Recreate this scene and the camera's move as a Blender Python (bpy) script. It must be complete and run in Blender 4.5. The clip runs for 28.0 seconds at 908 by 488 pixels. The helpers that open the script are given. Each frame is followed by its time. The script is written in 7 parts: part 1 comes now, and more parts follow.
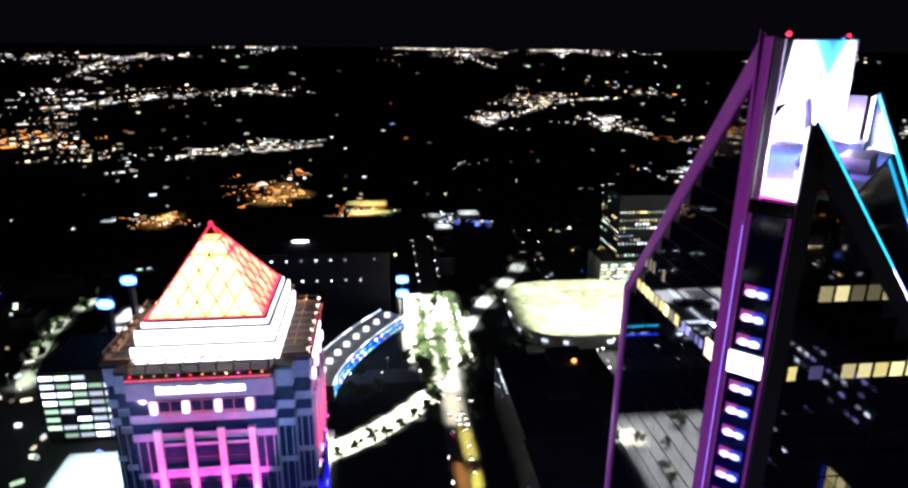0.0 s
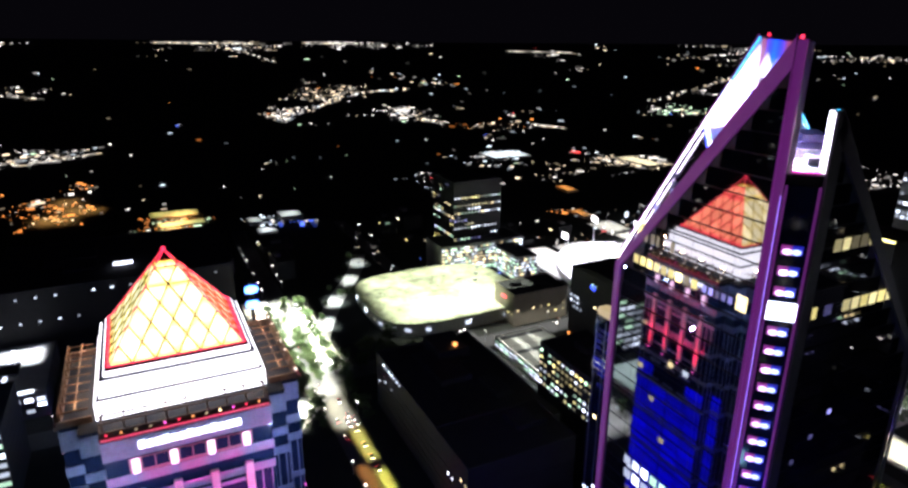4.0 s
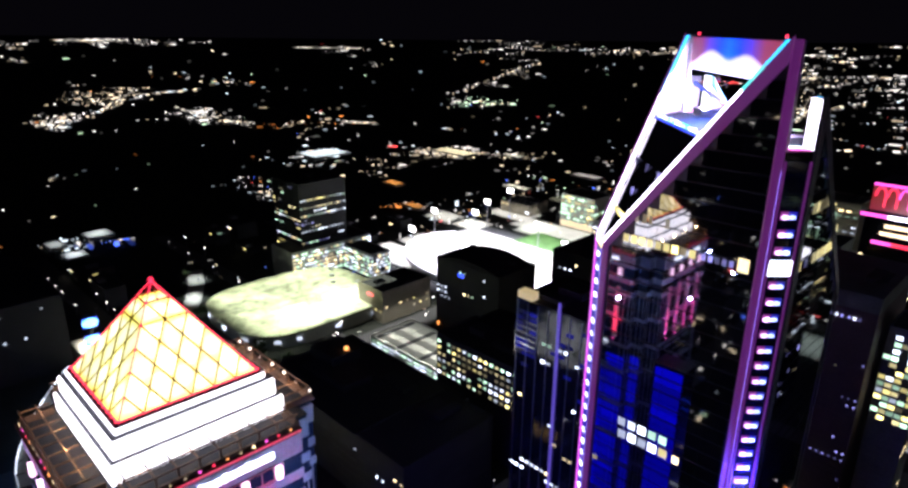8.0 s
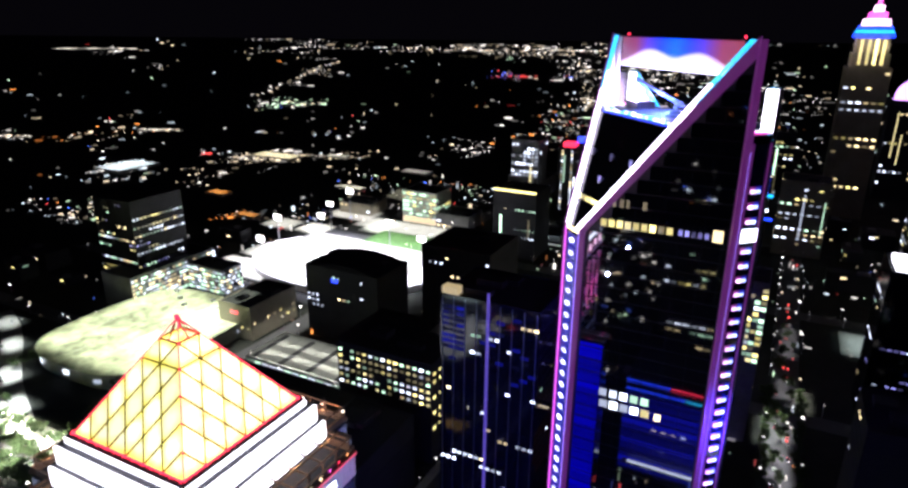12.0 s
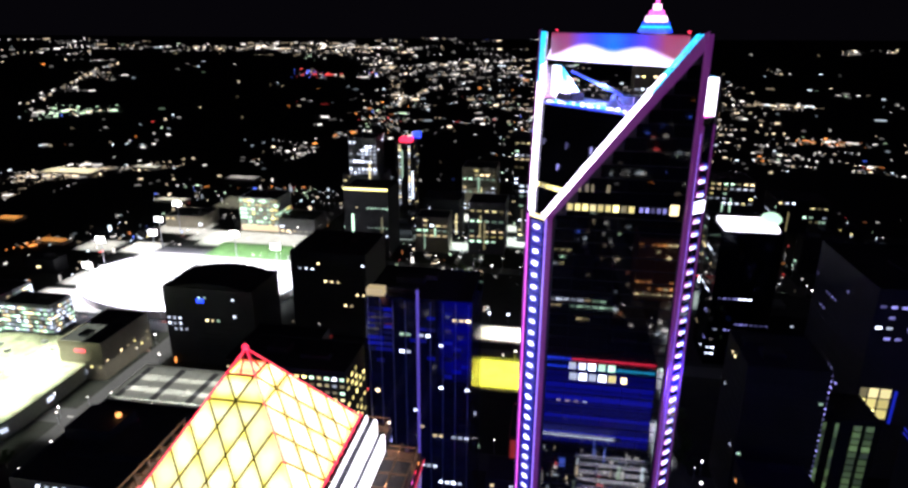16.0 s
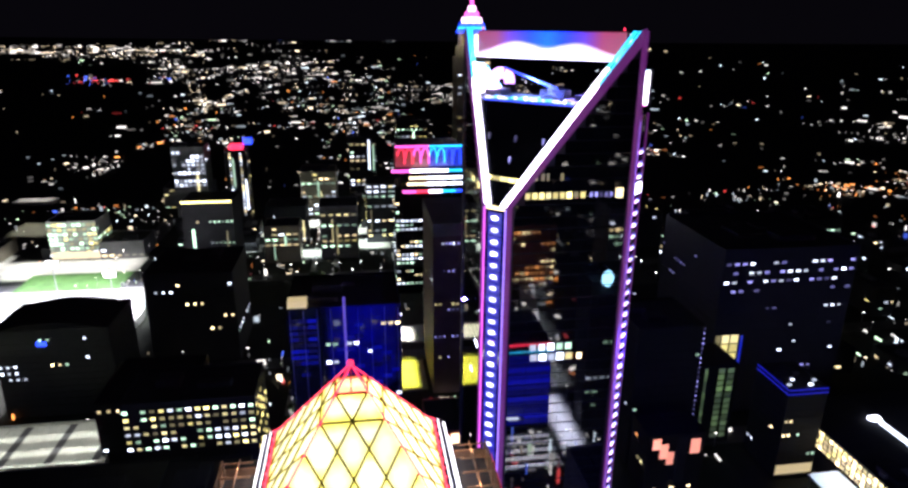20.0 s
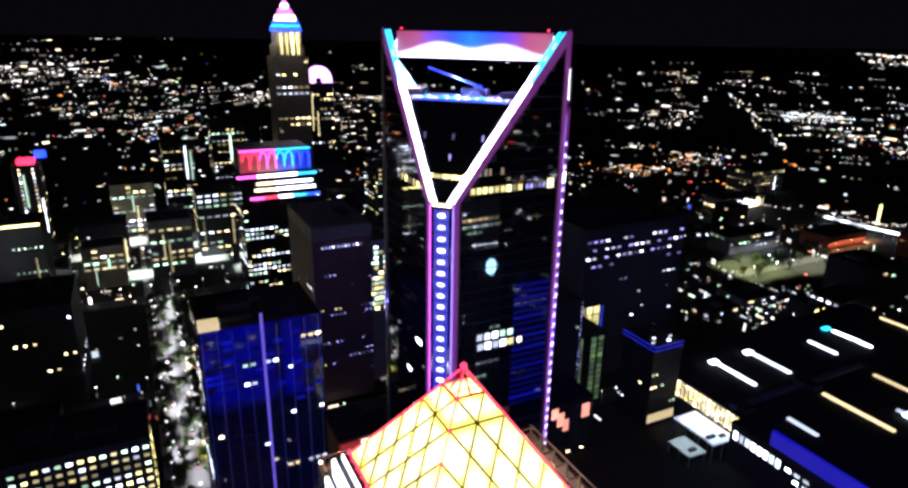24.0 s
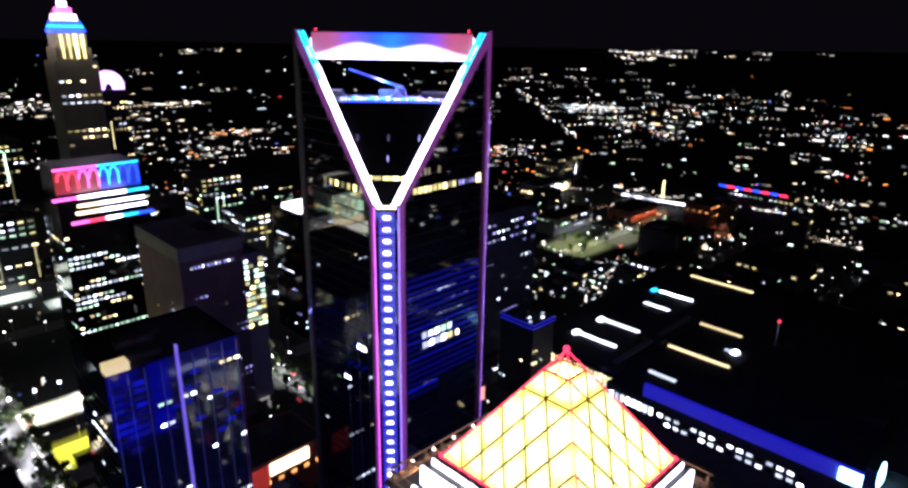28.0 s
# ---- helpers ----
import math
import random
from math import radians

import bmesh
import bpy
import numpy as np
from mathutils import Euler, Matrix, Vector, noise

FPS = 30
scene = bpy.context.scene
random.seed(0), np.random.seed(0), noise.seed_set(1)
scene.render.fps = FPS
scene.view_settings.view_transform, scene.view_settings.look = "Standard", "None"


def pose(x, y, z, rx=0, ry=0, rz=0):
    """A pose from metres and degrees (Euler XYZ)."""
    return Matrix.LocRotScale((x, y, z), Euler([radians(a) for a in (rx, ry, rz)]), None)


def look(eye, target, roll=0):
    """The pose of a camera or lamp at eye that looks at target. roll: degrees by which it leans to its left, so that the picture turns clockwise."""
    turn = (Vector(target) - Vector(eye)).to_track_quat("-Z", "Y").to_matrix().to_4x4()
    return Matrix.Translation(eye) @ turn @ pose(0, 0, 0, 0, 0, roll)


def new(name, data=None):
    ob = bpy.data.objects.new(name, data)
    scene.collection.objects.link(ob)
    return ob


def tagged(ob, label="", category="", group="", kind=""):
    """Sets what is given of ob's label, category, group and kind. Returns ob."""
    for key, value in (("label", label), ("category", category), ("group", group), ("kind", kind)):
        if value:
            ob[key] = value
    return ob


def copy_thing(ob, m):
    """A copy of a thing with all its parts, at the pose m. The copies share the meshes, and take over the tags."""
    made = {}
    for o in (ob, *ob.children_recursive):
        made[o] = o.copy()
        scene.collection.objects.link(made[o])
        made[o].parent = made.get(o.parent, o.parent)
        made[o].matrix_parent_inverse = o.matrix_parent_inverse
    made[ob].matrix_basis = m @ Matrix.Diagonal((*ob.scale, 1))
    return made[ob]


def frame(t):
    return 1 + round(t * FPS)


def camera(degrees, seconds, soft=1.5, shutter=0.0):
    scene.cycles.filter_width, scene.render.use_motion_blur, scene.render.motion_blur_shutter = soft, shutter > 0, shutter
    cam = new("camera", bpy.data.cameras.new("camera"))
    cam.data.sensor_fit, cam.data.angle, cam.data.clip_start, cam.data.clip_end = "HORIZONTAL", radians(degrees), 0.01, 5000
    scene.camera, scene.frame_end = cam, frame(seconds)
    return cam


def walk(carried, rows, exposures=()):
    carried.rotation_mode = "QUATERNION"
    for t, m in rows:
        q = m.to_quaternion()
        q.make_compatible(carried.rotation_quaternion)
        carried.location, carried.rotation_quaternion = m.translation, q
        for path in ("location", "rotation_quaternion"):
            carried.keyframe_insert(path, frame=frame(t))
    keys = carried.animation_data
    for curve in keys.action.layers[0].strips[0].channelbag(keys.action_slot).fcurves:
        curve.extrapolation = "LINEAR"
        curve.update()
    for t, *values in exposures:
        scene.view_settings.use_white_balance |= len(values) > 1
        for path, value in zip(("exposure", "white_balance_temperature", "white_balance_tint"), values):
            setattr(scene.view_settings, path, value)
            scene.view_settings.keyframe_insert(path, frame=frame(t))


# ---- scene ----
cam = camera(70.17, 28.0, soft=2.8)
PATH = [
    (0, look((137.39, 24.09, 239.36), (129.934, 18.191, 236.272), 0.64)),
    (1, look((144.81, 14.28, 239.99), (136.894, 9.024, 236.888), 0.45)),
    (2, look((151.95, 3.89, 240.50), (143.633, -0.690, 237.371), 0.30)),
    (3, look((158.59, -7.66, 240.71), (149.919, -11.505, 237.557), 0.41)),
    (3.5, look((161.62, -13.62, 240.81), (152.791, -17.077, 237.651), 0.42)),
    (5.5, look((170.61, -39.09, 241.10), (161.331, -40.998, 237.914), 0.46)),
    (6, look((171.97, -45.51, 241.18), (162.622, -47.052, 237.987), 0.43)),
    (7, look((173.96, -58.40, 241.39), (164.521, -59.200, 238.200), 0.53)),
    (8, look((174.90, -71.31, 241.59), (165.422, -71.349, 238.385), 0.51)),
    (9, look((174.81, -84.27, 241.90), (165.362, -83.564, 238.700), 0.47)),
    (10, look((173.80, -97.28, 242.11), (164.431, -95.845, 238.911), 0.73)),
    (11, look((171.66, -110.23, 242.17), (162.448, -108.044, 238.963), 0.58)),
    (12, look((168.28, -122.72, 242.09), (159.267, -119.817, 238.886), 0.52)),
    (12.5, look((166.37, -128.89, 242.08), (157.470, -125.629, 238.881), 0.56)),
    (14.5, look((156.39, -152.49, 241.95), (148.110, -147.888, 238.735), 0.37)),
    (15, look((153.18, -157.91, 241.89), (145.088, -152.994, 238.677), 0.41)),
    (16, look((146.32, -168.44, 241.73), (138.630, -162.916, 238.506), 0.37)),
    (17, look((138.76, -178.41, 241.45), (131.524, -172.302, 238.224), 0.31)),
    (18, look((130.55, -187.77, 240.98), (123.813, -181.112, 237.769), 0.52)),
    (19, look((121.74, -196.58, 240.40), (115.526, -189.425, 237.203), 0.54)),
    (20, look((112.15, -204.59, 240.19), (106.505, -196.973, 237.008), 0.47)),
    (21, look((102.46, -212.00, 239.86), (97.422, -203.968, 236.676), 0.37)),
    (21.5, look((97.49, -215.45, 239.78), (92.781, -207.226, 236.594), 0.35)),
    (23.5, look((75.96, -226.74, 240.37), (72.614, -217.862, 237.201), 0.90)),
    (24, look((70.28, -228.88, 240.28), (67.299, -219.878, 237.110), 0.97)),
    (25, look((58.82, -232.74, 239.80), (56.570, -223.524, 236.645), 1.00)),
    (26, look((46.71, -235.76, 239.53), (45.218, -226.380, 236.395), 0.89)),
    (27, look((34.55, -237.98, 239.48), (33.808, -228.506, 236.354), 0.97)),
    (28, look((22.51, -239.77, 239.69), (22.527, -230.268, 236.573), 0.91)),
]
walk(cam, PATH, exposures=[(0.0, 0.36, 5750, 23), (6.0, 0.12, 5750, 23), (12.0, 0.05, 5750, 23), (18.0, 0.26, 5750, 23), (24.0, 0.55, 5750, 23), (28.0, 0.65, 5750, 23)])

# ---- world and exposure ----
world = bpy.data.worlds.new("night_sky")
scene.world = world
world.use_nodes = True
wn, wl = world.node_tree.nodes, world.node_tree.links
bg = wn["Background"]
wtc = wn.new("ShaderNodeTexCoord")
wsep = wn.new("ShaderNodeSeparateXYZ")
wramp = wn.new("ShaderNodeValToRGB")
wl.new(wtc.outputs["Generated"], wsep.inputs[0])
wl.new(wsep.outputs["Z"], wramp.inputs[0])
wramp.color_ramp.elements[0].position = 0.0
wramp.color_ramp.elements[0].color = (0.0017, 0.0014, 0.0020, 1)
wramp.color_ramp.elements[1].position = 0.5
wramp.color_ramp.elements[1].color = (0.0012, 0.0010, 0.0016, 1)
wl.new(wramp.outputs["Color"], bg.inputs["Color"])
bg.inputs["Strength"].default_value = 1.0

R2 = math.sqrt(2)


def ab(a, b):
    """City grid (a to the north-east, b to the north-west) to world x, y."""
    return (a - b) / R2, (a + b) / R2


def lamp(name, kind, place, power, colour, size=0.5, target=None, angle=100):
    data = bpy.data.lights.new(name, kind)
    data.energy, data.color = power, colour
    if kind == "AREA":
        data.shape, data.size = "DISK", size
    else:
        data.shadow_soft_size = size
    if kind == "SPOT":
        data.spot_size, data.spot_blend = radians(angle), 0.6
    ob = new(name, data)
    ob.matrix_world = look(place, target) if target else Matrix.Translation(place)
    return ob


def flood(a0, a1, b0, b1, z, light, colour, spread=85):
    """The lamps over one lit place, as one downward area light at mast height. light: watts per square metre."""
    data = bpy.data.lights.new("floodlights", "AREA")
    data.shape, data.size, data.size_y = "RECTANGLE", a1 - a0, b1 - b0
    data.energy, data.color = light * (a1 - a0) * (b1 - b0), colour
    data.spread = radians(spread)
    ob = new("floodlights", data)
    ob.matrix_world = pose(*ab((a0 + a1) / 2, (b0 + b1) / 2), z, 0, 0, 45)


# Floodlights of the ballpark, the hall, parking decks, plazas and streets.
flood(-458, -268, 242, 396, 44, 28, (1, .99, .94), 88)
flood(-440, -300, 436, 478, 14, 9, (1, 1, .82))
flood(-392, -300, 394, 432, 16, 12, (.93, 1, .72))
flood(-270, -244, 300, 400, 16, 8, (.95, 1, .8))
flood(-455, -340, 40, 165, 30, 10.5, (.93, 1, .66))
flood(-385, -343, 70, 160, 24, 9, (.95, 1, .72))
flood(-298, -214, 105, 145, 18, 1.6, (1, 1, .78))
for b0, w in ((99.5, 7), (113.5, 4.5), (128, 3.5)):
    flood(-294, -216, b0, b0 + 6, 15, w, (1, 1, .76), 35)
flood(-330, -302, 70, 240, 12, 6, (1, .98, .75))
for a0, a1, w in ((-460, -430, 85), (-424, -395, 110), (-388, -352, 92), (-346, -320, 78)):
    flood(a0, a1, -60, -16, 12, w, (1, 1, .70))
flood(-318, -284, -46, -27, 9, 60, (1, .98, .66))
flood(-280, -244, -41, -29, 9, 38, (1, .94, .55), 70)
for a0, a1, b0, b1, w, c in ((-240, -206, -34, -28, 34, (1, .86, .14)), (-204, -172, -41, -36, 16, (1, .42, .08)), (-196, -166, -33, -28, 40, (.95, .90, .10)), (-158, -122, -41, -32, 18, (1, .62, .12))):
    flood(a0, a1, b0, b1, 8, w, c, 55)
for a, b, w in ((-395, -8, 22), (-440, 14, 16), (-486, 42, 11), (-530, 64, 7)):
    flood(a - 12, a + 12, b - 9, b + 9, 9, w, (.92, 1, .85), 75)
for t in (0.08, 0.25, 0.42, 0.58, 0.74, 0.9):
    a, b = -215 - 70 * t + 8 * math.sin(3.1 * t), -130 + 84 * t ** 0.9
    flood(a - 8, a + 8, b - 7, b + 7, 9, 60, (1, 1, .70), 75)
for b0, b1, w in ((98, 130, 18), (140, 178, 30), (188, 226, 24), (238, 262, 34), (276, 320, 26), (332, 400, 30)):
    flood(-114, -104, b0, b0 + 14, 8, w * 1.3, (1, .97, .84), 70)
    flood(-107, -97, b0 + 12, b1, 8, w, (1, .97, .84), 70)
for b0, w in ((-200, 85), (-270, 24), (-340, 10), (-420, 8), (-520, 6)):
    flood(50 + (-b0 - 200) * 0.2, 63 + (-b0 - 200) * 0.2, b0, b0 + 58, 9, w, (.94, .96, 1), 60)
for i in range(5):
    flood(6, 44, -158 + i * 7, -156 + i * 7, 6, 15, (.95, .96, 1), 40)
flood(53, 60, 106, 124, 8, 14, (1, .95, .80), 60)
flood(57, 64, 132, 150, 8, 9, (1, .95, .80), 60)
flood(52, 59, 168, 180, 8, 12, (1, .95, .80), 60)
flood(56, 64, 190, 205, 8, 7, (1, .95, .80), 60)
flood(53, 61, 244, 270, 8, 5, (1, .95, .80), 60)
flood(54, 63, 310, 370, 8, 5, (1, .95, .80), 60)
flood(-414, -388, -296, -212, 24, 13, (1, 1, .98), 60)
flood(-378, -352, -292, -252, 24, 9, (1, 1, .98), 60)
flood(-225, -190, -262, -200, 20, 8, (.8, 1, .95))
flood(-240, -165, -185, -116, 12, 9.5, (.95, 1, .95))
flood(168, 186, 6, 37, 24, 4, (.74, .96, 1), 60)
flood(153, 166, 9, 26, 14, 2.5, (.80, 1, 1), 60)
flood(-101, -64, 246, 270, 8, 14, (1, .97, .62), 55)
flood(-64, -28, 246, 270, 8, 30, (1, .98, .74), 55)
flood(-90, -66, 186, 219, 8, 9, (1, .97, .05), 55)
flood(-66, -30, 174, 217, 8, 18, (1, .97, .06), 55)
flood(-100, -86, 126, 160, 8, 10, (1, .93, .16), 55)
flood(436, 500, 198, 256, 12, 15, (.95, 1, .42))
flood(505, 586, 188, 228, 12, 10, (1, .98, .6))
flood(598, 690, 230, 236, 9, 42, (1, .42, .14), 130)
flood(626, 664, 128, 136, 12, 30, (1, .36, .16), 130)
# added light that brightens the front of the grey block by the lot
flood(480, 560, 258, 266, 12, 9, (.9, .95, .85), 130)
flood(50, 62, 150, 176, 9, 13, (1, .97, .84), 70)
flood(44, 60, 182, 214, 9, 17, (.97, 1, .80), 70)
flood(62, 74, 232, 262, 9, 12, (1, .95, .70), 70)
flood(-370, -280, -125, -70, 22, 0.3, (.85, .95, 1))
# lit lots and forecourts: bounds on the grid, light, colour
LOTS = [(-545, -505, 384, 416, 9, (1, 1, .80)), (-492, -458, 386, 418, 16, (1, 1, .80)), (-490, -452, 240, 278, 16, (1, 1, .84)), (-488, -456, 292, 330, 11, (1, 1, .84)), (-500, -440, 458, 500, 9, (1, .98, .8)), (-478, -438, 568, 612, 14, (1, .9, .6)),
        (-366, -322, 528, 562, 9, (.9, 1, .8)), (-420, -392, 424, 470, 11, (.9, 1, .75)), (-222, -182, 484, 506, 20, (.85, 1, .82)), (-165, -108, 458, 482, 17, (.85, 1, .8)),
        (-86, -38, 482, 512, 18, (.85, 1, .78)), (-148, -114, 572, 602, 17, (.95, 1, .8)), (-88, -58, 538, 562, 16, (.9, 1, .8)), (-240, -160, 540, 560, 12, (.9, 1, .75)), (-30, 20, 440, 460, 12, (.85, 1, .85)), 
        (100, 132, 340, 380, 4, (.8, 1, .85)), (-345, -322, 480, 510, 16, (1, 1, .8))]
for a0, a1, b0, b1, w, c in LOTS:
    flood(a0, a1, b0, b1, 10, w, c, 130 if a0 > -250 else 85)

# lots of the outer town: bounds, light, colour
OUTER = {(-800, -715, 632, 668): (13, (1, .90, .50)), (-690, -645, 696, 716): (9, (1, 1, .72)), (-932, -872, 426, 502): (13, (.85, 1, .95)), (-800, -772, -130, -72): (6, (1, .92, .25)), (-756, -736, -124, -66): (7, (.95, 1, .3)), (-720, -702, -118, -82): (6, (1, .7, .15)), (-752, -724, 24, 52): (9, (.9, 1, .9)), (-700, -676, -12, 10): (12, (.9, 1, .95)), (-742, -716, -18, 0): (6, (.9, 1, .9)), (-702, -668, 436, 456): (9, (1, .42, .08)), (-604, -568, 392, 408): (9, (1, .42, .08)), (-565, -520, 562, 580): (11, (1, 1, .70)), (-525, -475, 684, 706): (5, (1, .95, .8))}
for (a0, a1, b0, b1), (w, c) in OUTER.items():
    r = math.hypot((a0 + a1) / 2, (b0 + b1) / 2) + 30
    flood(a0 + 3, a1 - 3, b0 + 3, b1 - 3, 9 + (150 * (1 - math.exp(-(r - 700) / 1900)) if r > 700 else 0), w, c)
for a, b in ((-466, -350), (-420, -356), (-375, -349), (-328, -336)):
    flood(a - 13, a + 13, b - 7, b + 7, 9, 9, (.86, 1, .66), 80)

# sodium lamps over yards and crossings of the outer town: bearing, distance, size, light
for az, r, w, d, p in ((241.4, 842, 26, 34, 42), (239.6, 900, 40, 22, 30), (238.9, 862, 18, 30, 50), (233.2, 742, 30, 22, 46), (231.9, 775, 22, 26, 34), (251.9, 800, 30, 16, 34), (250.8, 815, 18, 18, 28)):
    z = 20 + (150 * (1 - math.exp(-(r - 700) / 1900)) if r > 700 else 0)
    a, b = r * math.cos(radians(az - 45)), r * math.sin(radians(az - 45))
    flood(a - w / 2, a + w / 2, b - d / 2, b + d / 2, z, p, (1, .47, .1), 90)

# ---- materials ----
MATS = {}


def noise_colour(nt, base, vary, scale, scale2=None):
    """A base colour with variation at two scales."""
    nodes, links = nt.nodes, nt.links
    tc = nodes.new("ShaderNodeTexCoord")
    n1 = nodes.new("ShaderNodeTexNoise")
    n1.inputs["Scale"].default_value, n1.inputs["Detail"].default_value = scale, 4
    n2 = nodes.new("ShaderNodeTexNoise")
    n2.inputs["Scale"].default_value, n2.inputs["Detail"].default_value = scale2 or scale * 9, 3
    links.new(tc.outputs["Object"], n1.inputs["Vector"])
    links.new(tc.outputs["Object"], n2.inputs["Vector"])
    add = nodes.new("ShaderNodeMath")
    add.operation = "ADD"
    links.new(n1.outputs["Fac"], add.inputs[0])
    links.new(n2.outputs["Fac"], add.inputs[1])
    ramp = nodes.new("ShaderNodeMapRange")
    ramp.inputs["From Min"].default_value, ramp.inputs["From Max"].default_value = 0.65, 1.35
    ramp.inputs["To Min"].default_value, ramp.inputs["To Max"].default_value = 1 - vary, 1 + vary
    links.new(add.outputs[0], ramp.inputs["Value"])
    mul = nodes.new("ShaderNodeMix")
    mul.data_type, mul.blend_type = "RGBA", "MULTIPLY"
    mul.inputs["Factor"].default_value = 1
    mul.inputs["A"].default_value = (*base, 1)
    links.new(ramp.outputs["Result"], mul.inputs["B"])
    return mul.outputs["Result"], n2.outputs["Fac"]


def surface(name, base, rough=0.7, metal=0.0, vary=0.25, scale=0.15, bump=0.3, ior=1.5, scale2=None):
    m = bpy.data.materials.new(name)
    m.use_nodes = True
    nt = m.node_tree
    p = nt.nodes["Principled BSDF"]
    col, fine = noise_colour(nt, base, vary, scale, scale2)
    nt.links.new(col, p.inputs["Base Color"])
    p.inputs["Roughness"].default_value, p.inputs["Metallic"].default_value, p.inputs["IOR"].default_value = rough, metal, ior
    if bump:
        bp = nt.nodes.new("ShaderNodeBump")
        bp.inputs["Strength"].default_value, bp.inputs["Distance"].default_value = bump, 0.05
        nt.links.new(fine, bp.inputs["Height"])
        nt.links.new(bp.outputs["Normal"], p.inputs["Normal"])
    MATS[name] = m
    return m


def glass(name, base, rough, ior, tilt=0.004, scale=0.12):
    """Coated facade glass: dark body, clear reflection, panes a little out of true."""
    m = surface(name, base, rough, 0.0, 0.2, 0.3, 0, ior)
    nt = m.node_tree
    tc = nt.nodes.new("ShaderNodeTexCoord")
    n = nt.nodes.new("ShaderNodeTexNoise")
    n.inputs["Scale"].default_value = scale
    bp = nt.nodes.new("ShaderNodeBump")
    bp.inputs["Strength"].default_value, bp.inputs["Distance"].default_value = 1.0, tilt
    nt.links.new(tc.outputs["Object"], n.inputs["Vector"])
    nt.links.new(n.outputs["Fac"], bp.inputs["Height"])
    nt.links.new(bp.outputs["Normal"], nt.nodes["Principled BSDF"].inputs["Normal"])
    return m


def glow(name, colour, strength, spread=0.0, island=False, body=(0.3, 0.3, 0.3)):
    """A light source; spread: how much one differs from the next."""
    m = bpy.data.materials.new(name)
    m.use_nodes = True
    nt = m.node_tree
    p = nt.nodes["Principled BSDF"]
    p.inputs["Base Color"].default_value = (*body, 1)
    p.inputs["Roughness"].default_value = 0.4
    p.inputs["Emission Color"].default_value = (*colour, 1)
    p.inputs["Emission Strength"].default_value = strength
    if spread:
        src = nt.nodes.new("ShaderNodeNewGeometry").outputs["Random Per Island"] if island else nt.nodes.new("ShaderNodeObjectInfo").outputs["Random"]
        pw = nt.nodes.new("ShaderNodeMath")
        pw.operation, pw.inputs[1].default_value = "POWER", 2.0
        nt.links.new(src, pw.inputs[0])
        r = nt.nodes.new("ShaderNodeMapRange")
        r.inputs["To Min"].default_value, r.inputs["To Max"].default_value = strength * (1 - spread), strength * (1 + 2 * spread)
        nt.links.new(pw.outputs[0], r.inputs["Value"])
        nt.links.new(r.outputs["Result"], p.inputs["Emission Strength"])
    MATS[name] = m
    return m


surface("earth", (0.012, 0.014, 0.010), 0.95, 0, 0.5, 0.006, 0.2, scale2=0.09)
surface("asphalt", (0.05, 0.05, 0.052), 0.75, 0, 0.3, 0.05, 0.3)
surface("paving", (0.30, 0.29, 0.26), 0.8, 0, 0.25, 0.08, 0.2)
surface("grass", (0.05, 0.11, 0.03), 0.95, 0, 0.4, 0.08, 0.5)
surface("dark_concrete", (0.022, 0.022, 0.027), 0.8, 0, 0.3, 0.1)
surface("grey_concrete", (0.16, 0.16, 0.17), 0.8, 0, 0.25, 0.1)
surface("pale_concrete", (0.42, 0.43, 0.38), 0.8, 0, 0.2, 0.06)
surface("beige_stone", (0.30, 0.27, 0.21), 0.8, 0, 0.2, 0.08)
surface("blue_grey_stone", (0.34, 0.38, 0.50), 0.65, 0, 0.2, 0.15)
surface("plum_stone", (0.10, 0.06, 0.075), 0.7, 0, 0.25, 0.1)
surface("red_brick", (0.24, 0.08, 0.05), 0.85, 0, 0.3, 0.1)
surface("white_cladding", (0.78, 0.76, 0.78), 0.5, 0, 0.08, 0.2)
surface("hall_roof", (0.34, 0.36, 0.24), 0.8, 0, 0.75, 0.035, 0.2, scale2=0.12)
surface("indigo_facade", (0.014, 0.012, 0.034), 0.7, 0, 0.3, 0.1)
surface("night_facade", (0.007, 0.007, 0.009), 0.85, 0, 0.3, 0.1)
surface("roofing", (0.018, 0.018, 0.02), 0.9, 0, 0.35, 0.08)
surface("brown_timber", (0.11, 0.06, 0.032), 0.7, 0, 0.3, 0.6)
surface("steel", (0.35, 0.36, 0.40), 0.4, 0.8, 0.15, 0.5, 0)
surface("dark_metal", (0.05, 0.05, 0.06), 0.45, 0.6, 0.2, 0.5, 0)
surface("brass", (0.34, 0.29, 0.015), 0.5, 0.2, 0.15, 0.8, 0)
surface("red_steel", (0.55, 0.05, 0.07), 0.4, 0.3, 0.15, 0.8, 0)
surface("bark", (0.05, 0.035, 0.022), 0.95, 0, 0.3, 1.0)
surface("leaves", (0.035, 0.06, 0.015), 0.8, 0, 0.5, 0.5)
surface("car_paint", (0.12, 0.12, 0.13), 0.3, 0.4, 0.1, 0.5, 0)
surface("rubber", (0.02, 0.02, 0.02), 0.8, 0, 0.1, 0.5, 0)
glass("tower_glass", (0.004, 0.005, 0.010), 0.03, 3.1)
glass("blue_glass", (0.010, 0.014, 0.05), 0.06, 1.9)
glass("navy_glass", (0.017, 0.032, 0.080), 0.12, 1.6)
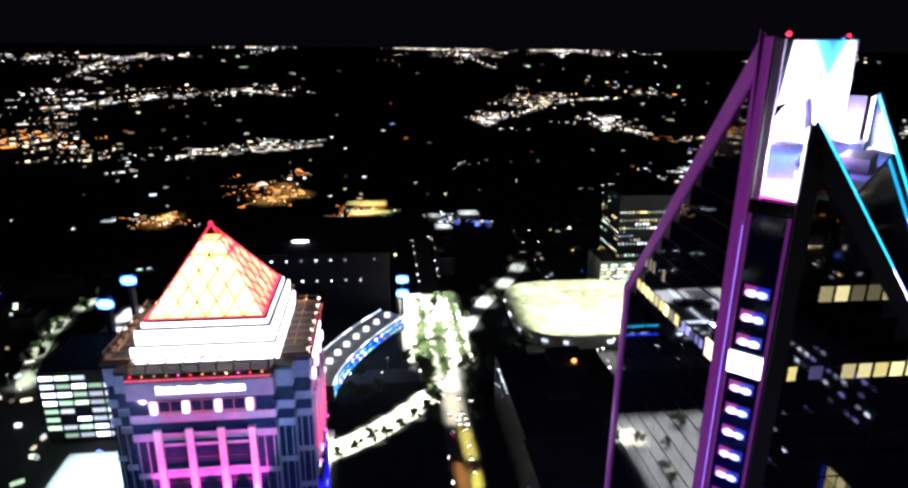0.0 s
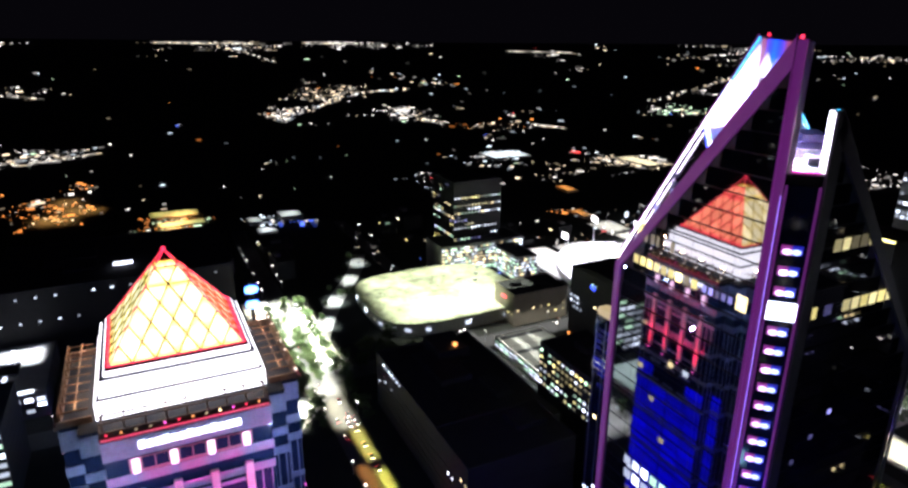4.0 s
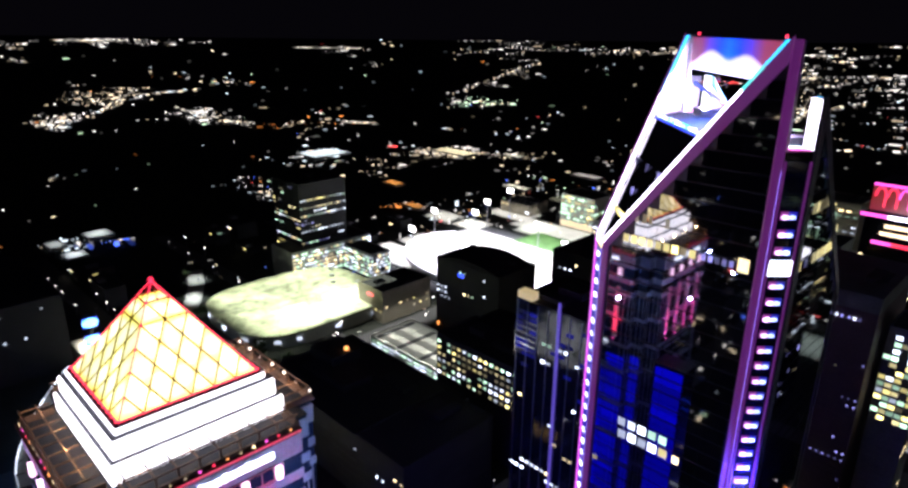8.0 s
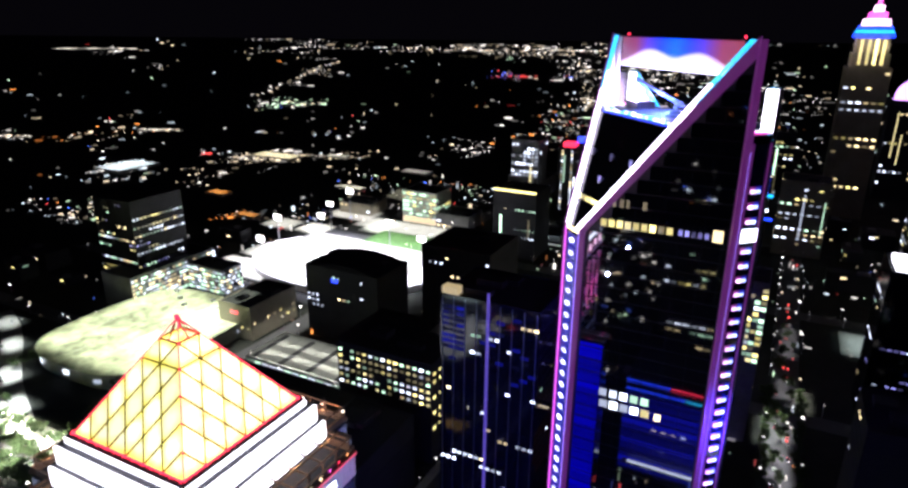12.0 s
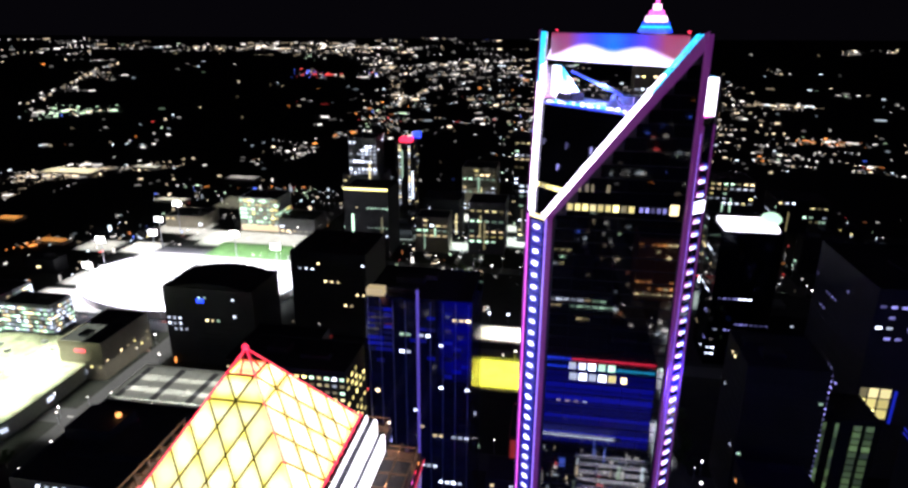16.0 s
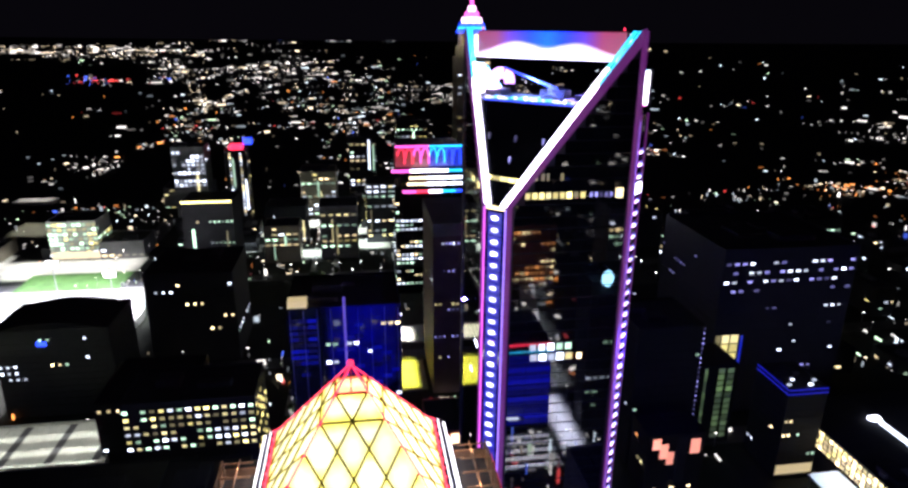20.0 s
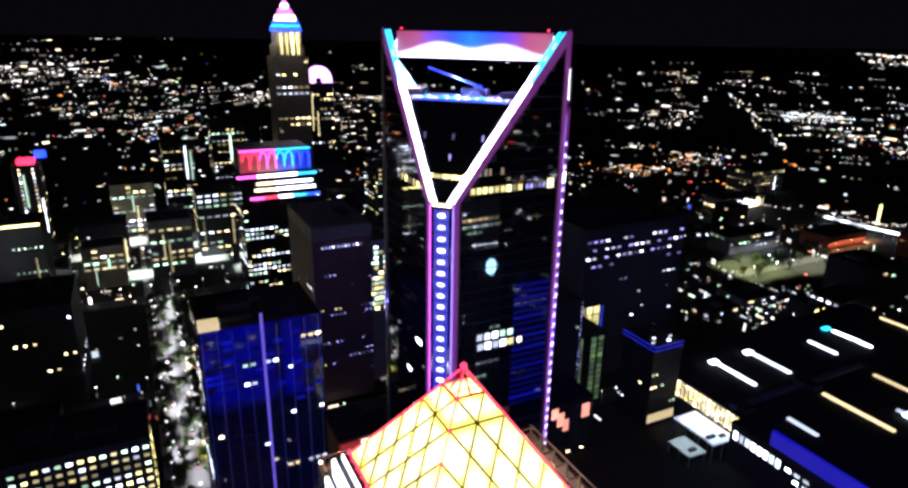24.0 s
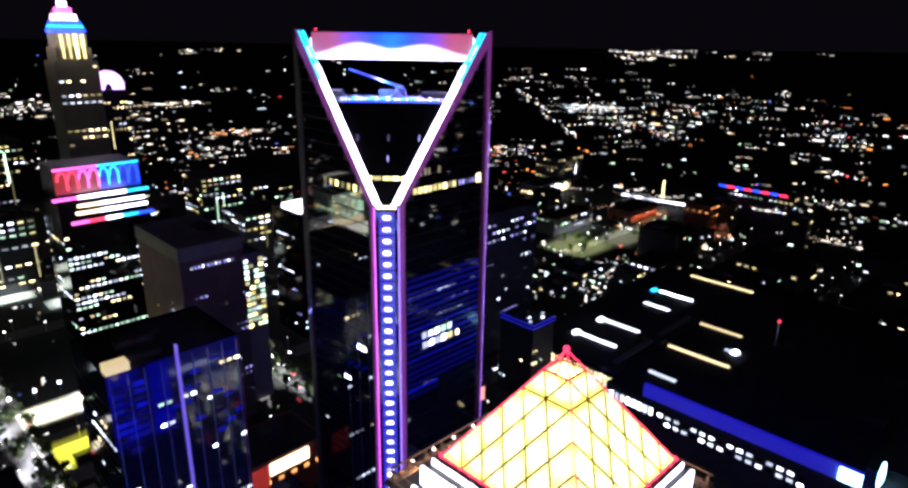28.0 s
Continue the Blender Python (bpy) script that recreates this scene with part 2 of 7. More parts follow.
glass("dark_glass", (0.006, 0.007, 0.010), 0.08, 1.6)

glow("led_white", (1.0, 0.90, 1.0), 6.0)
glow("led_cyan", (0.03, 0.62, 1.0), 1.7)
glow("led_teal", (0.10, 0.85, 0.70), 1.3)
glow("led_blue", (0.02, 0.06, 1.0), 2.2)
glow("led_blue_dim", (0.02, 0.02, 1.0), 0.30)
glow("blue_eave", (0.016, 0.006, 1.0), 0.21)
# red light on walls, put in as a low glow
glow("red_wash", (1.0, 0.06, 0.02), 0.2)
glow("tent_glow", (1.0, 0.98, 0.92), 1.3)
glow("sign_blue", (0.16, 0.48, 1.0), 5.0)
glow("halo_blue", (0.01, 0.03, 1.0), 0.35)
glow("led_red_soft", (1.0, 0.04, 0.08), 0.8)
# red wash on the storey behind the lanterns, as glow
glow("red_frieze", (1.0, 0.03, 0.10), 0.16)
glow("globe_street", (1.0, 0.96, 0.82), 2.2, 0.6)
glow("fin_violet", (0.22, 0.14, 0.85), 0.42)
glow("window_faint", (1.0, 0.86, 0.34), 0.55, 0.85)
glow("arch_glow", (0.78, 0.40, 1.0), 2.4)
glow("window_dim", (0.45, 0.42, 1.0), 0.45, 0.8)
glow("globe_warm", (1.0, 0.82, 0.62), 3.5, 0.3)
glow("window_blue", (0.01, 0.015, 1.0), 0.085, 0.95, body=(0.01, 0.01, 0.02))
glow("blue_wash_glow", (0.010, 0.004, 1.0), 0.95, 0.3, body=(0.02, 0.02, 0.05))
glow("led_red", (1.0, 0.03, 0.07), 2.2)
glow("led_pink", (1.0, 0.10, 0.55), 2.2)
glow("led_magenta", (0.80, 0.10, 0.75), 1.5)
glow("led_violet", (0.38, 0.20, 1.0), 1.2)
# violet LED wash on the metal frames, put in as a low glow
glow("frame_violet_glow", (0.40, 0.05, 0.40), 0.20, body=(0.2, 0.12, 0.2))
glow("floor_light", (0.85, 0.85, 1.0), 3.2, 0.3)
glow("floor_light_pink", (1.0, 0.62, 0.95), 3.0, 0.3)
glow("floor_light_blue", (0.45, 0.55, 1.0), 3.0, 0.3)
glow("plate_pink", (0.75, 0.05, 0.55), 0.30)
# floodlit white surfaces, given a glow of their own
glow("white_glow", (1.0, 0.97, 0.93), 3.0)
glow("window_warm", (1.0, 0.78, 0.34), 1.89, 0.75)
glow("window_yellow", (1.0, 0.84, 0.24), 1.74, 0.7)
glow("window_cool", (0.86, 0.95, 1.0), 1.89, 0.75)
glow("window_green", (0.62, 1.0, 0.60), 1.3, 0.7)
glow("window_orange", (1.0, 0.38, 0.08), 1.74, 0.6)
glow("sign_white", (0.90, 0.96, 1.0), 4.0)
glow("sign_cyan", (0.40, 0.85, 1.0), 5.0)
glow("sign_warm", (1.0, 0.72, 0.38), 3.0)
glow("lamp_head", (1.0, 0.96, 0.82), 9.0, 0.5)
glow("far_bright", (1, .92, .66), 0.75, 0.85, True)
for nm, c in {"white": (1, .94, .74), "cool": (.86, 1, .94), "warm": (1, .80, .45), "orange": (1, .33, .05), "green": (.7, 1, .55), "red": (1, .08, .06), "blue": (.1, .2, 1)}.items():
    glow("far_" + nm, c, 0.82, 0.9, True)

# the same window lights for far blocks, varied from pane to pane
for nm, c, st in (("window_warm", (1.0, 0.78, 0.34), 1.5), ("window_yellow", (1.0, 0.84, 0.24), 1.4), ("window_cool", (0.86, 0.95, 1.0), 1.5), ("window_green", (0.62, 1.0, 0.60), 1.1), ("window_orange", (1.0, 0.38, 0.08), 1.2), ("window_faint", (1.0, 0.86, 0.34), 0.5), ("window_dim", (0.45, 0.42, 1.0), 0.4)):
    glow(nm + "_pane", c, st, 0.85, True)

# LED wall of the crown beam: blue in the middle, red at the ends; the floodlights' white wash is painted in along its
# foot.
m = glow("crown_led_wash", (1, 1, 1), 1.6)
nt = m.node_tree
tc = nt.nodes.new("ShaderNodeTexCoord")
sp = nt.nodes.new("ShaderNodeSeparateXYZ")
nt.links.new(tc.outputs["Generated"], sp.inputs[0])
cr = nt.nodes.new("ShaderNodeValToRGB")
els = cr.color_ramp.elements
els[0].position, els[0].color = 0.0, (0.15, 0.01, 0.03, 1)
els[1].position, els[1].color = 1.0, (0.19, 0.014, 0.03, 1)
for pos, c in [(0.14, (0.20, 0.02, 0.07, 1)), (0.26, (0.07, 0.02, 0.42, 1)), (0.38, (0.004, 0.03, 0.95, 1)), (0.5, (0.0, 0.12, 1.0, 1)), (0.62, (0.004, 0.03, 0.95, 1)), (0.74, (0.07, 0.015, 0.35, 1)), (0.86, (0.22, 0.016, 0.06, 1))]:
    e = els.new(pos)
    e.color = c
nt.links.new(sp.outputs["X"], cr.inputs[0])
# the painted white wash: two humps, highest a quarter of the way in
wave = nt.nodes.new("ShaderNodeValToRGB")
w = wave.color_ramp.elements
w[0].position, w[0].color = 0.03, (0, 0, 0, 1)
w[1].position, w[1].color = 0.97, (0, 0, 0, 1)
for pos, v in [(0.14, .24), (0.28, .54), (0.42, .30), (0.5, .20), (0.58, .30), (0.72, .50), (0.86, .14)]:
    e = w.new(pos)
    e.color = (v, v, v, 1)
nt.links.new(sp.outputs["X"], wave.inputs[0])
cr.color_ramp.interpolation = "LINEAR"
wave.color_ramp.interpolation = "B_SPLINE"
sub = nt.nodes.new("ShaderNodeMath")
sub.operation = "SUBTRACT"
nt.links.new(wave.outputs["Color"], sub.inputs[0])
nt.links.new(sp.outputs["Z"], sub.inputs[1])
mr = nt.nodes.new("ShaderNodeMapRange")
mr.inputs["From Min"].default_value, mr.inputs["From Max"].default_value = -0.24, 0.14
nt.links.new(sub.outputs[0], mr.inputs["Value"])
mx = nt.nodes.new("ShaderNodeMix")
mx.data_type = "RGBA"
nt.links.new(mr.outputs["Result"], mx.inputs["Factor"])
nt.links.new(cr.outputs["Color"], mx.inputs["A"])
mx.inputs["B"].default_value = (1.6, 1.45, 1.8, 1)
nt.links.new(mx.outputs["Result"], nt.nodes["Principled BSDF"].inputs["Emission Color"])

# Lit glass of the pyramid: warm light from inside, brighter in the middle of each panel.
m = glow("pyramid_glass", (1.0, 0.80, 0.22), 1.42, 0.18, body=(0.6, 0.5, 0.2))
nt = m.node_tree
tc = nt.nodes.new("ShaderNodeTexCoord")
vd = nt.nodes.new("ShaderNodeVectorMath")
vd.operation = "DISTANCE"
vd.inputs[1].default_value = (0.5, 0.5, 0.5)
nt.links.new(tc.outputs["Generated"], vd.inputs[0])
nz = nt.nodes.new("ShaderNodeTexNoise")
nz.inputs["Scale"].default_value, nz.inputs["Detail"].default_value = 0.35, 3
nt.links.new(tc.outputs["Object"], nz.inputs["Vector"])
ad = nt.nodes.new("ShaderNodeMath")
ad.operation = "MULTIPLY_ADD"
ad.inputs[1].default_value = 0.5
nt.links.new(nz.outputs["Fac"], ad.inputs[0])
nt.links.new(vd.outputs["Value"], ad.inputs[2])
cr = nt.nodes.new("ShaderNodeValToRGB")
cr.color_ramp.elements[0].position, cr.color_ramp.elements[0].color = 0.45, (1.0, 0.97, 0.52, 1)
cr.color_ramp.elements[1].position, cr.color_ramp.elements[1].color = 0.86, (1.0, 0.87, 0.12, 1)
nt.links.new(ad.outputs[0], cr.inputs[0])
nt.links.new(cr.outputs["Color"], nt.nodes["Principled BSDF"].inputs["Emission Color"])

# red light of the north-west side of the pyramid, put into a copy of the panel glow
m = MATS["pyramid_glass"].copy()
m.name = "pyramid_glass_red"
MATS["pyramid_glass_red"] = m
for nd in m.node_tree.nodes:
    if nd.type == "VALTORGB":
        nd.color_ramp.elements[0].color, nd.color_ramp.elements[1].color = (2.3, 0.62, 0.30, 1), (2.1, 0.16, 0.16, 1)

# far brighter copy of the glow for the north-east side, standing in for its overexposure
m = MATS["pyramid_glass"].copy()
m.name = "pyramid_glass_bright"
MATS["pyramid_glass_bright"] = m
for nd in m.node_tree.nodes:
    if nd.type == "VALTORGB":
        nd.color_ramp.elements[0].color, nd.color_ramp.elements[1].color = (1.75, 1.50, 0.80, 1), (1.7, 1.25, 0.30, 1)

# floodlit back of the crown beam, put in as glow: cyan in the middle above, pale pink at the sides and along the foot
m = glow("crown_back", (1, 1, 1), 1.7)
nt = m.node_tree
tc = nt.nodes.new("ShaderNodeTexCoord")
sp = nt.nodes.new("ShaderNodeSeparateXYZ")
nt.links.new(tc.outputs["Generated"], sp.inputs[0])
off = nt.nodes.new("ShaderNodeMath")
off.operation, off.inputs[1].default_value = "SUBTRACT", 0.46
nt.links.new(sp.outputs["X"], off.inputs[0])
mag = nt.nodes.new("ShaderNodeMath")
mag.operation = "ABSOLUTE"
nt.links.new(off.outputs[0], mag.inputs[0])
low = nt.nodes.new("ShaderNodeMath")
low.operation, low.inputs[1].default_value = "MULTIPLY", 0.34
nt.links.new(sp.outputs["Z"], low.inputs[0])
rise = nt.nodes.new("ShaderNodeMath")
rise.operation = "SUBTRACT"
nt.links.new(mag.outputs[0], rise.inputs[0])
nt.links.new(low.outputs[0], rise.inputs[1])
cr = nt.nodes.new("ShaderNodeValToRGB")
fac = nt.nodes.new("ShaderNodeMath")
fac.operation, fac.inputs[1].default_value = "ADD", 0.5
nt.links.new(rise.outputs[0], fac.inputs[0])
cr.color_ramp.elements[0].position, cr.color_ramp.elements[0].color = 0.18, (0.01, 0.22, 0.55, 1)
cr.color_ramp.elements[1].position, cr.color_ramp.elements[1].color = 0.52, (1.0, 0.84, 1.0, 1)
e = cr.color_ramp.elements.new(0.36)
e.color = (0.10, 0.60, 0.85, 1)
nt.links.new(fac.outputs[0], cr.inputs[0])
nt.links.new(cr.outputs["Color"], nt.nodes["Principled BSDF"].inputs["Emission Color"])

# ---- helpers for building ----


def part(name, bm, material, parent=None, label="", m=None):
    me = bpy.data.meshes.new(name)
    if len(bm.faces):
        bmesh.ops.recalc_face_normals(bm, faces=bm.faces)
    bm.to_mesh(me)
    bm.free()
    me.materials.append(MATS[material])
    ob = new(name, me)
    ob.parent = parent
    if m is not None:
        ob.matrix_basis = m
    if label:
        ob["label"] = label
    return ob


def mesh_of(bm, material, name="piece"):
    me = bpy.data.meshes.new(name)
    bmesh.ops.recalc_face_normals(bm, faces=bm.faces)
    bm.to_mesh(me)
    bm.free()
    me.materials.append(MATS[material])
    return me


def put(name, me, parent, m, label=""):
    ob = new(name, me)
    ob.parent = parent
    ob.matrix_basis = m
    if label:
        ob["label"] = label
    return ob


def box(bm, x0, x1, y0, y1, z0, z1, bevel=0.0):
    r = bmesh.ops.create_cube(bm, size=1)
    bmesh.ops.transform(bm, matrix=Matrix.Translation(((x0 + x1) / 2, (y0 + y1) / 2, (z0 + z1) / 2)) @ Matrix.Diagonal((x1 - x0, y1 - y0, z1 - z0, 1)), verts=r["verts"])
    if bevel:
        es = list({e for v in r["verts"] for e in v.link_edges})
        bmesh.ops.bevel(bm, geom=es, offset=bevel, segments=1, affect="EDGES", clamp_overlap=True)
    return bm


def boxes(*specs, bevel=0.0):
    bm = bmesh.new()
    for s in specs:
        box(bm, *s, bevel=bevel)
    return bm


def bar(bm, p, q, w, h=None, up=(0, 0, 1)):
    """A straight bar from p to q, w wide and h high."""
    p, q = Vector(p), Vector(q)
    d = (q - p).normalized()
    side = d.cross(Vector(up))
    side = side.normalized() if side.length > 1e-6 else Vector((1, 0, 0))
    u = side.cross(d)
    h = h or w
    vs = []
    for c in (p, q):
        for s, t in ((-1, -1), (1, -1), (1, 1), (-1, 1)):
            vs.append(bm.verts.new(c + side * (s * w / 2) + u * (t * h / 2)))
    for f in ((0, 1, 2, 3), (7, 6, 5, 4), (0, 4, 5, 1), (1, 5, 6, 2), (2, 6, 7, 3), (3, 7, 4, 0)):
        bm.faces.new([vs[i] for i in f])
    return bm


def prism(bm, pts, push):
    """A flat outline of points, made thick by the vector push."""
    push = Vector(push)
    lo = [bm.verts.new(Vector(p)) for p in pts]
    hi = [bm.verts.new(Vector(p) + push) for p in pts]
    bm.faces.new(lo)
    bm.faces.new(hi[::-1])
    n = len(pts)
    for i in range(n):
        bm.faces.new((lo[i], hi[i], hi[(i + 1) % n], lo[(i + 1) % n]))
    return bm


def thing(name, place, turn, label, category, group="", kind=""):
    ob = new(name)
    ob.matrix_basis = pose(*place, 0, 0, turn)
    return tagged(ob, label, category, group, kind)

# ---- the crown tower ----
FL = 4.2
TC = (0.0, 4.5)
RX, CH = 34.9, 4.4
tower = thing("skyscraper", (*TC, 0), 0, "tall dark mirror-glass tower with violet frames and a lit open crown", "skyscraper")
NY, EY = 32.2, 1.7     # north corner and north edge of the east corner strip
CORN = {"se": ((CH, -RX), (RX, -CH)), "ne": ((CH, NY), (RX, EY)), "sw": ((-CH, -RX), (-RX, -CH)), "nw": ((-CH, NY), (-RX, EY))}
# arm lines on each face, from the corner strip (s = 0) to the side corner (s = 1)
ARM = {"se": (0.0, 184.4, 0.95, 239.5), "sw": (0.0, 184.4, 0.95, 239.5), "ne": (0.0, 171.0, 0.98, 227.8), "nw": (0.0, 171.0, 0.98, 227.8)}


def onface(f, s, z, off=0.0):
    (ax, ay), (bx, by) = CORN[f]
    n = Vector((1 if "e" in f else -1, -1 if "s" in f else 1, 0)).normalized()
    return Vector((ax + (bx - ax) * s, ay + (by - ay) * s, z)) + n * off


def outward(f):
    return Vector((1 if "e" in f else -1, -1 if "s" in f else 1, 0)).normalized()


def line_z(f, s):
    s0, z0, s1, z1 = ARM[f]
    return z0 + (z1 - z0) * (s - s0) / (s1 - s0)


def line_s(f, z):
    s0, z0, s1, z1 = ARM[f]
    return max(0.0, s0 + (z - z0) / (z1 - z0) * (s1 - s0))


# core: an eight-sided prism cut by the two sloping planes of the crown
bm = bmesh.new()
ring = [(-CH, -RX), (CH, -RX), (RX, -CH), (RX, EY), (CH, NY), (-CH, NY), (-RX, EY), (-RX, -CH)]
ring = [(x * 0.985, y * 0.985) for x, y in ring]
prism(bm, [(x, y, 0) for x, y in ring], (0, 0, 216))
for co, no in (((0, -34.6, 184.0), (0, -55.6, 29.4)), ((0, 31.8, 171.0), (0, 58.0, 31.0))):
    geom = bm.verts[:] + bm.edges[:] + bm.faces[:]
    cut = bmesh.ops.bisect_plane(bm, geom=geom, plane_co=co, plane_no=Vector(no).normalized(), clear_outer=True)
    es = [e for e in cut["geom_cut"] if isinstance(e, bmesh.types.BMEdge)]
    bmesh.ops.contextual_create(bm, geom=es)
part("core", bm, "dark_glass", tower, "dark glass core with a sloped face under the crown")

# glass panes, floor by floor
for f in CORN:
    cols = 6 if f == "se" else (3 if f in ("sw", "ne") else 1)
    zlim = 239.0 if "s" in f else 227.0
    for k in range(int(zlim / FL)):
        z0, z1 = k * FL, (k + 1) * FL
        s_lo, s_hi = line_s(f, z1) + 0.06, 0.945 if f == "se" else 0.93
        if s_hi - s_lo < 0.05:
            continue
        n = max(1, round(cols * (s_hi - s_lo) / 0.87)) if z0 > 60 else 1
        for i in range(n):
            sa, sb = s_lo + (s_hi - s_lo) * i / n, s_lo + (s_hi - s_lo) * (i + 1) / n
            bmp = bmesh.new()
            pts = [onface(f, sa + 0.001, z0 + 0.35, 0.0), onface(f, sb - 0.001, z0 + 0.35, 0.0), onface(f, sb - 0.001, z1, 0.0), onface(f, sa + 0.001, z1, 0.0)]
            prism(bmp, pts, outward(f) * 0.22)
            part("glass_pane", bmp, "tower_glass", tower)
    # spandrels behind the panes and the screen's inner cladding
    bm = bmesh.new()
    s0, z0, s1, z1 = ARM[f]
    prism(bm, [onface(f, 0.01, 0, -0.35), onface(f, 0.99, 0, -0.35), onface(f, 0.99, z1, -0.35), onface(f, s1, z1, -0.35), onface(f, 0.01, z0, -0.35)], outward(f) * 0.3)
    part("facade_backing", bm, "dark_metal", tower)
    bm = bmesh.new()
    zs = max(216.2, z0 + 1)
    prism(bm, [onface(f, line_s(f, zs), zs, -0.75), onface(f, 0.985, zs, -0.75), onface(f, 0.985, z1, -0.75), onface(f, s1, z1, -0.75)], outward(f) * 0.35)
    part("crown_lining", bm, "white_cladding", tower, "white crown lining washed by floodlights")

# frames round each face: violet wash put in as glow on the south side, plain dark metal on the others
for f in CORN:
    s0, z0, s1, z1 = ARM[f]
    lit = "frame_violet_glow" if f == "se" else "dark_metal"
    sloped = "frame_violet_glow" if "s" in f else "dark_metal"
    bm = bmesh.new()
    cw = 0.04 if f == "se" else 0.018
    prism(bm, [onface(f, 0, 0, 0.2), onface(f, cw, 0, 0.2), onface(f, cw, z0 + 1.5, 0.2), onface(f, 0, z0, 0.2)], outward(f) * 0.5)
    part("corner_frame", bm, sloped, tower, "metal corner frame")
    bm = bmesh.new()
    prism(bm, [onface(f, 0.935, 0, 0.2), onface(f, 1, 0, 0.2), onface(f, 1, z1, 0.2), onface(f, s1, z1, 0.2), onface(f, 0.935, line_z(f, 0.935), 0.2)], outward(f) * 0.5)
    if f == "se":
        # folded to fit the camera's view: its eastern fold glows violet, its southern fold is dark
        bm.free()
        k0, k1, zk = 0.966, 1.0, line_z(f, 0.966)
        bm = bmesh.new()
        q = [onface(f, k0, 0, 1.5), onface(f, k1, 0, 0.25), onface(f, k1, z1, 0.25), onface(f, s1, z1, 0.4), onface(f, k0, zk, 1.5)]
        prism(bm, q, outward(f) * 0.12)
        dk_ = bmesh.new()
        prism(dk_, [onface(f, 0.952, 0, 0.25), onface(f, 0.966, 0, 1.48), onface(f, 0.966, zk, 1.48), onface(f, 0.952, line_z(f, 0.952), 0.25)], outward(f) * 0.1)
        part("frame_return", dk_, "dark_metal", tower, "dark return of the side frame")
        part("edge_light", prism(bmesh.new(), [onface(f, 0.996, 0, 0.5), onface(f, 0.999, 0, 0.5), onface(f, 0.999, 212, 0.5), onface(f, 0.996, 212, 0.5)], outward(f) * 0.1), "led_violet", tower, "thin vertical LED edge light")
    part("side_frame", bm, lit, tower, "metal side frame with its violet wash put in as glow" if lit == "frame_violet_glow" else "dark metal side frame")
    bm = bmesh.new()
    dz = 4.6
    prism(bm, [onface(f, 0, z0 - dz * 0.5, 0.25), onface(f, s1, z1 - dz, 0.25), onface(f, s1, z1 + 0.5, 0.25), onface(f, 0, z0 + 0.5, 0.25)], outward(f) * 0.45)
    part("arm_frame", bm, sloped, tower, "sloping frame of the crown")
    # flat light strips that lie on the sloping edge of the crown, an outer and an inner one
    nseg = 10
    sx = -1.0 if "e" in f else 1.0
    slope = Vector((0, -0.88, 0.47) if "s" in f else (0, 0.88, 0.47))
    for i in range(nseg):
        a, b = i / nseg, (i + 1) / nseg - 0.003
        P = lambda u, w: onface(f, s1 * u, z0 + (z1 - z0) * u, 0.0) + Vector((sx * w, 0, 0)) + slope * 0.06
        bands = [(0.15, 0.85, True), (1.0 if i < 7 else 1.3, 2.6, False)]
        if "n" in f:
            bands.append((2.7, 3.5, True))
        for w0, w1, outer in bands:
            if "n" in f:
                mat = ("led_cyan" if i > 5 else "led_blue") if outer else ("led_white" if i < 6 else "led_cyan")
            else:
                mat = ("led_cyan" if i > 6 else "led_white") if outer else ("led_white" if i < 8 else "led_teal" if i < 9 else "led_cyan")
            bm = prism(bmesh.new(), [P(a, w0), P(b, w0), P(b, w1), P(a, w1)], slope * 0.14)
            part("light_strip", bm, mat, tower, "sloping LED strip of the crown")

# corner strips with a lamp at every floor
def oval(w, h, mat="floor_light"):
    bm = bmesh.new()
    bmesh.ops.create_uvsphere(bm, u_segments=10, v_segments=6, radius=1)
    bmesh.ops.transform(bm, matrix=Matrix.Diagonal((w, 0.3, h, 1)), verts=bm.verts)
    return mesh_of(bm, mat, "floor_light")
# these plates glow in place of the colour the floor lamps cast
plate = mesh_of(boxes((-2.7, 2.7, -0.12, 0.0, -1.95, 1.95)), "led_blue_dim", "floor_plate")
plate_e = [mesh_of(boxes((x0, x0 + 1.9, -0.12, 0.0, -0.6, 1.25), bevel=0.05), mt, "floor_plate") for x0, mt in ((-1.9, "plate_pink"), (0.0, "led_blue_dim"))]
wide, small = oval(1.45, 0.72), [oval(0.86, 0.55, mt) for mt in ("floor_light_pink", "floor_light_blue")]
big = mesh_of(boxes((-2.6, 2.6, -0.4, 0.0, -1.8, 1.8)), "sign_white", "lit_lobby")
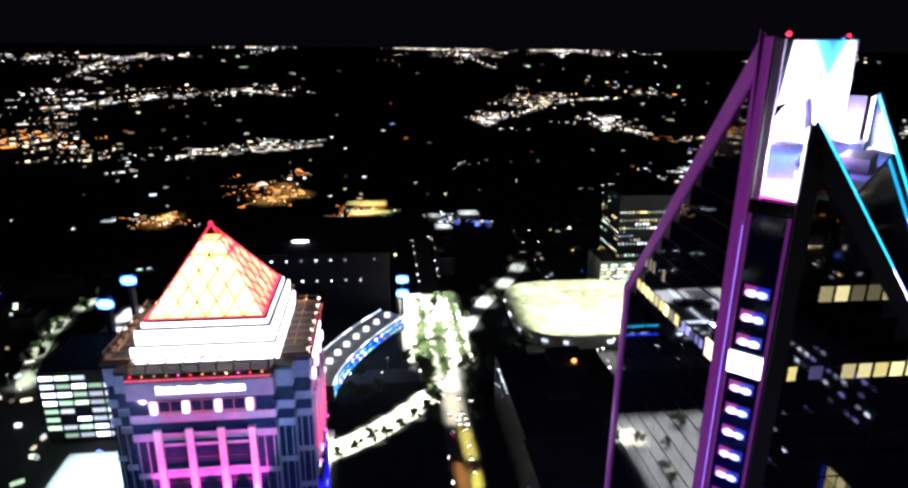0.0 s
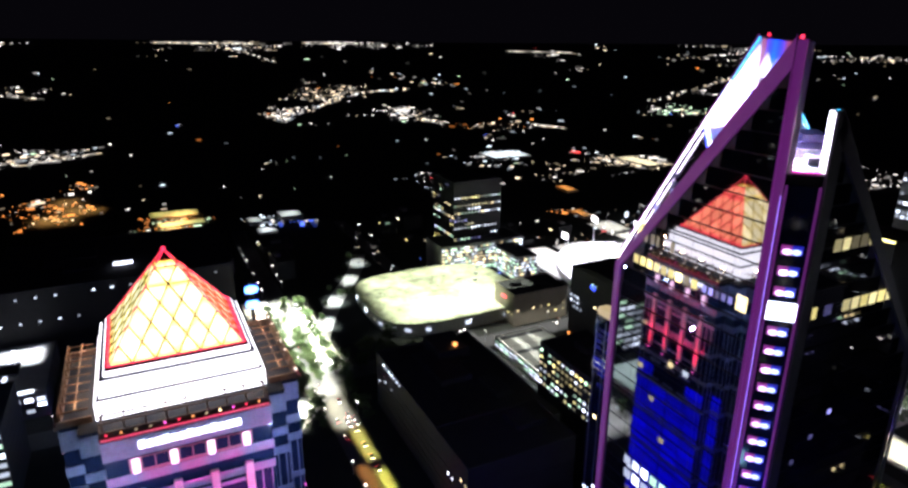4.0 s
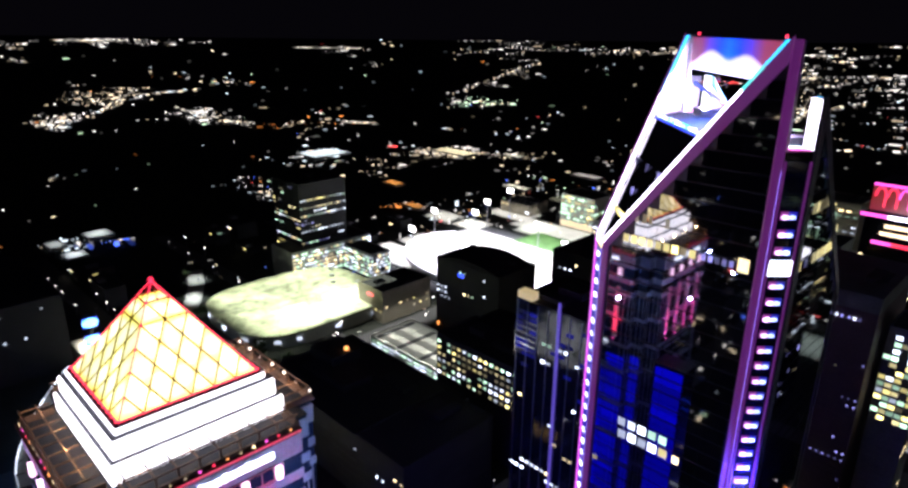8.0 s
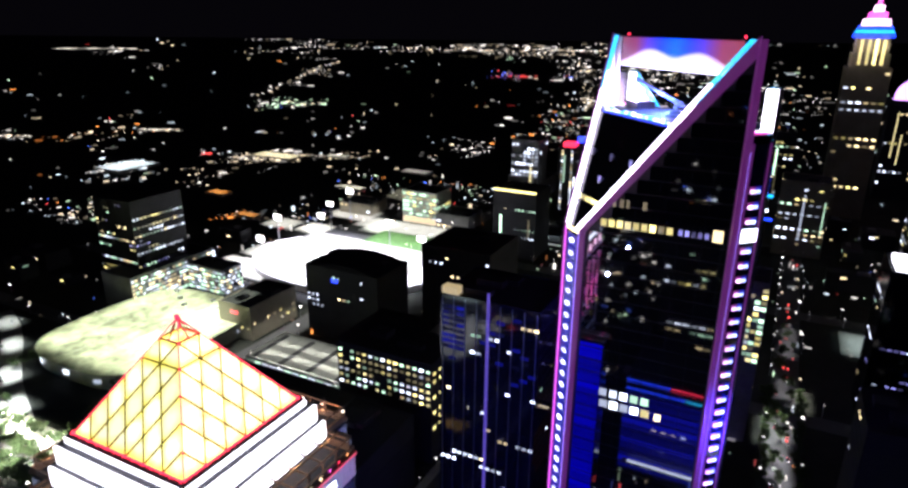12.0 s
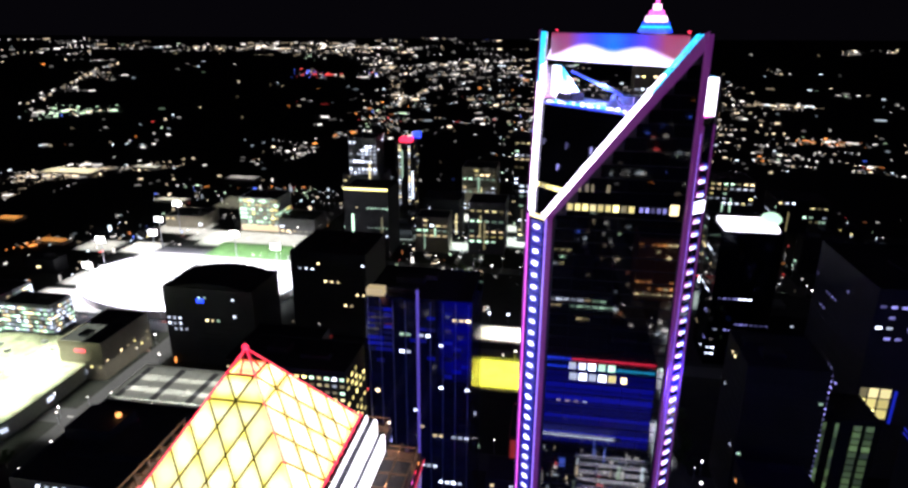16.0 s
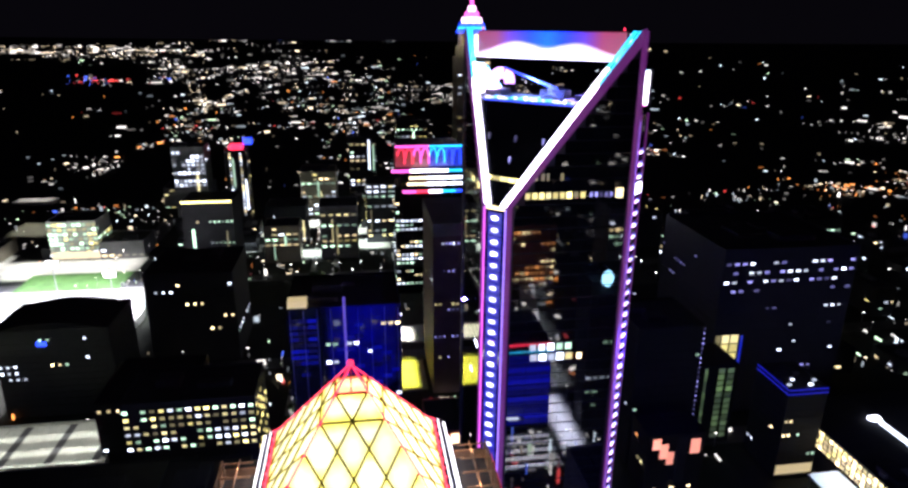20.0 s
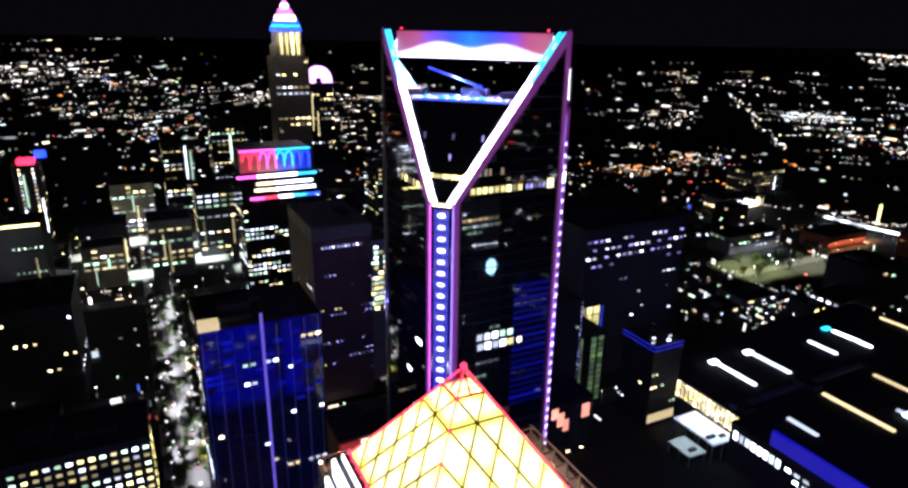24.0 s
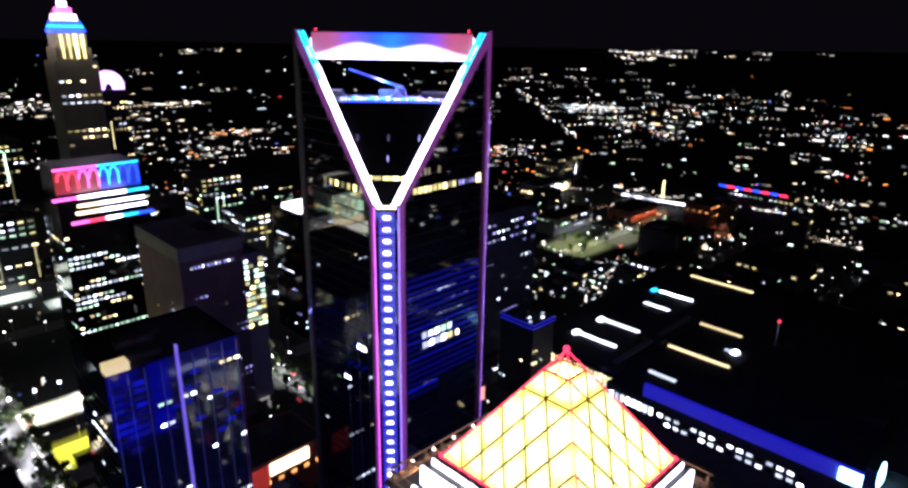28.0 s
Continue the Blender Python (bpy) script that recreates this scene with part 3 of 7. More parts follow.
for side in ("s", "e", "w"):
    if side == "s":
        turn, half, top = Matrix.Translation((0, -RX, 0)), CH, 181.8
    else:
        k = 1 if side == "e" else -1
        turn, half, top = pose(k * RX, (EY - CH) / 2, 0, 0, 0, 90 * k), (CH + EY) / 2, 214.0
    cg = part("corner_glass", boxes((-half, half, 0.0, 0.4, 0, top)), "blue_glass", tower, "narrow corner glass strip washed blue", turn)
    for sx in (-1, 1):
        # bright lines on the south strip, only a faint violet glow on the side strips
        mat = ("led_magenta" if sx < 0 else "led_violet") if side == "s" else "frame_violet_glow"
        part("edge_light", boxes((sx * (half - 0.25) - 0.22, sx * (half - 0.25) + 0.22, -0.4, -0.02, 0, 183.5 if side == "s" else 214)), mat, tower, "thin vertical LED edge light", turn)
    z, k = (180.0, 0) if side == "s" else (201.4, 0)
    while z > 4:
        if side != "s" and k == 3:
            put("lit_lobby", big, cg, pose(0, -0.05, z + 0.4), "bright sky-lobby window on the corner")
        else:
            if side == "s":
                put("floor_plate", plate, cg, pose(0, -0.03, z))
                put("floor_light", wide, cg, pose(0, -0.25, z))
            else:
                for pl in plate_e:
                    put("floor_plate", pl, cg, pose(0, -0.03, z))
            if side == "e":
                for dx, me in zip((-0.8, 0.8), small):
                    put("floor_light", me, cg, pose(dx, -0.25, z))
        z -= FL
        k += 1
part("sill_light", boxes((-3.4, 3.4, -RX - 0.35, -RX + 0.3, 183.0, 184.0)), "window_warm", tower, "warm light bar at the foot of the crown opening")

# crown beam between the two side corners
part("crown_beam", boxes((-28.5, 28.5, -5.6, -3.4, 229.8, 239.2), bevel=0.15), "dark_metal", tower)
part("led_wall", boxes((-28.3, 28.3, -5.75, -5.6, 230.0, 239.0)), "crown_led_wash", tower, "crown beam front glowing red, blue and white")
part("led_wall", prism(bmesh.new(), [(-28.3, -3.4, 239.0), (28.3, -3.4, 239.0), (32.5, -3.4, 229.9), (-32.5, -3.4, 229.9)], (0, 0.12, 0)), "crown_back", tower, "crown beam back glowing white, pink and blue")
for sx in (-1, 1):
    bmast = part("beacon_mast", boxes((sx * 27 - 0.15, sx * 27 + 0.15, -4.65, -4.35, 239.2, 239.6)), "dark_metal", tower)
    bm = bmesh.new()
    bmesh.ops.create_icosphere(bm, subdivisions=2, radius=0.42, matrix=Matrix.Translation((sx * 27, -4.5, 239.9)))
    part("beacon", bm, "led_red", bmast, "red aircraft warning light")
    # end posts that carry the beam
    part("crown_post", boxes((sx * 33.2 - 0.6, sx * 33.2 + 0.6, -4.6, -3.4, 216, 239.2)), "white_cladding", tower)
    part("lining_edge_light", boxes((sx * 33.4 - 0.9, sx * 33.4 + 0.9, -3.3, 1.3, 216.4, 216.7)), "led_pink", tower, "thin pink LED panel at the foot of the lining")
    # north return panels, their floodlit white put in as glow
    part("return_panel", boxes((sx * 32.4 - 2.0, sx * 32.4 + 2.0, 1.5, 2.1, 216.5, 227.3)), "white_glow", tower, "white glowing return panel of the lower crown")
    # added dark sheet keeps the panel's glow out of the northern views
    part("return_cladding", boxes((sx * 32.4 - 2.2, sx * 32.4 + 2.2, 2.13, 2.5, 216.4, 227.6)), "dark_metal", tower, "dark sheet that masks the return panel's glow from the north")

# dark sheet put where the gap across the west corner lies in shade
part("corner_screen", boxes((-34.1, -33.7, -4.2, 0.3, 216.4, 227.4)), "dark_metal", tower, "dark sheet put in the unlit corner gap")

# roof deck
bm = bmesh.new()
prism(bm, [(-17.8, -17.6, 216.0), (17.8, -17.6, 216.0), (32.6, -3.4, 216.0), (32.6, 1.8, 216.0), (27.0, 7.6, 216.0), (-27.0, 7.6, 216.0), (-32.6, 1.8, 216.0), (-32.6, -3.4, 216.0)], (0, 0, 0.4))
part("roof_deck", bm, "grey_concrete", tower)
part("deck_edge_light", boxes((-17.2, 17.2, -17.7, -17.4, 216.4, 217.0)), "led_blue", tower, "blue light line along the deck edge")
rng = random.Random(4)
for i in range(26):
    x = -16.6 + 33.2 * i / 25
    part("deck_lamp", boxes((x - 0.3, x + 0.3, -17.3, -16.8, 216.4, 217.2 + rng.random() * 0.9)), "floor_light" if rng.random() < 0.55 else "led_cyan", tower)
part("deck_rail", boxes((-17, 17, -16.6, -16.5, 217.6, 217.7), *[(x, x + 0.08, -16.6, -16.5, 216.4, 217.6) for x in range(-17, 18, 2)]), "steel", tower)
# plant on the deck
for x0, x1, y0, y1, h in ((-26, -19, -4, 3, 2.4), (10, 19, -2, 5, 2.0), (-6, 4, 2, 7, 2.8), (22, 27, 0, 5, 1.6)):
    part("plant_box", boxes((x0, x1, y0, y1, 216.4, 216.4 + h), bevel=0.12), "dark_metal", tower)
# lights and warm band in the sloped glass
for x in (-10.5, 0, 10.5):
    for z in (205.0, 198.5):
        y = -34.6 + (z - 184.0) * 29.4 / 55.6
        part("slope_lamp", boxes((x - 0.25, x + 0.25, y - 0.6, y + 0.1, z - 1.0, z + 1.0)), "window_dim", tower)
y = -34.6 + (192.5 - 184.0) * 29.4 / 55.6
for i in range(5):
    x = -7.6 + 3.1 * i
    part("slope_window", boxes((x, x + 2.5, y - 0.5, y + 0.3, 191.8, 193.0)), "window_yellow", tower)

# lit offices on the faces
def office(f, s, z, w, h, mat):
    bm = bmesh.new()
    ds = w / 43.1 / 2
    prism(bm, [onface(f, s - ds, z - h / 2, 0.16), onface(f, s + ds, z - h / 2, 0.16), onface(f, s + ds, z + h / 2, 0.16), onface(f, s - ds, z + h / 2, 0.16)], outward(f) * 0.12)
    part("lit_window", bm, mat, tower, "office window with its lights on")
for i in range(9):
    office("se", 0.16 + 0.054 * i, 188.0, 1.7, 2.1, "window_yellow" if i not in (3, 7) else "window_faint")
for i in range(5):
    office("se", 0.66 + 0.04 * i, 188.0, 1.1, 1.6, "window_dim")
office("se", 0.885, 188.4, 2.6, 3.4, "window_warm")
for i, s in enumerate((0.22, 0.27, 0.31, 0.42)):
    office("se", s, 194.2, 0.8 + 0.3 * (i % 2), 2.4, "window_faint")
for i in range(5):
    office("se", 0.26 + 0.075 * i, 132.6, 2.3, 2.5, "window_cool" if i < 3 else "window_green")
    office("se", 0.27 + 0.075 * i, 128.6, 2.5, 2.6, "window_cool" if i < 4 else "window_yellow")
office("se", 0.66, 128.4, 1.8, 2.2, "window_warm")
for i in range(7):
    office("sw", 0.14 + 0.082 * i, 188.4, 1.6, 2.2, "window_yellow" if i % 3 else "window_faint")
    if i < 5:
        office("ne", 0.575 + 0.062 * i, 202.0, 2.1, 2.5, "window_faint")
    if i < 6:
        office("ne", 0.34 + 0.066 * i, 188.4, 2.2, 2.5, "window_yellow" if i in (1, 3) else "window_faint")
office("ne", 0.895, 188.4, 1.4, 2.5, "window_yellow")
office("ne", 0.80, 188.4, 2.2, 2.3, "window_dim")
for i in range(3):
    office("ne", 0.62 + 0.11 * i, 163.0 - 5 * i, 1.2, 1.2, "window_dim")
office("sw", 0.20, 128.0, 5.0, 1.8, "window_cool")
office("sw", 0.42, 112.0, 4.0, 1.6, "window_cool")

# floodlights that wash the crown lining
for x, p, c in ((-25, 36000, (1, .74, .97)), (-9, 9000, (.22, .35, 1)), (9, 9000, (.35, .25, 1)), (25, 36000, (1, .74, .97))):
    lamp("crown_floodlight", "POINT", (TC[0] + x, TC[1] - 0.8, 219.5), p, c, 0.4)

# added point lamps beside the side strips, for blue spill on neighbouring blocks
lamp("strip_floodlight", "POINT", (41.5, 3.2, 128), 38000, (0.10, 0.06, 1.0), 0.6)
lamp("strip_floodlight", "POINT", (-41.5, 3.2, 128), 12000, (0.22, 0.14, 1.0), 0.6)

# window-cleaning crane on the deck
crane = thing("roof_crane", (1.2, 0.8, 216.4), 13.7, "blue-lit lattice roof crane standing on the tower deck", "crane")
part("crane_base", boxes((-2.6, 2.6, -1.6, 1.6, 0, 0.9), (-1.6, 1.6, -1.2, 1.2, 0.9, 2.0), bevel=0.1), "steel", crane)
part("crane_mast", boxes((-0.6, 0.6, -0.6, 0.6, 2.0, 4.0)), "steel", crane)
bm = bmesh.new()
p0, p1 = Vector((2.6, 0, 3.4)), Vector((-17.0, 0, 10.2))
for dy, dz in ((-0.5, 0), (0.5, 0), (0, 0.9)):
    bar(bm, p0 + Vector((0, dy, dz)), p1 + Vector((0, dy * 0.4, dz * 0.4)), 0.3)
for i in range(12):
    a, b = p0.lerp(p1, i / 12), p0.lerp(p1, (i + 1) / 12)
    bar(bm, a + Vector((0, -0.5, 0)), b + Vector((0, 0, 0.8)), 0.16)
    bar(bm, a + Vector((0, 0.5, 0)), b + Vector((0, 0, 0.8)), 0.16)
part("crane_boom", bm, "steel", crane)
part("boom_light", bar(bmesh.new(), p0 + Vector((0, -0.75, 0.1)), p1 + Vector((0, -0.6, 0.1)), 0.34), "led_blue", crane, "blue light line along the boom")
part("crane_hook", boxes((-17.2, -16.8, -0.1, 0.1, 8.6, 10.4)), "dark_metal", crane)
lamp("crane_light", "POINT", (-4, -3.0, 222.5), 26000, (0.10, 0.20, 1.0), 0.3)

# ---- the pyramid tower ----
PX, PY = 42.5, -138.9
pyr = thing("pyramid_tower", (PX, PY, 0), 45, "stone and glass tower topped by a glowing glass pyramid", "skyscraper")
HB, ZB, ZA = 15.1, 165.4, 187.3
FL2 = 4.0

# body: three crossed blocks, notched corners
def cross(z0, z1, grow=0.0):
    a, b, c = 18.4 + grow, 22.8 + grow, 27.0 + grow
    q = [(c, a), (b, a), (b, b), (a, b), (a, c)]
    out = q + [(-x, y) for x, y in q[::-1]] + [(-x, -y) for x, y in q] + [(x, -y) for x, y in q[::-1]]
    return prism(bmesh.new(), [(x, y, z0) for x, y in out], (0, 0, z1 - z0))
part("body", cross(0, 153.6), "navy_glass", pyr, "dark navy glass shaft with notched corners")
part("roof_slab", cross(153.6, 154.0, 0.2), "roofing", pyr, "dark terrace floor")

# stone bands round the shaft
for zb, h in ((150.4, 5.0), (142.2, 2.4), (136.6, 2.2), (124.6, 1.6), (112.4, 1.6), (100.4, 1.6), (84.4, 1.6), (68.4, 1.6), (52.4, 1.6), (36.4, 1.6), (20.4, 1.6), (6.0, 2.6)):
    part("stone_band", cross(zb - h / 2, zb + h / 2, 0.25), "blue_grey_stone", pyr, "blue-grey stone band")

FACES = [pose(0, 0, 0, 0, 0, r) for r in (0, 90, 180, 270)]   # local -y side turned: south-east, north-east, north-west, south-west
pil = mesh_of(boxes((-0.95, 0.95, -0.9, 0.0, 116.0, 139.0), bevel=0.12), "white_cladding", "pilaster")
mull = mesh_of(boxes((-0.14, 0.14, -0.22, 0.0, 4.0, 136.0)), "blue_grey_stone", "mullion")
spand = mesh_of(boxes((-11.5, 11.5, -0.2, 0.0, -0.2, 0.2)), "dark_metal", "spandrel")
glow("lantern_glass", (1.0, 0.62, 0.80), 3.2)
lant = mesh_of(boxes((-0.7, 0.7, -1.0, 0.0, -1.6, 1.6), bevel=0.1), "lantern_glass", "lantern")
wing_w = mesh_of(boxes((-2.9, 2.9, -0.1, 0.0, -1.7, 1.7)), "navy_glass", "window")
loggia_w = mesh_of(boxes((-1.35, 1.35, -0.12, 0.0, -1.5, 1.5), bevel=0.03), "navy_glass", "window")
sill = mesh_of(boxes((-2.9, 2.9, -0.45, 0.0, -0.45, 0.45), bevel=0.05), "blue_grey_stone", "window_sill")
bulb = bmesh.new()
bmesh.ops.create_icosphere(bulb, subdivisions=1, radius=0.55)
bulb = mesh_of(bulb, "led_pink", "uplight_bulb")
for i, F in enumerate(FACES):
    for x in (-12.2, -4.1, 4.1, 12.2):
        put("pilaster", pil, pyr, F @ pose(x, -27.02, 0), "pale stone pilaster washed pink from below")
        put("uplight_bulb", bulb, pyr, F @ pose(x, -28.2, 115.4), "pink floodlight bulb at a pilaster's foot")
        put("lantern", lant, pyr, F @ pose(x, -27.05, 145.6), "pink-white lantern above a pilaster")
    for k in range(12):
        put("spandrel", spand, pyr, F @ pose(0, -27.02, 134 - k * FL2))
    for x in (-17.6, -15.2, 15.2, 17.6):
        put("mullion", mull, pyr, F @ pose(x, -27.02, 0))
    for x in (-22.0, -20.0, 20.0, 22.0):
        put("mullion", mull, pyr, F @ pose(x, -22.82, 0))
    for x in (-26.0, -24.0, 24.0, 26.0):
        put("mullion", mull, pyr, F @ pose(x, -18.42, 0))
    # windows between the pilasters
    for k in range(14):
        for x in (-8.15, 0, 8.15):
            put("window", wing_w, pyr, F @ pose(x, -27.06, 136.2 - k * FL2), "dark office window")
            if k % 2 == 0:
                put("window_sill", sill, pyr, F @ pose(x, -27.06, 134.2 - k * FL2), "pale stone band under a window")
    # dark windows between the lanterns
    for x in (-9.6, -6.6, -1.5, 1.5, 6.6, 9.6):
        put("window", loggia_w, pyr, F @ pose(x, -27.22, 145.8), "dark loggia window")
    # sign of plain bars
    if i in (1, 2):
        for j in range(12):
            w = 1.25 if j < 11 else 3.4
            part("sign_bar", boxes((-11 + j * 1.72, -11 + j * 1.72 + w, -27.6, -27.3, 149.8, 151.4 + 0.3 * (j % 3 == 0))), "sign_white", pyr, "white lit sign bar", F)
    # ledge below the tiers with its row of lamps
    part("ledge", boxes((-18.6, 18.6, -27.9, -26.4, 153.6, 154.6), bevel=0.1), "brown_timber", pyr, "", F)
    for x in range(-17, 18, 3):
        put("ledge_lamp", mesh_of(boxes((-0.22, 0.22, -0.22, 0.22, 0, 0.5)), ("window_warm", "led_pink", "window_orange", "window_warm", "led_red")[(x + i) % 5], "ledge_lamp"), pyr, F @ pose(x, -27.1, 154.6))
    # terrace trellis
    part("parapet", boxes((-18.5, 18.5, -27.2, -26.7, 154.6, 155.6), (-18.5, -18.0, -26.7, -20, 154.0, 155.6), (18.0, 18.5, -26.7, -20, 154.0, 155.6)), "brown_timber", pyr, "", F)
    for j in range(9):
        x = -17.6 + 4.4 * j
        put("trellis_beam", mesh_of(boxes((-0.16, 0.16, -26.9, -20.6, 157.2, 157.5)), "brown_timber", "trellis_beam"), pyr, F @ pose(x, 0, 0), "brown timber terrace beam")
        put("trellis_post", mesh_of(boxes((-0.2, 0.2, -26.65, -26.25, 154.0, 157.2)), "brown_timber", "trellis_post"), pyr, F @ pose(x, 0, 0))
    for y in (-26.8, -23.4):
        part("trellis_rail", boxes((-18.4, 18.4, y, y + 0.3, 157.5, 157.85)), "brown_timber", pyr, "brown timber terrace rail", F)
    for x in (-15, -5, 5, 15):
        lamp("terrace_light", "POINT", tuple((pyr.matrix_basis @ F) @ Vector((x, -23.0, 158.6))), 800, (1.0, 0.58, 0.26), 0.3)
    # added cool point lamps, hung off the face to brighten the stone of the upper storeys
    for x in (-20, 20):
        lamp("facade_floodlight", "POINT", tuple((pyr.matrix_basis @ F) @ Vector((x, -40.0, 140))), 5500, (0.58, 0.72, 1.0), 0.5)
    # pink uplights of the pilasters
    for x in (-12.2, -4.1, 4.1, 12.2):
        red = i == 2
        lamp("pilaster_uplight", "SPOT", tuple((pyr.matrix_basis @ F) @ Vector((x, -30.2, 112))), 2.4e5 if red else 1.6e5, (1.0, 0.015, 0.06) if red else (1.0, 0.05, 0.30), 0.3, tuple((pyr.matrix_basis @ F) @ Vector((x, -27.3, 132))), 32 if red else 36)
    # red light line under the ledge; the red wash behind the lanterns is put in as glow
    if i in (1, 2):
        part("ledge_light", boxes((-18.2, 18.2, -28.05, -27.92, 153.9, 154.3)), "led_red_soft", pyr, "dim red light line along the ledge", F)
        part("red_frieze", boxes((-13.6, 13.6, -27.2, -27.03, 143.6, 147.4)), "red_frieze", pyr, "storey with its red wash put in as glow behind the lanterns", F)

# the north-west face of the shaft, its blue floodlight wash put in as glow, and its lit offices
rng = random.Random(8)
litw = {m: mesh_of(boxes((-1.3, 1.3, -0.14, 0.0, -1.1, 1.1)), m, "lit_window") for m in ("window_warm", "window_cool", "window_yellow")}
for F, n in ((FACES[1], 16), (FACES[2], 12), (FACES[0], 8)):
    for _ in range(n):
        put("lit_window", litw[rng.choice(list(litw))], pyr, F @ pose(rng.choice((-16.4, -8.15, 0, 8.15, 16.4)), -27.22, 136.2 - FL2 * rng.randrange(2, 26)), "office window with its lights on")
cur = mesh_of(boxes((-4.3, 4.3, -0.16, 0.0, -1.75, 1.75)), "blue_wash_glow", "blue_floor")
cur2 = mesh_of(boxes((-2.0, 2.0, -0.16, 0.0, -1.75, 1.75)), "blue_wash_glow", "blue_floor")
for F in (FACES[2],):
    for k in range(26):
        for sx in (-1, 1):
            put("blue_floor", cur, pyr, F @ pose(sx * 13.6, -27.04, 105.5 - k * 4.0), "storey front with deep blue light put in as glow")
            put("blue_floor", cur2, pyr, F @ pose(sx * 20.6, -22.84, 105.5 - k * 4.0), "storey front with deep blue light put in as glow")
            if k > 1:
                put("blue_floor", cur, pyr, F @ pose(sx * 4.6, -27.04, 105.5 - k * 4.0), "storey front with deep blue light put in as glow")
globe = bmesh.new()
bmesh.ops.create_icosphere(globe, subdivisions=2, radius=0.36)
globe = mesh_of(globe, "globe_warm", "terrace_globe")
for x in range(-18, 19, 6):
    put("terrace_globe", globe, pyr, FACES[2] @ pose(x, -27.0, 156.3), "bright warm globe lamp on the parapet")
    put("globe_stem", mesh_of(boxes((-0.1, 0.1, -0.1, 0.1, -0.8, 0.0)), "dark_metal", "globe_stem"), pyr, FACES[2] @ pose(x, -27.0, 156.3))

# lower wing on the north-east side, added to widen the blue glow in the mirror
part("wing", boxes((27.3, 41, 8, 18, 0, 106), bevel=0.2), "dark_glass", pyr, "lower dark glass wing beside the shaft")
part("wing_cornice", boxes((27.3, 41.2, 7.8, 18.1, 105.4, 106.3)), "dark_metal", pyr)
wfl = mesh_of(boxes((28.2, 40.4, 18.0, 18.15, -1.85, 1.85)), "blue_wash_glow", "blue_floor")
for k in range(26):
    put("blue_floor", wfl, pyr, pose(0, 0, 102.5 - k * 4.0), "storey front with deep blue light put in as glow")

# white stepped tiers under the pyramid, their floodlit white put in as glow
tier_mesh = {}
for z0, z1, h in ((154.4, 158.7, 19.2), (159.0, 163.1, 18.0), (163.4, 164.9, 16.5)):
    part("tier_core", boxes((-h + 0.5, h - 0.5, -h + 0.5, h - 0.5, z0 - 0.4, z1 + 0.6)), "dark_metal", pyr)
    n = 6
    for F in FACES:
        key = (z0, h)
        if key not in tier_mesh:
            w = 2 * h / n
            tier_mesh[key] = mesh_of(boxes((0.03, w - 0.03, -0.55, 0, z0, z1), bevel=0.08), "white_glow", "tier_panel")
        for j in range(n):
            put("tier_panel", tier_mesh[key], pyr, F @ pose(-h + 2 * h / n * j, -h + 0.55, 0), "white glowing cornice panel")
    part("tier_cap", boxes((-h + 0.25, h - 0.25, -h + 0.25, h - 0.25, z1 + 0.02, z1 + 0.14)), "white_glow" if z1 < 164 else "dark_metal", pyr)

# pyramid: glass diamonds in a lattice, six rows, the top row an open frame
N = 6
bm = bmesh.new()
def pf(F, row, i, lift=0.0):
    """Node i of row level on the face F: level 0 the apex, level 6 the base."""
    t = row / N
    w = HB * t
    x = -w + (2 * w * i / row if row else 0)
    v = Vector((x, -w, ZA + (ZB - ZA) * t))
    nrm = Vector((0, -(ZA - ZB), HB)).normalized()
    return F @ (v + nrm * lift)
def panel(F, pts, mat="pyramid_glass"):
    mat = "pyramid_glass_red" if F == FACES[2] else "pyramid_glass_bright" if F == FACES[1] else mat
    c = sum(pts, Vector()) / len(pts)
    pts = [c + (p - c) * 0.985 for p in pts]
    nrm = (pts[1] - pts[0]).cross(pts[2] - pts[0]).normalized()
    if nrm.z < 0:
        nrm = -nrm
    bmp = prism(bmesh.new(), pts, -nrm * 0.2)
    part("glass_panel", bmp, mat, pyr)
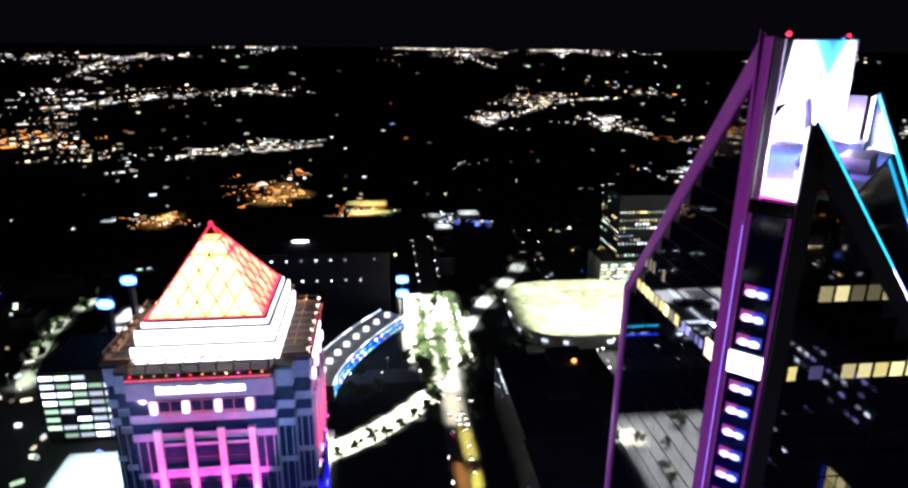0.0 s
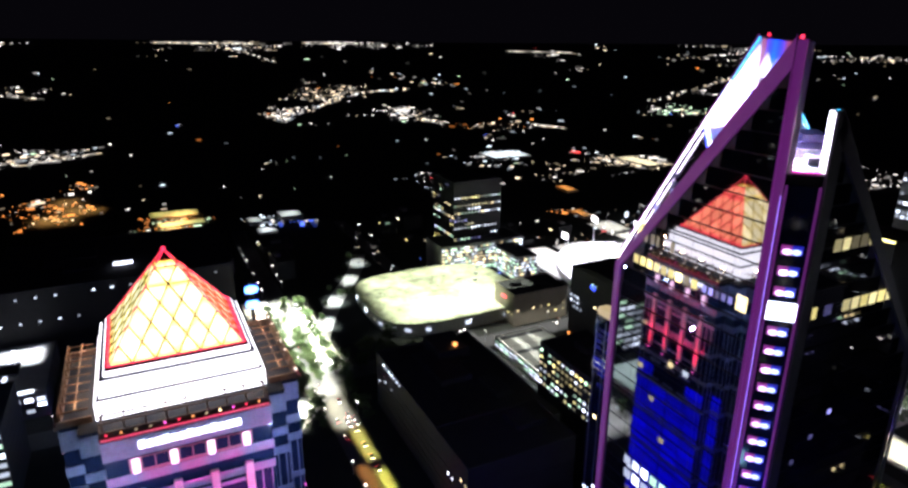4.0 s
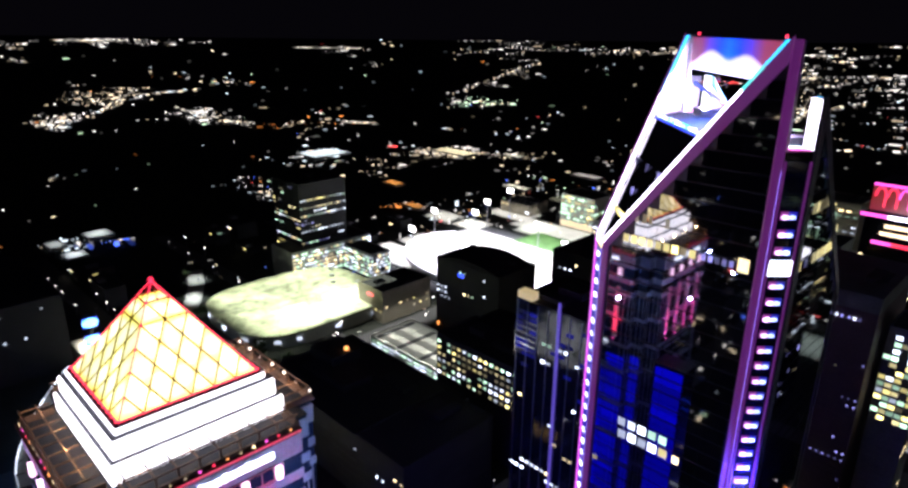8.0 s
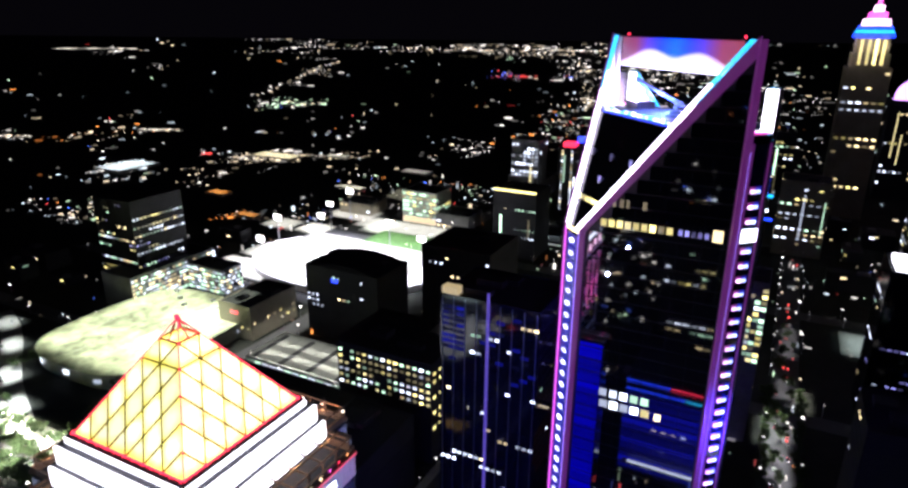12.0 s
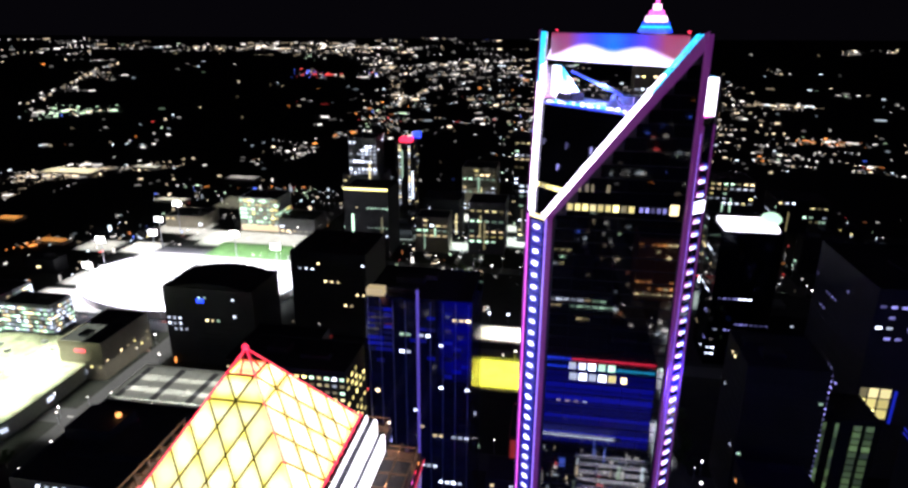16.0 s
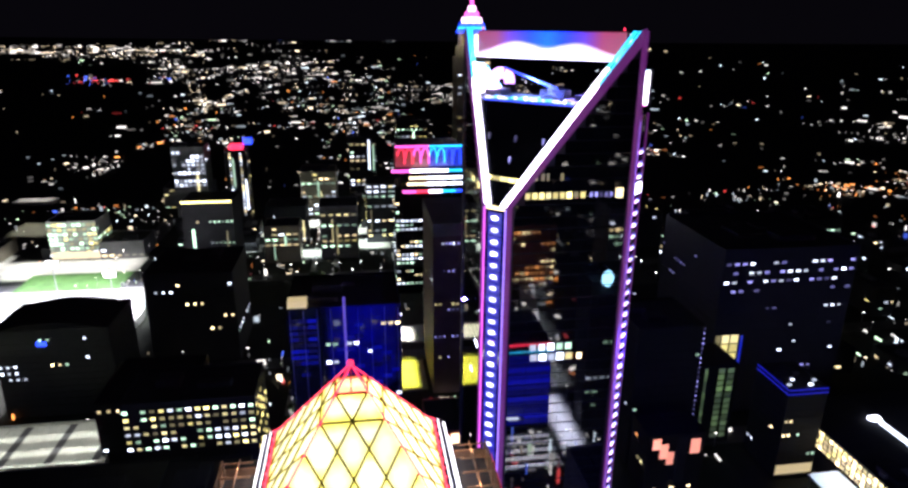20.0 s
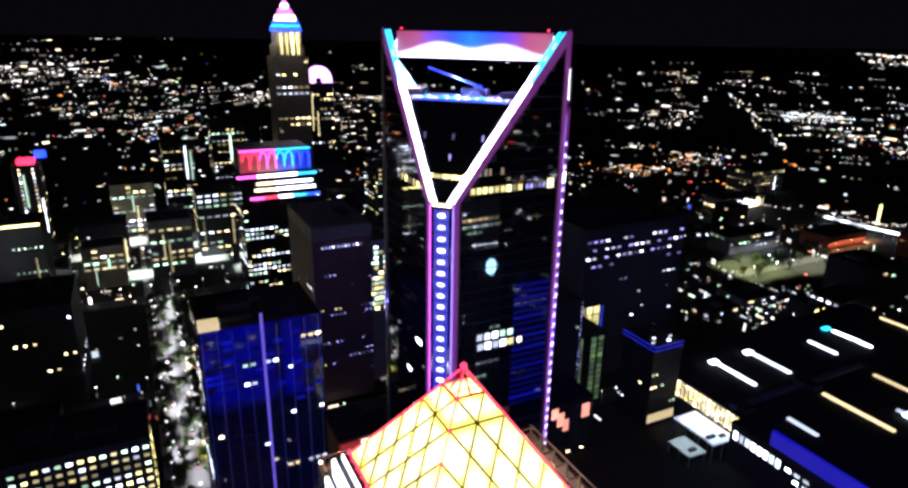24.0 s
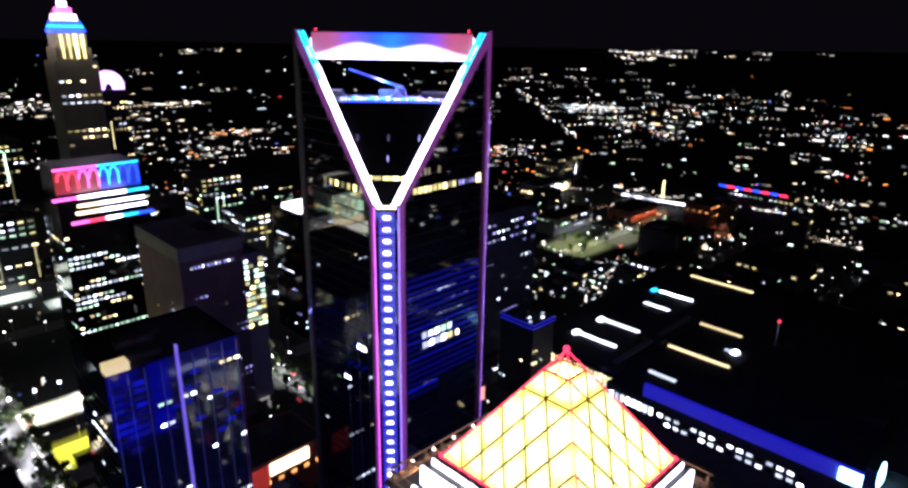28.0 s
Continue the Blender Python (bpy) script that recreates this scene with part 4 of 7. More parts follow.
for F in FACES:
    g = lambda r, i: pf(F, r, i)
    panel(F, [g(1, 0), g(2, 0), g(2, 1)])
    panel(F, [g(1, 0), g(2, 1), g(1, 1)])
    panel(F, [g(1, 1), g(2, 1), g(2, 2)])
    for i in range(2):
        panel(F, [g(2, i), g(3, i + 1), g(2, i + 1)])
    for r in (3, 4, 5):
        for i in range(r):
            panel(F, [g(r - 1, i), g(r, i), g(r + 1, i + 1), g(r, i + 1)])
    for i in range(6):
        panel(F, [g(5, i), g(6, i), g(6, i + 1)])
    # lattice bars
    h = lambda r, i: pf(F, r, i, 0.12)
    for k in range(1, N):
        part("lattice_bar", bar(bmesh.new(), h(k, 0), h(N, N - k), 0.26), "brass", pyr)
        part("lattice_bar", bar(bmesh.new(), h(k, k), h(N, k), 0.26), "brass", pyr)
    for r in (1, 2):
        part("lattice_bar", bar(bmesh.new(), h(r, 0), h(r, r), 0.26), "brass", pyr)
    part("base_light", bar(bmesh.new(), pf(F, N, 0, 0.3), pf(F, N, N, 0.3), 0.34), "led_red", pyr, "red light line round the pyramid's foot")
    part("ridge_light", bar(bmesh.new(), pf(F, N, 0, 0.25), pf(F, 0, 0, 0.25), 0.24), "led_red", pyr, "red light line along the ridge")
    part("cap_bar", bar(bmesh.new(), pf(F, 1, 0, 0.2) * 1.0, pf(F, 1, 1, 0.2), 0.3), "red_steel", pyr)
    part("cap_bar", bar(bmesh.new(), (pf(F, 1, 0, 0.1) + pf(F, 1, 1, 0.1)) / 2, pf(F, 0, 0, 0.1), 0.2), "red_steel", pyr)
    for i in range(0, N * 2 + 1):
        q = pf(F, N, 0, 0.55).lerp(pf(F, N, N, 0.55), i / (2 * N))
        b2 = bmesh.new()
        bmesh.ops.create_icosphere(b2, subdivisions=1, radius=0.32, matrix=Matrix.Translation(q))
        part("foot_lamp", b2, "led_red", pyr)
    for r in range(2, N):
        for i in range(1, r):
            b2 = bmesh.new()
            bmesh.ops.create_icosphere(b2, subdivisions=1, radius=0.26, matrix=Matrix.Translation(pf(F, r, i, 0.16)))
            part("lattice_node", b2, "brass", pyr)
bm = bmesh.new()
bmesh.ops.create_icosphere(bm, subdivisions=2, radius=0.6, matrix=Matrix.Translation((0, 0, ZA + 0.5)))
part("apex_light", bm, "led_red", pyr, "red light at the apex")

# ---- ground, streets ----
def ground_z(r):
    """The land is level downtown, then raised gently outward so far lights fit the camera's view."""
    return 150.0 * (1 - math.exp(-(r - 700) / 1900)) if r > 700 else 0.0


bm = bmesh.new()
rings = [0, 350, 700, 850, 1000, 1200, 1450, 1750, 2100, 2500, 3000, 3600, 4300, 5200, 7000]
prev = None
for r in rings:
    cur = [bm.verts.new((r * math.cos(2 * math.pi * i / 72), r * math.sin(2 * math.pi * i / 72), ground_z(r))) for i in range(72)] if r else [bm.verts.new((0, 0, 0))]
    if prev:
        for i in range(72):
            j = (i + 1) % 72
            if len(prev) == 1:
                bm.faces.new((prev[0], cur[i], cur[j]))
            else:
                bm.faces.new((prev[i], cur[i], cur[j], prev[j]))
    prev = cur
tagged(part("ground", bm, "earth"), "dark land raised gently to the horizon to fit the camera's view", "ground", kind="structure")
CITY = pose(0, 0, 0, 0, 0, 45)


def strip(name, a0, a1, b0, b1, z, mat, label, cat):
    ob = part(name, boxes((a0, a1, b0, b1, -0.5, z)), mat, None, "", CITY)
    return tagged(ob, label, cat, kind="structure")


strip("road", -115, -97, -700, 900, 0.06, "asphalt", "asphalt avenue between office blocks", "road")
strip("road", 49, 67, -700, 900, 0.06, "asphalt", "asphalt avenue behind the towers", "road")
strip("road", -700, 700, -44, -26, 0.10, "asphalt", "asphalt cross street", "road")
strip("road", -320, -300, -700, 900, 0.06, "asphalt", "asphalt avenue", "road")
strip("road", -700, 700, 84, 100, 0.10, "asphalt", "asphalt cross street", "road")
strip("road", -700, 700, 214, 230, 0.10, "asphalt", "asphalt cross street", "road")
strip("road", -700, 700, 392, 410, 0.10, "asphalt", "asphalt cross street", "road")
strip("road", 208, 222, -700, 900, 0.06, "asphalt", "asphalt avenue", "road")
strip("pavement", -97, -92, -300, 800, 0.16, "paving", "pale pavement with a raised kerb", "pavement")
strip("pavement", -120, -115, -300, 800, 0.16, "paving", "pale pavement with a raised kerb", "pavement")
strip("pavement", -440, -326, -26, -12, 0.18, "paving", "brightly lit pale plaza", "pavement")
strip("pavement", -470, -330, -66, -44, 0.18, "paving", "brightly lit pale plaza", "pavement")
# pale paving added under the lamps, as the dark earth would show no light
for a0, a1, b0, b1, w, c in LOTS:
    strip("pavement", a0 - 4, a1 + 4, b0 - 3, b1 + 3, 0.14, "paving", "pale paved lot under bright lamps", "pavement")
for a0, a1, b0, b1 in ((-96, -2, 241, 274), (-91, -24, 170, 213), (-91, -82, 122, 163)):
    strip("pavement", a0, a1, b0, b1, 0.2, "paving", "pale park paving under yellow and cream lamps", "pavement")
# the pale avenue that bends away behind the hall
BEND = [(-345, -30), (-372, -18), (-400, -6), (-430, 8), (-458, 24), (-486, 42), (-520, 60), (-556, 74)]
for (a0, b0), (a1, b1) in zip(BEND, BEND[1:]):
    bm = bar(bmesh.new(), (*ab(a0, b0), 0.06), (*ab(a1, b1), 0.06), 15, 0.36)
    tagged(part("road", bm, "paving"), "pale avenue that bends away behind the hall", "road", kind="structure")
# the curved avenue
for i in range(14):
    t0, t1 = i / 14, (i + 1) / 14
    P = lambda t: (-215 - 70 * t + 8 * math.sin(3.1 * t), -130 + 84 * t ** 0.9)
    (a0, b0), (a1, b1) = P(t0), P(t1)
    bm = bar(bmesh.new(), (*ab(a0, b0), 0.1), (*ab(a1, b1), 0.1), 18, 0.3)
    tagged(part("road", bm, "paving"), "pale lit avenue that curves past a terrace", "road", kind="structure")

# road that curves round the far side of the arena
CURVE = [(-480, -344), (-462, -352), (-442, -356), (-420, -356), (-398, -353), (-375, -349), (-352, -344), (-328, -336), (-306, -326)]
for (a0, b0), (a1, b1) in zip(CURVE, CURVE[1:]):
    tagged(part("road", bar(bmesh.new(), (*ab(a0, b0), 0.1), (*ab(a1, b1), 0.1), 13, 0.4), "paving"), "pale lit road that curves past dark trees", "road", kind="structure")
# lit lots of the outer town, raised a little above the sloping land
for a0, a1, b0, b1 in OUTER:
    zt = ground_z(math.hypot((a0 + a1) / 2, (b0 + b1) / 2) + 30) + 0.4
    strip("pavement", a0, a1, b0, b1, zt, "paving", "pale paved lot under bright lamps", "pavement")

# ---- buildings ----
HWIN = {}


def window_mesh(w, h, mat):
    key = (w, h, mat)
    if key not in HWIN:
        HWIN[key] = mesh_of(boxes((-w / 2, w / 2, -0.16, 0.0, -h / 2, h / 2)), mat, "window")
    return HWIN[key]


def building(name, label, a0, a1, b0, b1, h, wall, wins=(), category="building", plant=2, seed=1, roof="roofing", group="", stairs=True):
    """A flat-roofed block. wins: (side, columns, rows, z of the top row, storey, width, height, share lit, materials)."""
    rng = random.Random(seed * 131 + int(a0 * 7 + b0))
    W, D = a1 - a0, b1 - b0
    th = thing(name, (*ab((a0 + a1) / 2, (b0 + b1) / 2), 0), 45, label, category, group)
    part("shell", boxes((-W / 2, W / 2, -D / 2, D / 2, 0, h)), wall, th)
    rf = part("roof", boxes((-W / 2 + 0.3, W / 2 - 0.3, -D / 2 + 0.3, D / 2 - 0.3, h, h + 0.25)), roof, th)
    t = 0.5
    part("parapet", boxes((-W / 2, W / 2, -D / 2, -D / 2 + t, h, h + 1.1), (-W / 2, W / 2, D / 2 - t, D / 2, h, h + 1.1), (-W / 2, -W / 2 + t, -D / 2 + t, D / 2 - t, h, h + 1.1), (W / 2 - t, W / 2, -D / 2 + t, D / 2 - t, h, h + 1.1)), wall, th)
    for _ in range(plant):
        w, d, hh = rng.uniform(0.12, 0.3) * W, rng.uniform(0.12, 0.3) * D, rng.uniform(1.5, 4.0)
        x, y = rng.uniform(-0.3, 0.3) * W, rng.uniform(-0.3, 0.3) * D
        part("plant_room", boxes((x - w / 2, x + w / 2, y - d / 2, y + d / 2, h + 0.25, h + hh), bevel=0.1), "dark_concrete", rf)
    far = math.hypot((a0 + a1) / 2, (b0 + b1) / 2) > 400 and b0 > 0
    FV, FF, FM, kinds = [], [], [], []
    for side, cols, rows, ztop, storey, w, wh, lit, mats in wins:
        lit = lit * 1.05 if far else lit
        ang = {"se": 0, "ne": 90, "nw": 180, "sw": 270}[side]
        L, off = (W, D / 2) if side in ("se", "nw") else (D, W / 2)
        F = pose(0, 0, 0, 0, 0, ang)
        for r in range(rows):
            share = min(0.95, lit * rng.choice((0.1, 0.5, 1.0, 2.0))) if lit < 0.7 else lit
            on, mat = False, mats[0]
            for c in range(cols):
                x = -L / 2 + L * (c + 0.5) / cols
                if c == 0 or lit >= 0.7 or rng.random() < 0.45:
                    on, mat = rng.random() < share, rng.choice(mats)
                if not on:
                    continue
                if far:
                    if mat not in kinds:
                        kinds.append(mat)
                    n = len(FV)
                    for py in (-0.16, 0.0):
                        for px, pz in ((-w / 2, -wh / 2), (w / 2, -wh / 2), (w / 2, wh / 2), (-w / 2, wh / 2)):
                            FV.append(F @ Vector((x + px, -off + py, ztop - r * storey + pz)))
                    FF += [tuple(n + k for k in q) for q in ((0, 1, 2, 3), (0, 4, 5, 1), (1, 5, 6, 2), (2, 6, 7, 3), (3, 7, 4, 0))]
                    FM += [kinds.index(mat)] * 5
                    continue
                put("window", window_mesh(w, wh, mat), th, F @ pose(x, -off, ztop - r * storey), "window with its light on" if on else "")
    if not far and h >= 30 and wins:
        # a thin ledge at every storey
        st, zt = wins[0][4], wins[0][3]
        for r in range(int((zt - 3) / st)):
            z = zt - (r + 0.5) * st
            part("floor_band", boxes((-W / 2 - 0.14, W / 2 + 0.14, -D / 2 - 0.14, D / 2 + 0.14, z - 0.2, z + 0.2)), wall, th)
    if far and h > 34 and stairs and name != "skyscraper":
        # lit stair cores and corner bays
        for _ in range(2):
            x, cw = rng.uniform(-0.42, 0.42) * W, rng.uniform(0.8, 2.2)
            z0 = h * rng.uniform(0.05, 0.5)
            part("stair_window", boxes((x - cw / 2, x + cw / 2, -D / 2 - 0.2, -D / 2, z0, min(h - 2, z0 + h * rng.uniform(0.25, 0.6)))), rng.choice(("window_cool", "window_green", "window_faint", "window_faint")), th, "tall lit stair window")
    if FF:
        me = bpy.data.meshes.new("windows")
        me.from_pydata(FV, [], FF)
        for k in kinds:
            me.materials.append(MATS[k + "_pane"])
        me.polygons.foreach_set("material_index", FM)
        wo = new("lit_glazing", me)
        wo.parent = th
        tagged(wo, "many small lit windows in rows", "", kind="stuff")
    return th


WARM = ["window_warm", "window_yellow", "window_warm", "window_cool"]
COOL = ["window_cool", "window_cool", "window_green", "window_warm"]
MIXED = ["window_cool", "window_cool", "window_yellow", "window_green", "window_warm", "window_faint"]

# south-west quarter
blk = building("office_building", "black low office slab with a row of roof lamps", -262, -150, -8, 60, 38, "dark_concrete", [("se", 10, 4, 30, 5, 1.6, 1.2, .10, COOL), ("ne", 6, 4, 30, 5, 1.6, 1.2, .12, COOL)], seed=3, plant=4)
for i in range(7):
    part("roof_lamp", boxes((-42 + i * 4.6, -40.2 + i * 4.6, -34.6, -33.9, 35.6, 36.6)), "window_cool", blk)
part("stair_tower", boxes((-52, -26, -2, 20, 38, 45), bevel=0.2), "dark_concrete", blk)
bm = bmesh.new()
bmesh.ops.create_icosphere(bm, subdivisions=2, radius=1.6, matrix=Matrix.Translation((-30, 11, 46.4)))
part("roof_beacon", bm, "window_orange", blk, "orange roof lamp")
building("office_building", "black office slab beside the street", -160, -122, -12, 50, 44, "dark_concrete", [("se", 8, 4, 34, 6, 1.4, 1.2, .10, COOL)], seed=4)
building("office_building", "office block with a full grid of yellow-lit windows", -186, -122, 69, 104, 64, "dark_concrete", [("se", 15, 6, 60, 4.2, 2.3, 1.5, .86, ["window_yellow", "window_faint", "window_faint", "window_green", "window_cool"]), ("ne", 5, 8, 58, 5, 2.4, 1.8, .55, ["window_yellow"])], seed=5)
building("apartment_tower", "black apartment tower with a rounded roof cap", -294, -225, 170, 214, 60, "dark_concrete", [("se", 16, 11, 54, 4.4, 1.8, 1.5, .10, COOL), ("sw", 6, 6, 50, 6, 1.8, 1.5, .1, COOL)], seed=6)
bm = bmesh.new()
prism(bm, [(x, -21, 60 + 5.0 * math.cos(x / 34 * math.pi / 2)) for x in [-34 + i * 4.25 for i in range(17)]] + [(34, -21, 59), (-34, -21, 59)], (0, 42, 0))
top_ = bpy.data.objects.get("apartment_tower")
part("roof_cap", bm, "roofing", top_)
part("blue_sign", boxes((-9, -3, -22.3, -22.0, 50, 53)), "led_blue", top_, "blue lit sign")
building("apartment_tower", "black apartment tower with a red roof lamp", -222, -160, 232, 290, 70, "dark_concrete", [("se", 12, 9, 62, 5, 1.8, 1.5, .10, COOL), ("ne", 8, 9, 62, 5, 1.8, 1.5, .12, COOL)], seed=7)
building("warehouse", "beige windowless box building with a dark roof", -358, -324, 136, 190, 28, "beige_stone", [("se", 5, 2, 16, 6, 2.0, 1.4, .3, WARM), ("ne", 7, 2, 14, 6, 1.8, 1.4, .3, WARM)], seed=8)
bx = [o for o in bpy.data.objects if o.name == "warehouse"][0]
part("red_sign", boxes((-4, 4, -27.4, -27.1, 21, 23.4)), "led_red", bx, "red lit sign of plain bars")
pk = building("parking_deck", "pale open parking deck under white lamps", -298, -212, 103, 146, 9, "pale_concrete", [("se", 12, 2, 6.6, 3, 5.2, 1.2, .9, ["window_cool", "window_green"])], roof="pale_concrete", plant=0, seed=9)
for i in range(7):
    part("deck_lane", boxes((-40 + i * 12.5, -36 + i * 12.5, -19, 19, 9.26, 9.6)), "pale_concrete" if i % 2 else "asphalt", pk)
building("mid_rise", "dark mid-rise with sparse lit windows", -215, -165, 108, 160, 42, "dark_concrete", [("se", 10, 6, 38, 5, 1.8, 1.5, .12, COOL)], seed=10)
# the oval hall
hall = thing("oval_hall", (*ab(-398, 100), 0), 45, "pale round-ended exhibition hall with a floodlit flat roof", "hall")
out = []
for i in range(40):
    t = 2 * math.pi * i / 40
    c, s = math.cos(t), math.sin(t)
    out.append((60 * math.copysign(abs(c) ** 0.55, c), 70 * math.copysign(abs(s) ** 0.55, s), 0))
part("shell", prism(bmesh.new(), out, (0, 0, 11)), "pale_concrete", hall)
part("roof", prism(bmesh.new(), [(x * 1.02, y * 1.02, 11) for x, y, z in out], (0, 0, 1.2)), "hall_roof", hall)
for i in range(4):
    part("roof_seam", boxes((-36 + i * 24, -35.6 + i * 24, -56, 56, 12.2, 12.35)), "pale_concrete", hall)
for i in range(20):
    x, y, z = out[(i * 2) % 40]
    put("wall_window", window_mesh(5.5, 3.0, "window_cool"), hall, pose(x * 1.005, y * 1.005, 6, 0, 0, math.degrees(math.atan2(y, x)) + 90))
for i in range(6):
    part("roof_vent", boxes((-40 + i * 15, -36 + i * 15, 58 - (i % 3) * 9, 61 - (i % 3) * 9, 12.2, 14)), "steel", hall)
# apartments behind the hall
building("apartment_block", "long apartment block with lit balconies", -455, -410, 190, 214, 26, "grey_concrete", [("se", 14, 6, 23, 3.8, 2.6, 2.2, .88, ["window_green", "window_cool", "window_warm", "window_green"]), ("ne", 8, 6, 23, 3.8, 2.2, 2.2, .8, COOL)], seed=11)
building("apartment_block", "long apartment block with lit balconies", -495, -456, 130, 225, 30, "grey_concrete", [("ne", 28, 7, 27, 3.8, 2.6, 2.2, .85, ["window_green", "window_cool", "window_warm"])], seed=12)
building("apartment_tower", "dark apartment tower above a lit block", -520, -470, 150, 205, 92, "night_facade", [("ne", 14, 21, 88, 4.0, 2.2, 1.6, .46, MIXED + ["window_dim", "window_green"]), ("se", 12, 21, 88, 4.0, 2.2, 1.6, .46, MIXED + ["window_dim", "window_green"])], seed=13, stairs=False)
# blue-washed glass tower on the avenue
bg_ = building("glass_tower", "blue-washed glass tower with one violet light fin", -99, -50, 37, 76, 124, "blue_glass", [("se", 16, 24, 116, 4.4, 2.0, 1.3, .10, COOL), ("sw", 10, 18, 112, 5.5, 2.0, 1.3, .08, COOL), ("ne", 10, 18, 112, 5.5, 2.0, 1.3, .10, COOL)], seed=14, plant=3)
part("light_fin", boxes((-0.5, 0.5, -20.6, -19.5, 6, 129.6)), "fin_violet", bg_, "vertical violet light fin")
part("rooftop_bar", boxes((-24, -16, -19.2, -14, 124.6, 128.4), bevel=0.1), "window_warm", bg_, "yellow-lit rooftop room")
for i in range(9):
    part("mullion", boxes((-23.4 + i * 5.8, -23.1 + i * 5.8, -19.9, -19.5, 4, 124)), "steel", bg_)
rb_ = random.Random(3)
for c in range(12):
    for r in range(12):
        if rb_.random() < (0.95 if c < 3 and r < 8 else 0.08 if c < 8 else 0.28):
            put("blue_window", window_mesh(3.7, 1.7, "window_blue"), bg_, pose(-22 + c * 4, -19.56, 119 - r * 2.9), "office window with deep blue light")
# plum slab and the striped tower
sl = building("office_tower", "plum stone office slab with a dark flat roof", -21, 17, 164, 228, 121, "plum_stone", [("se", 13, 21, 98, 3.9, 1.0, 1.1, .20, ["window_faint", "window_dim", "window_dim"]), ("sw", 16, 16, 98, 4.6, 1.1, 1.2, .06, COOL)], seed=15)
part("crown_band", boxes((-19.3, 19.3, -32.3, 32.3, 114.0, 122.3)), "grey_concrete", sl)
for i in range(11):
    part("crown_light", boxes((-13.4 + i * 2.3 + (i // 4) * 0.9, -12.3 + i * 2.3 + (i // 4) * 0.9, -32.6, -32.3, 108.4, 109.8)), "window_dim" if i % 3 else "window_cool", sl)
lf = building("apartment_tower", "slim tower with a bright white and yellow-green lit front", 20, 37, 178, 206, 104, "grey_concrete", [("se", 5, 13, 100, 3.7, 2.9, 2.2, .72, ["window_cool", "window_yellow", "window_green", "window_faint"]), ("ne", 6, 20, 98, 4.6, 1.8, 1.4, .15, COOL)], seed=132, plant=1)
pb = building("office_tower", "office tower with arches and stripes of coloured light", -35, 27, 344, 390, 118, "dark_glass", [("se", 15, 20, 88, 4.1, 2.6, 1.5, .45, ["window_cool", "window_warm", "window_green", "window_cool"]), ("sw", 9, 16, 84, 5, 2.2, 1.5, .25, COOL)], seed=16, plant=0)
part("upper_drum", boxes((-29, 29, -20, 20, 118, 140)), "dark_metal", pb)
for z, x0, x1, cols in ((118.0, -34, 34, ("led_pink", "led_white", "led_white", "led_cyan")), (111.5, -18, 30, ("sign_warm", "sign_white", "sign_white")), (106.0, -20, 32, ("sign_warm", "led_white", "sign_white")), (99.0, -24, 36, ("led_pink", "led_red", "led_white", "led_cyan", "led_blue"))):
    w = (x1 - x0) / len(cols)
    for i, c in enumerate(cols):
        part("light_stripe", boxes((x0 + i * w, x0 + (i + 1) * w - 0.1, -24.6, -23.2, z - 1.0, z + 1.0)), c, pb, "horizontal stripe of coloured light")
for i in range(8):
    x = -28 + 7.2 * i
    c = ("led_red" if i < 2 else "led_pink") if i < 4 else ("led_cyan" if i < 6 else "led_blue")
    turn = [a * math.pi / 10 for a in range(11)]
    out = [(x + 6.8, -21.2, 124)] + [(x + 3.2 + 3.6 * math.cos(t), -21.2, 131 + 7.1 * math.sin(t)) for t in turn] + [(x + 3.2 + 2.5 * math.cos(t), -21.2, 131 + 6.0 * math.sin(t)) for t in turn[::-1]] + [(x + 5.7, -21.2, 124)]
    bm = prism(bmesh.new(), out, (0, 1.1, 0))
    part("light_arch", bm, c, pb, "glowing arch of the crown")
for x0, x1, c in ((-30, 0, "led_pink"), (0, 30, "led_cyan")):
    part("crown_line", boxes((x0, x1, -20.9, -20.1, 138.6, 140.2)), c, pb)
    # the coloured light behind the arches is put in as glowing panels
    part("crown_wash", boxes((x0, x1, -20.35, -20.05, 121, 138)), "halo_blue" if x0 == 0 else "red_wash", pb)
# the great crowned tower far off
ct = building("skyscraper", "tall stone tower whose stepped crown glows blue and pink", 84, 134, 762, 812, 196, "beige_stone", [("se", 6, 18, 190, 9, 4.6, 2.4, .4, WARM)], seed=17, plant=0)
for h, z0, z1 in ((21, 196, 214), (18, 214, 232)):
    part("setback", boxes((-h, h, -h, h, z0, z1), bevel=0.8), "beige_stone", ct)
for x in (-12, -4, 4, 12):
    part("lit_bay", boxes((x - 1.6, x + 1.6, -h - 3.3, -h + 0.2, 200, 230)), "window_yellow", ct)
